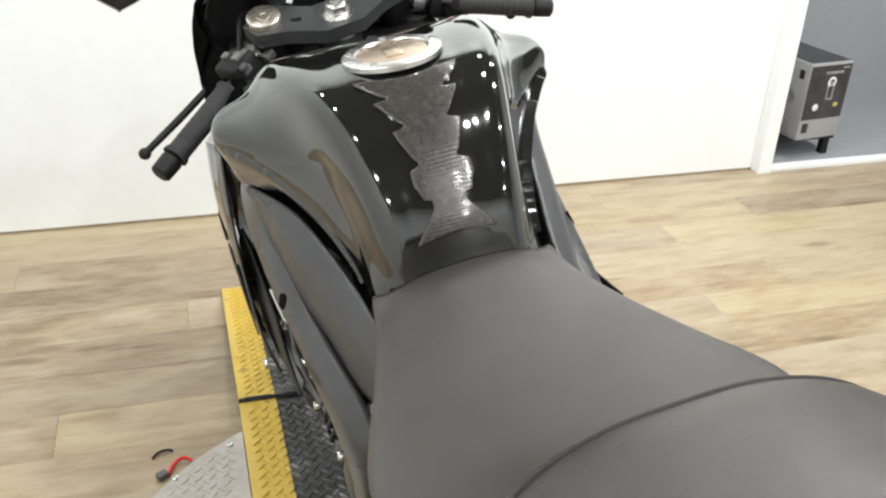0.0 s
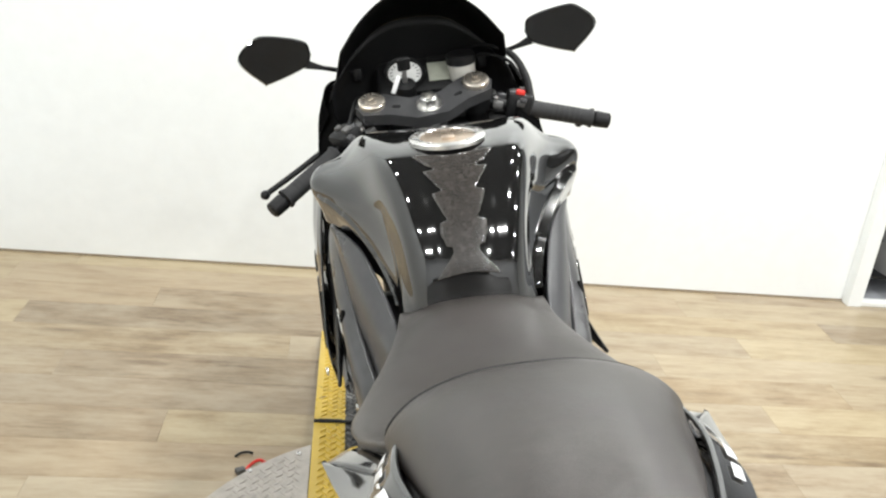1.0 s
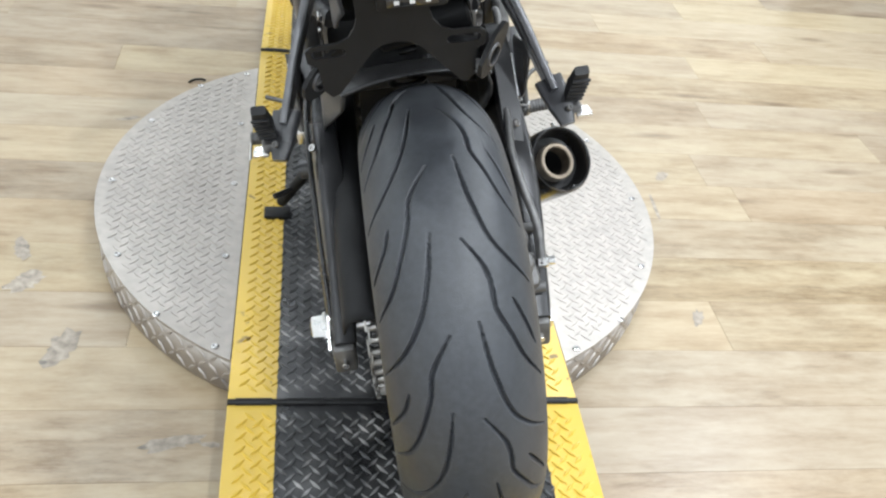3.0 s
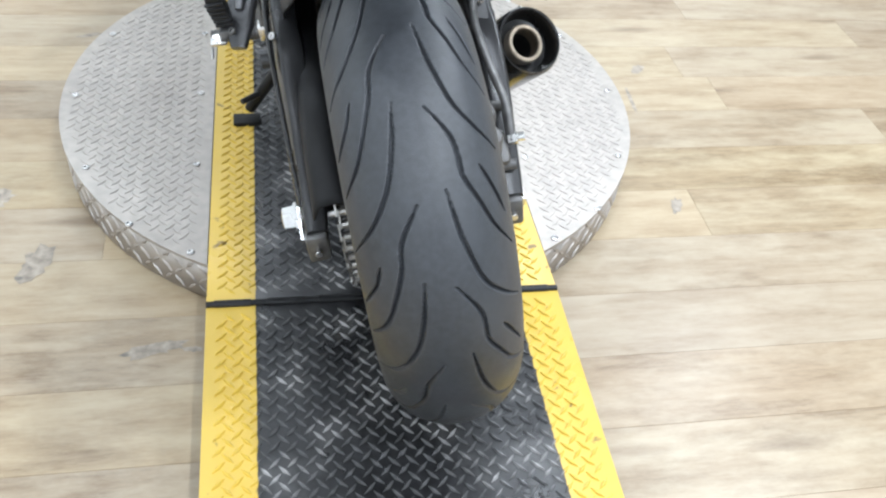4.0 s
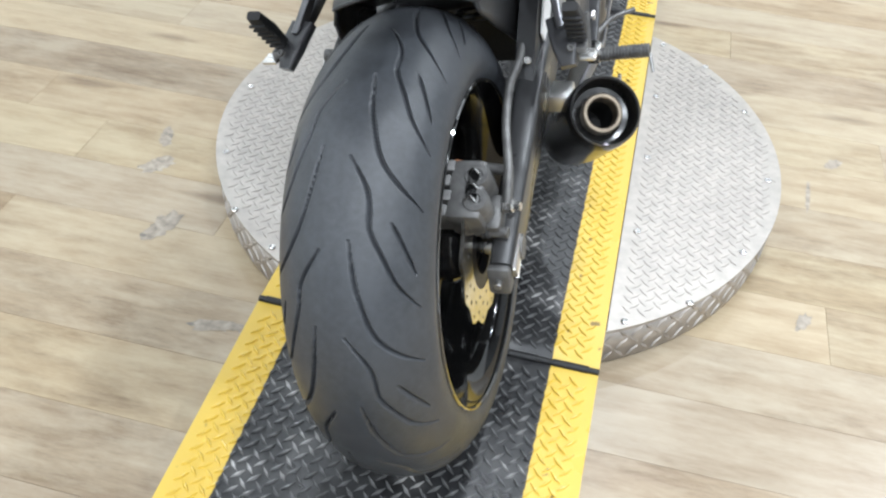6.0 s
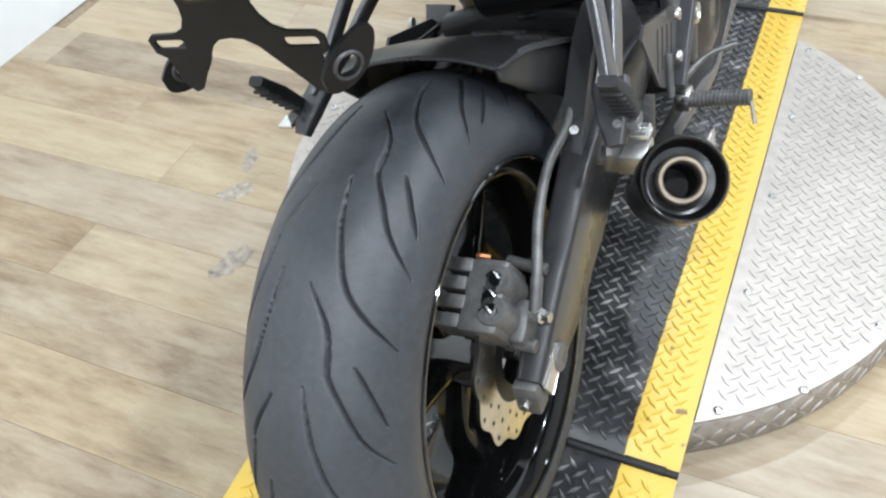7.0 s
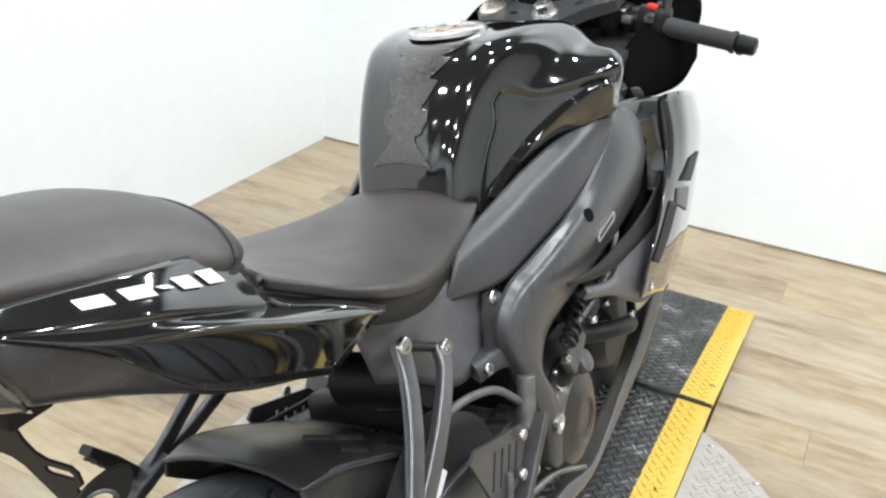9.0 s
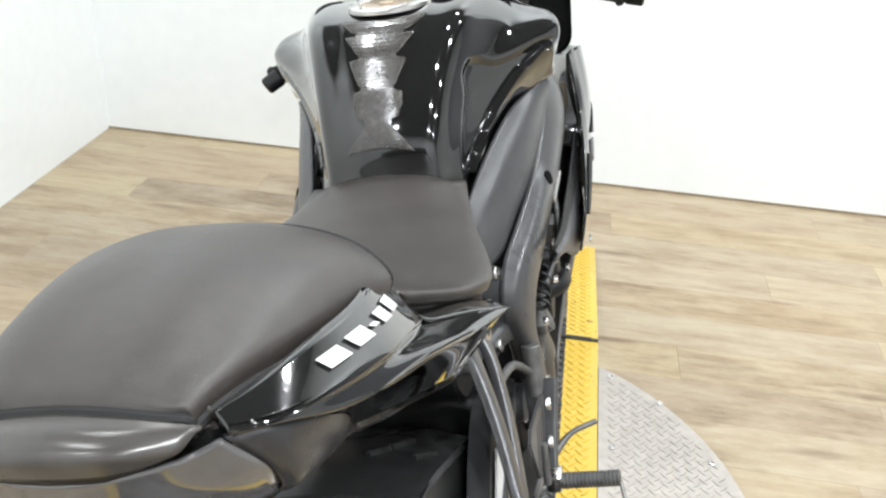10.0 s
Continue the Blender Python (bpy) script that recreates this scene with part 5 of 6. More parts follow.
# tank pad: five swept sections on a spine
PAD_OUTLINE = [(0.1, 0.052), (0.12, 0.044), (0.145, 0.03), (0.165, 0.021), (0.18, 0.021), (0.19, 0.034), (0.2, 0.038), (0.232, 0.037), (0.242, 0.026), (0.25, 0.024), (0.258, 0.029), (0.3, 0.04), (0.318, 0.043),
               (0.326, 0.03), (0.334, 0.027), (0.345, 0.034), (0.385, 0.05), (0.398, 0.053), (0.405, 0.037), (0.413, 0.035), (0.425, 0.046), (0.465, 0.064), (0.482, 0.068)]
rows = []
for s0 in np.linspace(0.1, 0.482, 110):
    w = float(np.interp(s0, [p[0] for p in PAD_OUTLINE], [p[1] for p in PAD_OUTLINE]))
    sweep_up = 0.022 if s0 > 0.19 else -0.012
    rows.append([on_tank(x, min(s0 + sweep_up * (abs(x) / 0.05) ** 1.3, 0.53), 0.0014) for x in np.linspace(-w * 0.88, w * 0.88, 21)])
part("tank_pad", sheet(B(), rows), PAD, bike, "clear ribbed tank protector pad with notched edges", solid=0.0016, offset=1.0)

# ---- frame and its covers ----
COVER = [
    [(0.1, 0.44, 0.728), (0.116, 0.425, 0.71), (0.118, 0.41, 0.69), (0.11, 0.405, 0.675)],
    [(0.11, 0.54, 0.748), (0.137, 0.525, 0.725), (0.15, 0.512, 0.695), (0.15, 0.505, 0.66)],
    [(0.127, 0.62, 0.772), (0.155, 0.607, 0.748), (0.17, 0.598, 0.712), (0.166, 0.592, 0.674)],
    [(0.15, 0.705, 0.793), (0.177, 0.696, 0.772), (0.19, 0.69, 0.738), (0.186, 0.686, 0.702)],
    [(0.182, 0.775, 0.802), (0.198, 0.776, 0.788), (0.205, 0.778, 0.765), (0.201, 0.778, 0.742)],
    [(0.199, 0.81, 0.8), (0.205, 0.816, 0.793), (0.206, 0.82, 0.784), (0.203, 0.822, 0.776)],
]
COVER = [[(x - (0, 0.01, 0.018, 0.014)[k] * (0.5 if i in (0, 5) else 1), y, z) for k, (x, y, z) in enumerate(r)] for i, r in enumerate(COVER)]
SPAR = [
    [(0.17, 0.96, 0.82), (0.19, 0.985, 0.77), (0.192, 1.0, 0.73), (0.18, 1.0, 0.69)],
    [(0.195, 0.85, 0.795), (0.212, 0.895, 0.755), (0.214, 0.94, 0.7), (0.198, 0.965, 0.635)],
    [(0.188, 0.76, 0.735), (0.208, 0.79, 0.705), (0.21, 0.83, 0.665), (0.195, 0.86, 0.605)],
    [(0.174, 0.67, 0.695), (0.197, 0.69, 0.68), (0.2, 0.725, 0.645), (0.188, 0.745, 0.59)],
    [(0.158, 0.575, 0.672), (0.184, 0.59, 0.658), (0.19, 0.625, 0.62), (0.18, 0.64, 0.575)],
    [(0.145, 0.5, 0.652), (0.17, 0.505, 0.635), (0.18, 0.545, 0.595), (0.172, 0.57, 0.555)],
    [(0.14, 0.468, 0.6), (0.165, 0.475, 0.58), (0.176, 0.515, 0.545), (0.17, 0.545, 0.51)],
    [(0.142, 0.502, 0.51), (0.168, 0.505, 0.5), (0.178, 0.54, 0.48), (0.172, 0.57, 0.46)],
    [(0.145, 0.54, 0.42), (0.17, 0.543, 0.415), (0.178, 0.568, 0.405), (0.172, 0.595, 0.4)],
    [(0.145, 0.548, 0.335), (0.168, 0.553, 0.33), (0.174, 0.572, 0.325), (0.168, 0.59, 0.32)],
]
SPG = surface(SPAR, 100, 32)


def on_spar(y, z, s):
    """The spar's outer face nearest to y along and z up, and its outward normal."""
    d = np.hypot(SPG[:, :, 1] - y, SPG[:, :, 2] - z)
    i, j = np.unravel_index(np.argmin(d), d.shape)
    i, j = min(max(i, 1), 99), min(max(j, 1), 31)
    m = np.cross(SPG[i + 1, j] - SPG[i - 1, j], SPG[i, j + 1] - SPG[i, j - 1])
    m = m / np.linalg.norm(m) * (1 if m[0] > 0 else -1)
    p = SPG[i, j]
    return Vector((s * p[0], p[1], p[2])), Vector((s * m[0], m[1], m[2]))


for s in (-1.0, 1.0):
    panel("frame_cover", COVER, SATIN, bike, 30, 14, side=s, thick=0.004, label="satin black frame cover")
    spar = panel("frame_spar", SPAR, FRAME, bike, 50, 16, side=s, thick=0.02, label="satin black aluminium frame spar", sharp=60)
    q, nrm = on_spar(0.699, 0.682, s)
    part("plug", lathe(B(), q, nrm, [(-0.004, 0), (-0.004, 0.0105), (0.0008, 0.0105), (0.0008, 0)], 20), HOLE, spar, "black rubber plug")
    ends = [on_spar(0.735, 0.64, s)[0], on_spar(0.78, 0.652, s)[0]]
    q, nrm = (ends[0] + ends[1]) / 2, on_spar(0.757, 0.646, s)[1]
    along = (ends[1] - ends[0]).normalized()
    over = nrm.cross(along).normalized()
    ring = [q + along * u + over * v + nrm * 0.002 for u, v in slot2d(0, 0, 0.062, 0.015)]
    part("slot_rim", tube(B(), ring + ring[:1], 0.0022, 6, 60), SILVER, spar, "scuffed bright slot edge")
    part("slot_floor", sheet(B(), [[q + along * u + over * v + nrm * 0.001 for u in (-0.028, 0, 0.028)] for v in (-0.006, 0.006)]), PIPING, spar, solid=0.001)
    part("pivot_cap", lathe(B(), (s * 0.176, 0.565, 0.405), (s, 0, 0), [(0, 0), (0, 0.016), (0.006, 0.015), (0.007, 0.009), (0.003, 0.008), (0.003, 0)], 24), STEEL, spar, "bright pivot bolt")
    part("subframe_gusset", bar(B(), [(s * 0.118, 0.5, 0.648), (s * 0.13, 0.5, 0.62), (s * 0.142, 0.49, 0.575)], [0.02, 0.026, 0.03], [0.018, 0.05, 0.06], steps=10), FRAME, bike)
    part("subframe_lug", bar(B(), [(s * 0.112, 0.445, 0.552), (s * 0.128, 0.475, 0.56), (s * 0.145, 0.51, 0.56)], [0.03, 0.03, 0.03], [0.034, 0.034, 0.05], steps=8), FRAME, bike)
    for p in ((0.13, 0.489, 0.644), (0.13, 0.452, 0.556)):
        part("frame_screw", bolt(B(), (s * p[0], p[1], p[2]), (s, -0.1, 0.15), 0.0095, 0.007), STEEL, bike, "bright socket screw")
    part("side_cover", sheet(B(), surface([[(0.108, 0.5, 0.72), (0.112, 0.5, 0.64), (0.115, 0.47, 0.55)], [(0.11, 0.4, 0.7), (0.112, 0.4, 0.63), (0.11, 0.4, 0.555)], [(0.105, 0.3, 0.735), (0.108, 0.31, 0.68), (0.1, 0.33, 0.6)], [(0.1, 0.2, 0.775), (0.1, 0.22, 0.73), (0.09, 0.26, 0.64)]], 14, 10), s), INNERM, bike, "satin black inner side cover", solid=0.004)

# ---- passenger foot peg hangers ----
for s in (-1.0, 1.0):
    slim = 1.0 if s > 0 else 0.72
    hanger = new("passenger_peg_hanger")
    hanger.parent = bike
    part("strut", bar(B(), [(s * 0.125, 0.264, 0.694), (s * 0.14, 0.25, 0.66), (s * 0.16, 0.215, 0.615), (s * 0.178, 0.17, 0.568), (s * 0.187, 0.145, 0.545)], [slim * w for w in (0.027, 0.025, 0.026, 0.026, 0.026)], [0.013, 0.012, 0.012, 0.011, 0.011], up=(1, 0, 0.2)), HANGER, hanger, "dark polished forged strut")
    part("strut", bar(B(), [(s * 0.128, 0.345, 0.648), (s * 0.142, 0.325, 0.625), (s * 0.162, 0.265, 0.59), (s * 0.178, 0.195, 0.555), (s * 0.188, 0.15, 0.54)], [slim * w for w in (0.027, 0.025, 0.026, 0.025, 0.022)], [0.013, 0.012, 0.012, 0.011, 0.011], up=(1, 0, 0.2)), HANGER, hanger, "dark polished forged strut")
    for p in ((0.131, 0.262, 0.695), (0.134, 0.343, 0.649)):
        part("hanger_screw", bolt(B(), (s * p[0], p[1], p[2]), (s, -0.15, 0.1), 0.0105, 0.007), STEEL, hanger, "bright socket screw")
    part("cross_pin", rod(B(), (s * 0.124, 0.27, 0.69), (s * 0.126, 0.34, 0.65), 0.006), DARK, hanger)
    part("foot", bar(B(), [(s * 0.182, 0.165, 0.552), (s * 0.192, 0.13, 0.532), (s * 0.198, 0.108, 0.512)], [0.014, 0.018, 0.014], [0.04, 0.036, 0.02], up=(1, 0, 0.2), steps=8), SATIN, hanger)
    part("clevis", box(B(), (s * 0.208, 0.13, 0.528), (0.024, 0.026, 0.014), 0.004), CAST, hanger, "bare metal peg clevis")
    part("clevis_screw", bolt(B(), (s * 0.2, 0.112, 0.536), (s * 0.3, -0.6, 0.7), 0.005, 0.004), CAST, hanger)
    part("foot_plate", bar(B(), [(s * 0.182, 0.165, 0.556), (s * 0.197, 0.145, 0.543), (s * 0.208, 0.125, 0.532)], [0.02, 0.022, 0.02], [0.008, 0.008, 0.008], up=(0, 0, 1), steps=6), SATIN, hanger)
    peg = part("peg", bar(B(), [(s * 0.209, 0.134, 0.54), (s * 0.209, 0.108, 0.575), (s * 0.208, 0.082, 0.608)], [0.022, 0.026, 0.019], [0.014, 0.016, 0.012], r=0.003, up=(0, 1, 0.1)), GRIP, hanger, "folded black rubber peg")
    for k in range(6):
        q = (k + 0.7) / 7
        part("peg_rib", box(B(), (s * 0.209, 0.134 - 0.052 * q - 0.0065, 0.54 + 0.068 * q - 0.005), (0.024, 0.004, 0.004), 0.001, Matrix.Rotation(radians(37), 4, "X")), GRIP, peg)
    part("peg_pin", rod(B(), (s * 0.19, 0.128, 0.523), (s * 0.23, 0.126, 0.522), 0.0055), SILVER, hanger, "bright peg pin")
    part("peg_stop", box(B(), (s * 0.222, 0.118, 0.522), (0.022, 0.018, 0.006), 0.002), SILVER, hanger)

# ---- rider foot pegs and heel guards ----
for s in (-1.0, 1.0):
    rest = new("rider_peg_set")
    rest.parent = bike
    turn = lambda u, v, w, s=s: Vector((s * (0.18 + w + 0.02 * u), (0.382 if s > 0 else 0.405) + u, (0.45 if s > 0 else 0.43) + v))
    part("heel_guard", plate(B(), [(-0.095, 0.078), (-0.08, 0.088), (0.045, 0.045), (0.06, 0.028), (0.02, -0.03), (-0.025, -0.035), (-0.05, -0.015)], [slot2d(-0.042 + 0.02 * k, 0.03 - 0.008 * k, 0.055, 0.006, 72) for k in range(4)], turn, 0.004), FRAME, rest, "slotted black heel guard", sharp=30)
    part("peg_plate", bar(B(), [(s * 0.178, 0.48, 0.48), (s * 0.182, 0.44, 0.43), (s * 0.184, 0.4, 0.39)], 0.012, [0.05, 0.035, 0.03], up=(1, 0, 0.2), steps=8), FRAME, rest)
    part("peg", rod(B(), (s * 0.195, 0.405, 0.364), (s * 0.28, 0.401, 0.373), 0.0105), CAST, rest, "ribbed bare metal foot peg")
    for k in range(15):
        q = k / 14
        part("peg_rib", lathe(B(), (s * (0.203 + 0.073 * q), 0.4046 - 0.0034 * q, 0.3649 + 0.0077 * q), (s, -0.05, 0.106), [(0, 0.0105), (0.0008, 0.0116), (0.0026, 0.0116), (0.0034, 0.0105)], 12), CAST, rest)
    part("feeler", rod(B(), (s * 0.28, 0.398, 0.37), (s * 0.286, 0.385, 0.342), 0.0028), STEEL, rest)
    part("clevis", box(B(), (s * 0.192, 0.406, 0.367), (0.022, 0.03, 0.028), 0.005), SILVER, rest, "bare aluminium peg clevis")
    part("pedal", tube(B(), [(s * 0.19, 0.43, 0.385), (s * 0.215, 0.46, 0.4), (s * 0.25, 0.48, 0.405)], [0.006, 0.004, 0.004]), CAST, rest, "bare metal pedal")
    part("linkage", rod(B(), (s * 0.188, 0.36, 0.4), (s * 0.186, 0.375, 0.455), 0.005), CAST, rest)
    for p in ((0.19, 0.412, 0.49), (0.19, 0.4, 0.436), (0.19, 0.44, 0.415)):
        part("peg_screw", bolt(B(), (s * p[0], p[1], p[2]), (s, 0, 0), 0.008, 0.006), STEEL, rest)
part("brake_cylinder", rod(B(), (0.172, 0.47, 0.46), (0.168, 0.49, 0.53), 0.013), CAST, bike, "bare metal rear brake cylinder")

# ---- exhaust ----
exhaust = new("exhaust")
exhaust.parent = bike
tipp, root = Vector((0.225, 0.249, 0.356)), Vector((0.128, 0.428, 0.175))
ax = (tipp - root).normalized()
L = (tipp - root).length
part("muffler", lathe(B(), root, ax, [(0, 0), (0, 0.03), (0.05, 0.05), (0.12, 0.055), (L - 0.03, 0.0565), (L - 0.004, 0.0555), (L, 0.053), (L - 0.002, 0.05), (L - 0.03, 0.043), (L - 0.034, 0.0245)], 56), EXH, exhaust, "short black muffler")
part("outlet_ring", lathe(B(), tipp - ax * 0.034, ax, [(0, 0.031), (0.018, 0.031), (0.02, 0.029), (0.02, 0.025), (0.018, 0.023), (-0.06, 0.023)], 40), OUTLET, exhaust, "heat-stained metal outlet ring")
part("muffler_rim", lathe(B(), tipp, ax, [(-0.001, 0.0515), (0.0012, 0.0525), (-0.001, 0.0538)], 56), HANGER, exhaust)
part("bore", lathe(B(), tipp - ax * 0.04, ax, [(0, 0.0228), (-0.07, 0.0228), (-0.07, 0)], 28), PIPING, exhaust)
part("link_pipe", tube(B(), [root, root + Vector((-0.03, 0.07, -0.035)), (0.06, 0.6, 0.135), (0.03, 0.72, 0.15)], 0.026, 16), CAST, exhaust)
part("muffler_strap", box(B(), (0.15, 0.3, 0.35), (0.04, 0.05, 0.03), 0.004), SILVER, exhaust, "bare metal hanger strap")
part("heat_shield", box(B(), (0.235, 0.35, 0.33), (0.006, 0.04, 0.04), 0.002), SILVER, exhaust)

# ---- side stand ----
stand = new("side_stand")
stand.parent = bike
part("leg", tube(B(), [(-0.125, 0.56, 0.27), (-0.19, 0.575, 0.2), (-0.285, 0.6, 0.09)], [0.015, 0.012, 0.011]), MATT, stand, "black side stand leg")
part("foot", box(B(), (-0.298, 0.602, 0.062), (0.055, 0.035, 0.012), 0.003, Matrix.Rotation(radians(11), 4, "Y")), MATT, stand)
part("tang", rod(B(), (-0.25, 0.59, 0.13), (-0.29, 0.56, 0.135), 0.006), DARK, stand)
part("spring", tube(B(), [(-0.14, 0.54, 0.27), (-0.19, 0.555, 0.215)], 0.008), DARK, stand)

# ---- engine ----
engine = new("engine")
engine.parent = bike
part("crankcase", box(B(), (0, 0.72, 0.38), (0.28, 0.34, 0.24), 0.03), DARK, engine, "dull black crankcase")
part("cylinder_block", box(B(), (0, 0.82, 0.55), (0.3, 0.2, 0.2), 0.02, Matrix.Rotation(radians(-25), 4, "X")), DARK, engine)
for s in (-1, 1):
    part("clutch_cover", lathe(B(), (s * 0.13, 0.662, 0.352), (s, 0, 0), [(0, 0), (0, 0.088), (0.02, 0.086), (0.042, 0.074), (0.052, 0.05), (0.054, 0.036), (0.05, 0.032), (0.052, 0)], 40), BRONZE, engine, "smoked grey round engine cover")
    part("filler_cap", lathe(B(), (s * 0.165, 0.7, 0.43), (s, 0, 0.5), [(0, 0), (0, 0.02), (0.014, 0.019), (0.016, 0.012), (0.016, 0)], 10), CAST, engine, "grey oil filler cap")
    part("clutch_rim", lathe(B(), (s * 0.13, 0.662, 0.352), (s, 0, 0), [(0, 0.088), (0, 0.096), (0.014, 0.096), (0.016, 0.088)], 40, close=True), DARK, engine)
    for k in range(7):
        a = 2 * math.pi * k / 7
        part("cover_screw", bolt(B(), (s * 0.144, 0.662 + 0.092 * math.cos(a), 0.352 + 0.092 * math.sin(a)), (s, 0, 0), 0.006, 0.006), STEEL, engine)
    part("ignition_cover", lathe(B(), (s * 0.13, 0.84, 0.4), (s, 0, 0), [(0, 0), (0, 0.062), (0.03, 0.058), (0.045, 0.045), (0.045, 0)], 32), DARK, engine)
    part("cover_plate", box(B(), (s * 0.168, 0.67, 0.47), (0.02, 0.07, 0.04), 0.006, Matrix.Rotation(radians(35), 4, "X")), CAST, engine)
    part("throttle_body", rod(B(), (s * 0.1, 0.7, 0.62), (s * 0.17, 0.68, 0.6), 0.026), MATT, engine)
    part("actuator", box(B(), (s * 0.165, 0.72, 0.53), (0.05, 0.06, 0.05), 0.008), MATT, engine)
    part("radiator_tank", box(B(), (s * 0.17, 0.86, 0.47), (0.04, 0.05, 0.14), 0.01), CAST, engine)
    part("coil_spring", tube(B(), [(s * (0.175 + 0.012 * math.cos(a)), 0.63 + 0.0022 * a, 0.5 + 0.012 * math.sin(a) + 0.0012 * a) for a in np.linspace(0, 14 * math.pi, 80)], 0.0032, 6, 160), DARK, engine)
    part("clutch_cable", tube(B(), [(s * 0.18, 0.66, 0.52), (s * 0.2, 0.74, 0.56), (s * 0.19, 0.84, 0.6), (s * 0.15, 0.93, 0.66)], 0.005), CAST, engine)
    part("coolant_hose", tube(B(), [(s * 0.15, 0.75, 0.45), (s * 0.19, 0.8, 0.44), (s * 0.185, 0.9, 0.4), (s * 0.13, 0.98, 0.36)], 0.016), MATT, engine)
    for k, p in enumerate(((0.19, 0.7, 0.51), (0.185, 0.78, 0.5), (0.19, 0.74, 0.555), (0.178, 0.61, 0.49), (0.2, 0.86, 0.44))):
        part("engine_screw", bolt(B(), (s * p[0], p[1], p[2]), (s, 0, 0.2), 0.0065, 0.007), STEEL, engine)
part("bulkhead", box(B(), (0, 0.62, 0.62), (0.2, 0.3, 0.16), 0.02), MATT, engine, "black air box under the tank")

# ---- fairings ----
FAIR = [
    [(0.226, 1.005, 0.783), (0.238, 0.99, 0.7), (0.244, 0.935, 0.625), (0.243, 0.845, 0.55), (0.232, 0.825, 0.49)],
    [(0.235, 1.035, 0.782), (0.248, 1.02, 0.7), (0.252, 0.975, 0.61), (0.247, 0.905, 0.535), (0.235, 0.89, 0.47)],
    [(0.246, 1.09, 0.772), (0.256, 1.08, 0.69), (0.254, 1.05, 0.58), (0.246, 1.0, 0.5), (0.23, 0.99, 0.43)],
    [(0.235, 1.22, 0.735), (0.242, 1.23, 0.66), (0.236, 1.2, 0.56), (0.225, 1.15, 0.47), (0.2, 1.12, 0.39)],
    [(0.18, 1.38, 0.7), (0.18, 1.4, 0.63), (0.17, 1.37, 0.55), (0.15, 1.3, 0.44), (0.13, 1.25, 0.37)],
]
NOSE = [
    [(0.2, 1.16, 0.905), (0.224, 1.15, 0.86), (0.229, 1.15, 0.8)],
    [(0.21, 1.265, 0.92), (0.225, 1.27, 0.87), (0.222, 1.28, 0.805)],
    [(0.19, 1.38, 0.925), (0.205, 1.41, 0.87), (0.188, 1.4, 0.8)],
    [(0.1, 1.5, 0.905), (0.105, 1.53, 0.84), (0.095, 1.51, 0.77)],
    [(0.0, 1.545, 0.89), (0.0, 1.575, 0.82), (0.0, 1.55, 0.76)],
]
BELLY = [
    [(0.15, 0.5, 0.25), (0.142, 0.5, 0.21), (0.08, 0.5, 0.165)],
    [(0.17, 0.6, 0.262), (0.158, 0.6, 0.212), (0.09, 0.6, 0.155)],
    [(0.172, 0.7, 0.228), (0.162, 0.7, 0.195), (0.1, 0.7, 0.155)],
    [(0.172, 0.79, 0.24), (0.163, 0.79, 0.205), (0.1, 0.79, 0.155)],
    [(0.176, 0.87, 0.278), (0.165, 0.88, 0.22), (0.1, 0.88, 0.16)],
    [(0.188, 0.95, 0.335), (0.175, 0.97, 0.26), (0.11, 0.97, 0.18)],
    [(0.21, 0.96, 0.42), (0.2, 1.02, 0.35), (0.12, 1.05, 0.24)],
    [(0.222, 0.97, 0.455), (0.21, 1.05, 0.41), (0.13, 1.1, 0.3)],
]
STRIP = [
    [(0.186, 0.86, 0.806), (0.205, 0.94, 0.798), (0.226, 1.015, 0.782)],
    [(0.2, 0.968, 0.722), (0.212, 0.985, 0.722), (0.23, 1.005, 0.718)],
    [(0.204, 0.985, 0.665), (0.214, 0.99, 0.665), (0.235, 0.992, 0.66)],
    [(0.209, 0.965, 0.628), (0.217, 0.968, 0.626), (0.236, 0.97, 0.622)],
]
BLADE = [
    [(0.206, 0.57, 0.636), (0.209, 0.573, 0.632), (0.207, 0.578, 0.626)],
    [(0.212, 0.68, 0.614), (0.217, 0.688, 0.602), (0.211, 0.695, 0.588)],
    [(0.214, 0.77, 0.609), (0.221, 0.778, 0.59), (0.213, 0.786, 0.57)],
    [(0.218, 0.853, 0.61), (0.226, 0.865, 0.586), (0.217, 0.876, 0.562)],
    [(0.224, 0.94, 0.626), (0.233, 0.965, 0.596), (0.225, 0.985, 0.562)],
    [(0.23, 0.985, 0.657), (0.24, 1.005, 0.622), (0.234, 1.02, 0.585)],
]
FOOT = [
    [(0.2, 0.655, 0.588), (0.206, 0.652, 0.58), (0.2, 0.648, 0.57)],
    [(0.207, 0.755, 0.558), (0.214, 0.752, 0.548), (0.21, 0.745, 0.532)],
    [(0.214, 0.81, 0.588), (0.221, 0.812, 0.545), (0.216, 0.806, 0.493)],
    [(0.221, 0.9, 0.588), (0.228, 0.885, 0.53), (0.222, 0.862, 0.464)],
    [(0.228, 0.975, 0.588), (0.236, 0.945, 0.53), (0.229, 0.905, 0.458)],
]
# the fairing is not cut: black sheets on it paint the shade of its openings
VENTS = (("vent_shade", PIPING, ([(1.0666, 0.6545), (1.154, 0.6406)], [(1.0066, 0.6327), (1.075, 0.609)])),
         ("vent_insert", INNERM, ([(0.99, 0.625), (1.062, 0.603)], [(0.978, 0.6), (1.045, 0.562)])),
         ("vent_shade", PIPING, ([(0.955, 0.615), (0.985, 0.6)], [(0.9, 0.575), (0.935, 0.56)], [(0.855, 0.545), (0.882, 0.53)])))
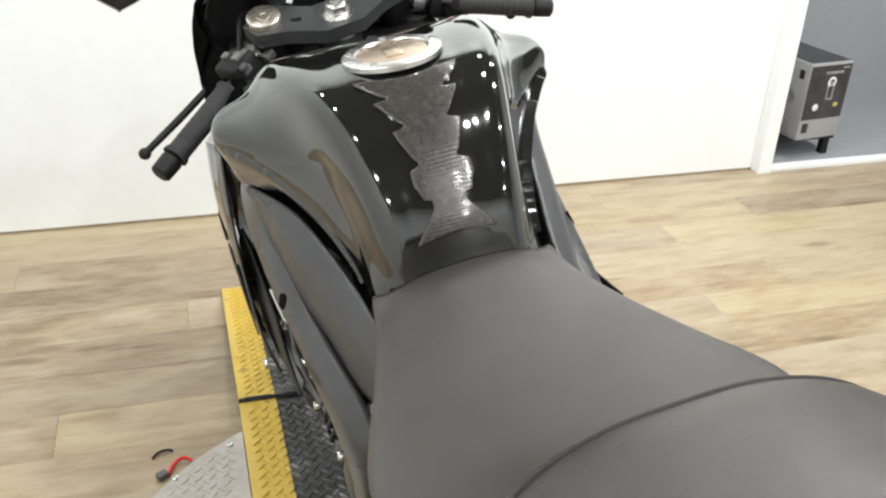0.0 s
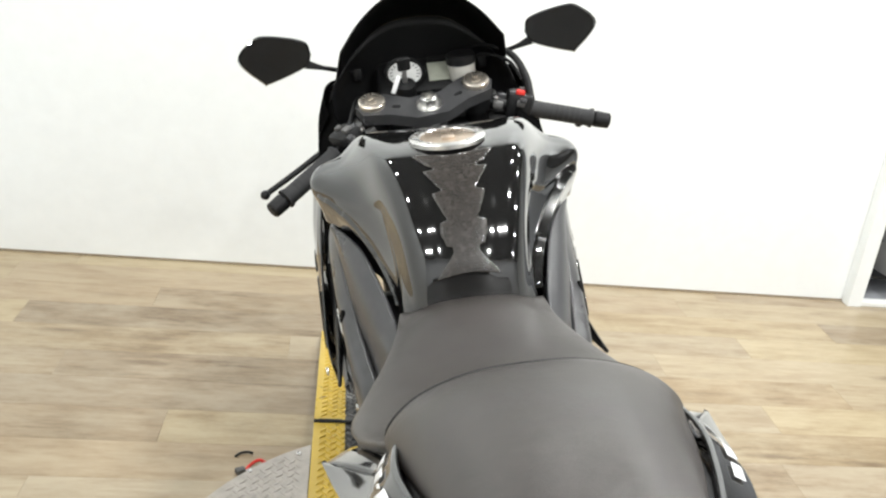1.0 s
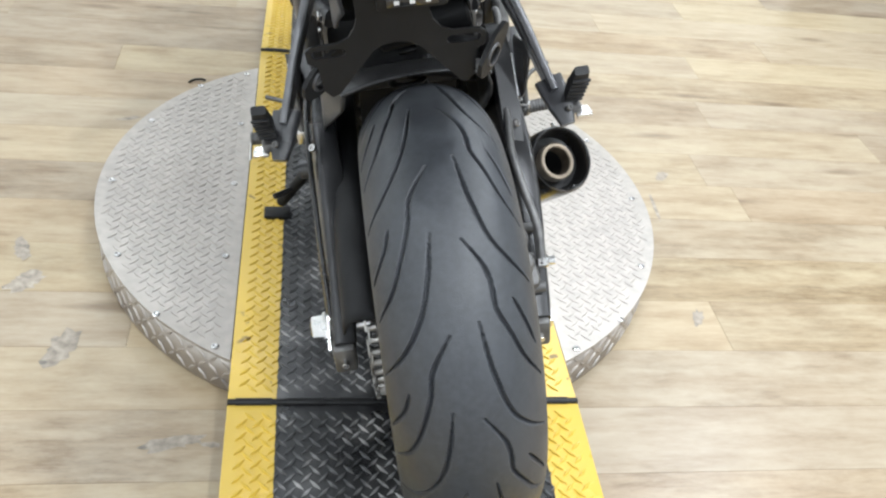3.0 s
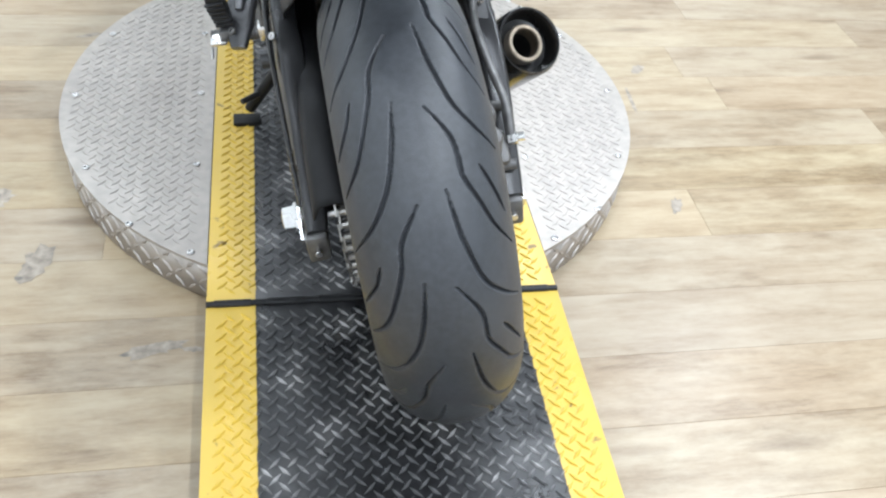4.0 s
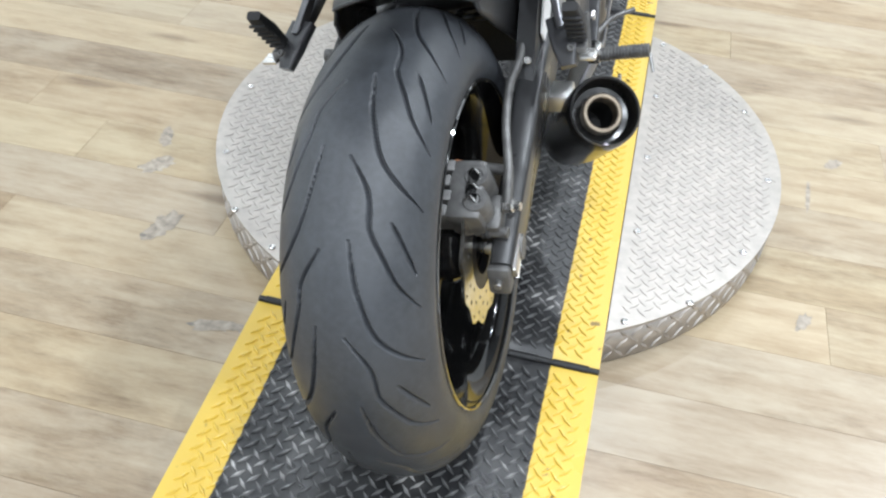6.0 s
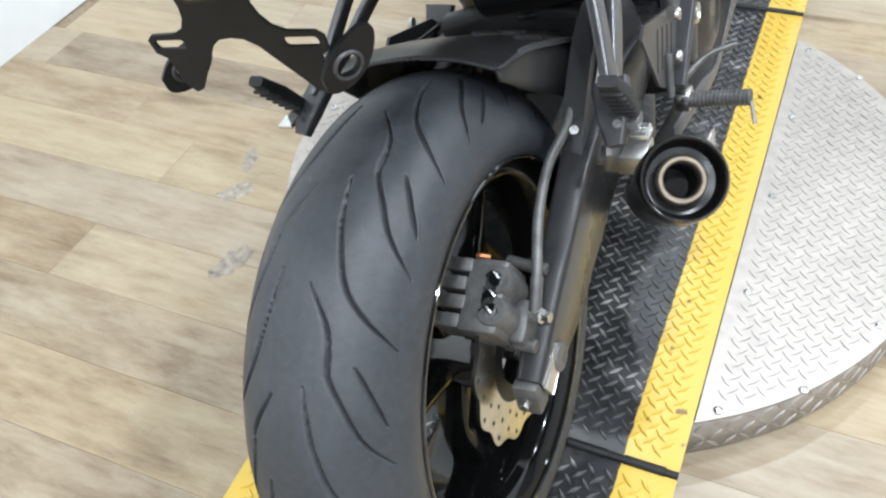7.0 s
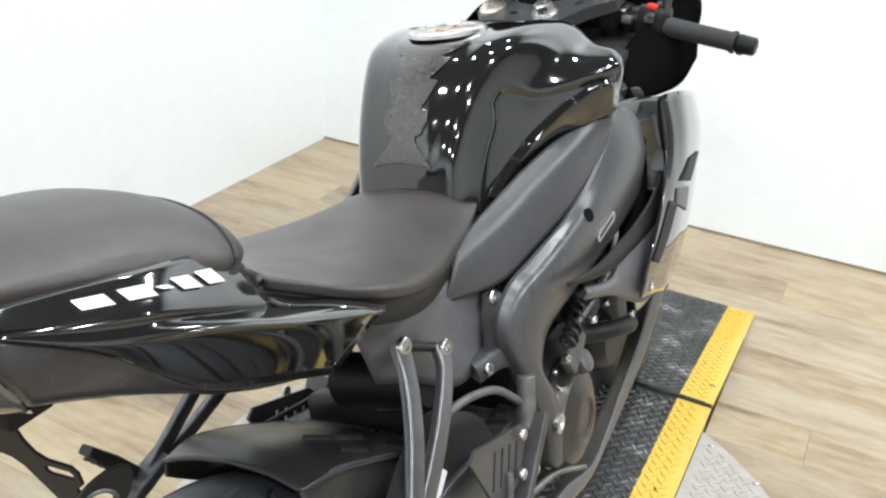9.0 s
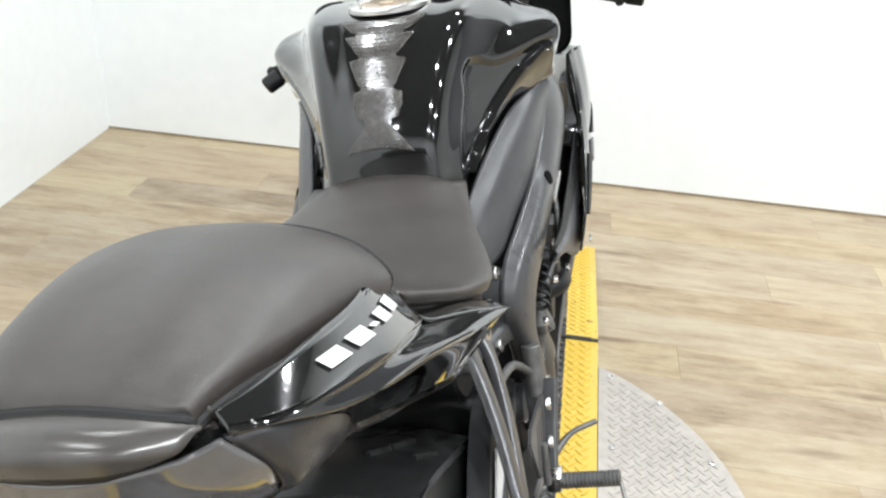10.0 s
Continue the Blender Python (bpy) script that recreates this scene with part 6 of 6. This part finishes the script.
for s in (-1.0, 1.0):
    fairing = panel("side_fairing", FAIR, GLOSS, bike, 30, 24, side=s, thick=0.004, label="gloss black side fairing")
    panel("inner_fairing", STRIP, GLOSS, bike, 20, 12, side=s, thick=0.003, label="gloss black inner fairing")
    panel("fairing_blade", BLADE, MATT, bike, 24, 10, side=s, thick=0.003, label="black curved blade below the frame")
    panel("inner_fairing_foot", FOOT, INNERM, bike, 20, 8, side=s, thick=0.003, label="grey plastic inner fairing foot")
    # added dark sheet that stands for the shade behind the fairing
    part("inner_shadow_panel", sheet(B(), surface([[(0.15, 0.93, 0.74), (0.17, 0.9, 0.6), (0.16, 0.86, 0.48)], [(0.2, 1.05, 0.76), (0.21, 1.02, 0.6), (0.2, 1.0, 0.45)]], 6, 10), s), MATT, bike, "matt black sheet standing for the shade inside the fairing", solid=0.003)
    FG = surface(FAIR, 90, 60)
    def on_fairing(y, z, lift):
        """The fairing's outer face nearest to y along and z up, raised by lift."""
        d = np.hypot(FG[:, :, 1] - y, FG[:, :, 2] - z)
        i, j = np.unravel_index(np.argmin(d), d.shape)
        i, j = min(max(i, 1), 89), min(max(j, 1), 59)
        m = np.cross(FG[i + 1, j] - FG[i - 1, j], FG[i, j + 1] - FG[i, j - 1])
        m = m / np.linalg.norm(m) * (1 if m[0] > 0 else -1)
        return np.array((FG[i, j][0] + m[0] * lift, y, z))
    for kind, mat, rows in VENTS:
        part(kind, sheet(B(), [[on_fairing(q[1], q[2], 0.003) for q in r] for r in surface([[(0, y, z) for y, z in r] for r in rows], 12, 8)], s), mat, fairing, solid=0.002)
    panel("cockpit_side", [[(0.19, 0.93, 0.795), (0.19, 0.945, 0.82), (0.15, 0.99, 0.84)], [(0.218, 1.03, 0.78), (0.215, 1.05, 0.83), (0.17, 1.08, 0.88)], [(0.228, 1.15, 0.772), (0.226, 1.17, 0.85), (0.19, 1.19, 0.905)], [(0.222, 1.3, 0.785), (0.222, 1.31, 0.86), (0.195, 1.31, 0.92)]], COCKPIT, bike, 16, 10, side=s, thick=0.003, label="black cockpit side panel")
    panel("upper_fairing", NOSE, COCKPIT, bike, 24, 12, side=s, thick=0.004, label="black upper fairing")
    panel("belly_pan", BELLY, INNERM, bike, 20, 12, side=s, thick=0.004, label="dark grey plastic belly pan")
    part("fairing_screw", bolt(B(), (s * 0.246, 0.83, 0.51), (s, 0, 0), 0.008, 0.004), STEEL, fairing)
SCREEN = [
    [(0, 1.12, 1.135), (0.06, 1.118, 1.124), (0.115, 1.11, 1.085), (0.157, 1.1, 1.035)],
    [(0, 1.2, 1.112), (0.065, 1.198, 1.1), (0.125, 1.185, 1.055), (0.168, 1.165, 0.995)],
    [(0, 1.3, 1.06), (0.07, 1.295, 1.05), (0.135, 1.275, 1.005), (0.18, 1.245, 0.95)],
    [(0, 1.44, 0.96), (0.075, 1.43, 0.952), (0.145, 1.395, 0.935), (0.2, 1.33, 0.915)],
]
panel("windscreen", SCREEN, SMOKE, bike, 24, 30, True, thick=0.003, label="dark tinted windscreen")

part("inner_cowl", sheet(B(), surface([[(0, 1.3, 1.056), (0.07, 1.295, 1.046), (0.135, 1.275, 1.0), (0.182, 1.245, 0.946)], [(0, 1.32, 0.96), (0.075, 1.315, 0.955), (0.15, 1.29, 0.93), (0.2, 1.25, 0.9)], [(0, 1.33, 0.84), (0.08, 1.32, 0.84), (0.155, 1.29, 0.84), (0.21, 1.24, 0.84)]], 10, 16, True)), MATT, bike, "matt black inner cowl", solid=0.003)

# ---- dash ----
dash = new("instrument_panel")
dash.parent = bike
face = Matrix.Translation((0.0, 1.225, 0.955)) @ Matrix.Rotation(radians(35), 4, "X")


def faced(bm):
    bm.transform(face)
    return bm


part("housing", faced(box(B(), (0.01, 0, -0.022), (0.21, 0.1, 0.04), 0.018)), MATT, dash, "matt black instrument housing")
part("dial", faced(lathe(B(), (-0.035, 0, 0), (0, 0, 1), [(0, 0), (0.001, 0.034), (0, 0.035)], 40)), DIAL, dash, "white tachometer face")
part("bezel", faced(lathe(B(), (-0.035, 0, -0.002), (0, 0, 1), [(0, 0.035), (0.008, 0.037), (0.01, 0.041), (0, 0.045)], 40, close=True)), MATT, dash)
for k in range(15):
    a = radians(225 - 18 * k)
    part("dial_mark", faced(box(B(), (-0.035 + 0.028 * math.cos(a), 0.028 * math.sin(a), 0.0014), (0.006, 0.0013, 0.0006), 0, Matrix.Rotation(a, 4, "Z"))), PIPING, dash)
part("needle", faced(box(B(), (-0.042, -0.008, 0.003), (0.03, 0.0018, 0.001), 0, Matrix.Rotation(radians(50), 4, "Z"))), PIPING, dash)
part("display", faced(box(B(), (0.05, -0.004, 0.001), (0.075, 0.05, 0.003), 0.001)), LCD, dash, "grey display window")
part("indicator_strip", faced(box(B(), (0.05, 0.034, 0.001), (0.07, 0.01, 0.003), 0.001)), PIPING, dash)

# ---- steering: clamp, fork, bars ----
front_end = new("steering")
front_end.parent = bike
top = [(-0.138, 0.035), (-0.105, 0.07), (-0.07, 0.055), (-0.03, 0.03), (0.03, 0.03), (0.07, 0.055), (0.105, 0.07), (0.138, 0.035), (0.128, 0.005), (0.08, -0.008), (0.03, -0.035), (-0.03, -0.035), (-0.08, -0.008), (-0.128, 0.005)]
clampm = Matrix.Translation(STEM) @ frame_of(RAKE) @ Matrix.Rotation(radians(180), 4, "Z")
probe = clampm.to_3x3() @ Vector((1, 0, 0))
fx = 1.0 if probe.x > 0 else -1.0
fy2 = 1.0 if (clampm.to_3x3() @ Vector((0, 1, 0))).y > 0 else -1.0
lay = lambda u, v, w: clampm @ Vector((fx * u, fy2 * v, w))
part("top_clamp", turned(plate(B(), top, [slot2d(0.062, 0.012, 0.018, 0.009, 20), slot2d(-0.062, 0.012, 0.018, 0.009, -20)], lambda u, v, w: lay(u, v, w - 0.03), 0.024)), FRAME, front_end, "satin black top fork clamp", sharp=30)
for s in (-1, 1):
    base = lay(s * 0.105, 0.034, 0)
    part("fork_cap", turned(lathe(B(), base - RAKE * 0.008, RAKE, [(0, 0.0255), (0.006, 0.0265), (0.01, 0.0255), (0.0115, 0.023), (0.0115, 0.011), (0.0135, 0.0105), (0.0135, 0.005), (0.0115, 0.0045), (0.0115, 0)], 24)), CAPM, front_end, "bare aluminium fork cap")
    part("fork_tube", turned(rod(B(), base - RAKE * 0.02, base - RAKE * 0.34, 0.0215, n=24)), DARK, front_end)
    part("fork_leg", turned(rod(B(), base - RAKE * 0.3, base - RAKE * 0.72, 0.029, 0.026, n=24)), DARK, front_end)
    part("clip_on", turned(lathe(B(), base - RAKE * 0.062, RAKE, [(0, 0.0225), (0, 0.031), (0.028, 0.031), (0.028, 0.0225)], 28, close=True)), MATT, front_end)
    a, e = base - RAKE * 0.048, (Vector((0.351, 1.067, 0.816)) if s > 0 else Vector((-0.332, 1.018, 0.805)))
    d = (e - a).normalized()
    n = (e - a).length
    part("handlebar", turned(rod(B(), a, e - d * 0.02, 0.011)), DARK, front_end)
    grip = part("grip", turned(lathe(B(), a + d * (n - 0.165), d, [(0, 0), (0, 0.019), (0.004, 0.0205), (0.008, 0.0175), (0.06, 0.0165), (0.125, 0.0165), (0.132, 0.0195), (0.136, 0.0195), (0.137, 0.012), (0.137, 0)], 28)), GRIP, front_end, "black ribbed rubber grip")
    for k in range(9):
        part("grip_ring", turned(lathe(B(), a + d * (n - 0.15 + 0.011 * k), d, [(0, 0.0162), (0.0015, 0.0169), (0.006, 0.0169), (0.0075, 0.0162)], 20)), GRIP, grip)
    part("bar_end", turned(lathe(B(), a + d * (n - 0.03), d, [(0, 0.009), (0.004, 0.0145), (0.008, 0.0165), (0.034, 0.0155), (0.037, 0.012), (0.037, 0)], 24)), MATT, front_end, "black bar-end weight")
    c = a + d * (n - (0.178 if s > 0 else 0.2))
    q = d.to_track_quat("X", "Z").to_matrix().to_4x4()
    part("switch_box", turned(box(B(), c + Vector((0, 0.004, 0.004)), (0.052, 0.056, 0.052), 0.01, q)), MATT, front_end, "black switch housing")
    for k, (u, v, w, sz) in enumerate(((-0.012, -0.006, 0.03, 0.016), (0.014, 0.012, 0.03, 0.014), (-0.03, 0.016, 0.024, 0.018), (-0.045, -0.004, 0.014, 0.02), (0.0, -0.03, 0.018, 0.014))):
        part("switch_knob", turned(box(B(), c + Vector((s * u, v, w)), (sz, sz * 0.8, sz * 0.7), 0.003, q)), CAST if k % 2 else SATIN, front_end)
    part("lever_clamp", turned(box(B(), a + d * (n - 0.235) + Vector((0, 0.012, 0.004)), (0.026, 0.04, 0.036), 0.008, q)), CAST if s < 0 else MATT, front_end)
    dip = -0.022 if s > 0 else 0.0
    part("lever", turned(tube(B(), [a + d * (n - 0.23) + Vector((0, 0.045, 0.002)), a + d * (n - 0.15) + Vector((0, 0.078, dip * 0.6)), a + d * (n - 0.07) + Vector((0, 0.092, dip)), a + d * (n - 0.005) + Vector((-0.022 if s > 0 else -0.014, 0.09, dip))], [0.009, 0.006, 0.006, 0.0055])), MATT, front_end, "black hand lever")
    bm = B()
    bmesh.ops.create_uvsphere(bm, u_segments=14, v_segments=10, radius=0.0095, matrix=Matrix.Translation(a + d * (n - 0.003) + Vector((-0.022 if s > 0 else -0.014, 0.09, dip))))
    part("lever_ball", turned(bm), MATT, front_end)
    for k, o in enumerate(((-0.03, 0.012, 0.022), (-0.045, 0.0, 0.02), (-0.02, -0.018, 0.02))):
        part("bar_screw", turned(bolt(B(), a + d * (n - 0.21) + Vector((s * o[0], o[1], o[2])), (0, -0.2, 1), 0.0055, 0.005)), STEEL, front_end, "bright screw head")
    part("switch_button", turned(box(B(), c + Vector((s * 0.002, -0.012, 0.031)), (0.018, 0.014, 0.01), 0.003, q)), RED if s > 0 else CAST, front_end, "red engine stop switch" if s > 0 else "grey switch lever")
    part("switch_button", turned(box(B(), c + Vector((s * -0.004, -0.026, 0.012)), (0.016, 0.008, 0.012), 0.002, q)), CAST, front_end)
part("stem_nut", turned(lathe(B(), STEM - RAKE * 0.006, RAKE, [(0, 0.0225), (0.003, 0.0225), (0.004, 0.019), (0.017, 0.018), (0.019, 0.015), (0.019, 0.009), (0.006, 0.0085), (0.006, 0)], 6)), SILVER, front_end, "bright hexagonal stem nut")
part("stem_washer", turned(lathe(B(), STEM - RAKE * 0.0065, RAKE, [(0, 0.0), (0, 0.026), (0.002, 0.025), (0.002, 0)], 28)), SILVER, front_end)
part("lower_clamp", turned(bar(B(), [STEM - RAKE * 0.22 + Vector((-0.13, 0.03, 0)), STEM - RAKE * 0.22, STEM - RAKE * 0.22 + Vector((0.13, 0.03, 0))], 0.07, 0.04)), DARK, front_end)
part("ignition", turned(lathe(B(), lay(-0.03, 0.062, -0.025), RAKE, [(0, 0), (0, 0.021), (0.03, 0.02), (0.032, 0.014), (0.032, 0)], 24)), MATT, front_end)
key0 = lay(-0.03, 0.062, 0.008)
part("key_blade", turned(bar(B(), [key0, key0 + RAKE * 0.03], 0.009, 0.0025, steps=3)), SILVER, front_end, "metal key in the ignition")
part("key_head", turned(box(B(), key0 + RAKE * 0.042, (0.026, 0.008, 0.028), 0.004, frame_of(RAKE))), MATT, front_end, "black plastic key head")
part("key_fob", turned(box(B(), key0 + Vector((-0.022, -0.02, 0.004)), (0.009, 0.003, 0.036), 0.001, Matrix.Rotation(radians(28), 4, "Y"))), WHITE, front_end, "white paper key tag")
res0 = Vector((0.1, 1.195, 0.93))
reservoir = part("brake_reservoir", turned(lathe(B(), res0, (0, -0.1, 1), [(0, 0), (0, 0.024), (0.004, 0.0265), (0.034, 0.028), (0.034, 0)], 32)), CUP, front_end, "milky plastic brake fluid reservoir")
part("reservoir_lid", turned(lathe(B(), res0 + Vector((0, -0.0035, 0.034)), (0, -0.1, 1), [(0, 0.029), (0.002, 0.0305), (0.016, 0.03), (0.019, 0.027), (0.019, 0)], 32)), MATT, reservoir, "ribbed black lid")
part("reservoir_stay", turned(tube(B(), [res0, res0 + Vector((0.03, -0.03, -0.03)), (0.16, 1.13, 0.9)], 0.004)), DARK, front_end)
part("brake_line", turned(tube(B(), [(0.12, 1.22, 0.955), (0.15, 1.2, 0.97), (0.19, 1.16, 0.955), (0.205, 1.13, 0.92)], 0.0035)), MATT, front_end)
part("throttle_cable", turned(tube(B(), [(0.11, 1.26, 0.97), (0.155, 1.22, 0.985), (0.2, 1.17, 0.965), (0.213, 1.13, 0.925), (0.21, 1.1, 0.88)], [0.003, 0.003, 0.007, 0.008, 0.008])), MATT, front_end, "black throttle cable boot")
part("clutch_wire", turned(tube(B(), [(-0.16, 1.1, 0.9), (-0.12, 1.2, 0.93), (-0.08, 1.25, 0.9)], 0.005)), MATT, front_end)
part("wiring", tube(B(), [(-0.1, 1.02, 0.86), (-0.04, 0.98, 0.85), (0.05, 0.98, 0.86), (0.12, 1.0, 0.87)], 0.012), MATT, bike)
part("head_tube", rod(B(), STEM - RAKE * 0.03, STEM - RAKE * 0.2, 0.035, n=24), FRAME, bike)
part("duct_cover", box(B(), (0, 1.085, 0.845), (0.34, 0.43, 0.03), 0.01), PIPING, bike)
part("air_duct", box(B(), (0, 1.0, 0.81), (0.3, 0.16, 0.1), 0.02), MATT, bike, "black ducting behind the dash")
for s in (-1, 1):
    part("spar_root", bar(B(), [(s * 0.03, 1.08, 0.83), (s * 0.1, 1.03, 0.81), (s * 0.18, 0.95, 0.77)], 0.05, 0.09), FRAME, bike)

# ---- mirrors ----
for s in (-1.0, 1.0):
    mirror = new("mirror")
    mirror.parent = bike
    c = Vector((s * 0.29, 1.225, 1.012))
    m = Matrix.Translation(c) @ Matrix.Rotation(radians(-14 * s), 4, "Z") @ Matrix.Rotation(radians(66), 4, "X") @ Matrix.Rotation(radians(8 * s), 4, "Z")
    outline = [(-0.062, 0.008), (-0.05, 0.034), (0.012, 0.044), (0.04, 0.036), (0.066, -0.002), (0.026, -0.044), (0.012, -0.046), (-0.05, -0.016)]
    outline = [(s * u * 1.14, v * 1.06) for u, v in outline]
    grow = lambda k: [(u * k, v * k) for u, v in outline]
    bm = B()
    rings = []
    for k, w in ((0.93, 0.003), (1.0, 0.004), (1.02, -0.004), (0.96, -0.018), (0.7, -0.032), (0.3, -0.038)):
        pts = catmull(grow(k) + grow(k)[:1], 40)[:-1]
        rings.append([bm.verts.new(m @ Vector((u, v, w))) for u, v in pts])
    for p, q in zip(rings, rings[1:]):
        for k in range(len(p)):
            bm.faces.new((p[k], p[(k + 1) % len(p)], q[(k + 1) % len(q)], q[k]))
    bm.faces.new(rings[-1])
    part("mirror_shell", bm, GLOSS, mirror, "gloss black mirror shell")
    bm = B()
    bm.faces.new([bm.verts.new(m @ Vector((u, v, 0.0035))) for u, v in catmull(grow(0.94) + grow(0.94)[:1], 40)[:-1]])
    part("mirror_glass", bm, MIRROR, mirror, "mirror glass")
    part("mirror_arm", bar(B(), [m @ Vector((-s * 0.058, -0.006, -0.015)), (s * 0.2, 1.25, 0.98), (s * 0.135, 1.29, 0.955)], [0.013, 0.009, 0.01], [0.02, 0.009, 0.01]), MATT, mirror, "black mirror stalk")
    part("mirror_foot", box(B(), (s * 0.132, 1.293, 0.952), (0.02, 0.03, 0.028), 0.005), MATT, mirror)

# ---- front wheel ----
front_wheel = new("front_wheel")
front_wheel.parent = bike
fm = STEER @ Matrix.Translation((0, 1.383, 0.3))
front_wheel.matrix_basis = fm
FPROF = [(0.0, 0.3), (0.02, 0.297), (0.038, 0.288), (0.052, 0.272), (0.06, 0.253), (0.061, 0.238), (0.056, 0.224), (0.048, 0.2165)]
prof = [tuple(p) for p in catmull([(-x, r) for x, r in reversed(FPROF[1:])] + FPROF, 40)]
part("tyre", lathe(B(), (0, 0, 0), (1, 0, 0), prof, 96), RUBBER, front_wheel, "dark grey rubber front tyre")
part("rim", lathe(B(), (0, 0, 0), (1, 0, 0), [(-0.05, 0.222), (-0.04, 0.2), (0.04, 0.2), (0.05, 0.222), (0.045, 0.19), (-0.045, 0.19)], 72, close=True), GLOSS, front_wheel, "gloss black rim")
for k in range(5):
    a = 2 * math.pi * k / 5
    part("spoke", bar(B(), [(0, -0.03 * math.sin(a), 0.03 * math.cos(a)), (0, -0.195 * math.sin(a), 0.195 * math.cos(a))], 0.045, 0.03, up=(1, 0.01, 0), steps=4), GLOSS, front_wheel)
for s in (-1, 1):
    part("brake_disc", wavy_disc(s * 0.065 - 0.002, 0.1, 0.15, 10), DISC, front_wheel, sharp=30)
part("hub", rod(B(), (-0.07, 0, 0), (0.07, 0, 0), 0.035), GLOSS, front_wheel)
mud = []
for a in (-20, 10, 40, 75, 100):
    mud.append([(x, -r * math.sin(radians(a)), r * math.cos(radians(a))) for x, r in ((0, 0.325), (0.035, 0.318), (0.06, 0.295), (0.068, 0.262))])
panel("front_fender", mud, GLOSS, front_wheel, 20, 20, True, thick=0.003, label="gloss black front fender")

# ---- floor boards ----
lay_boards()
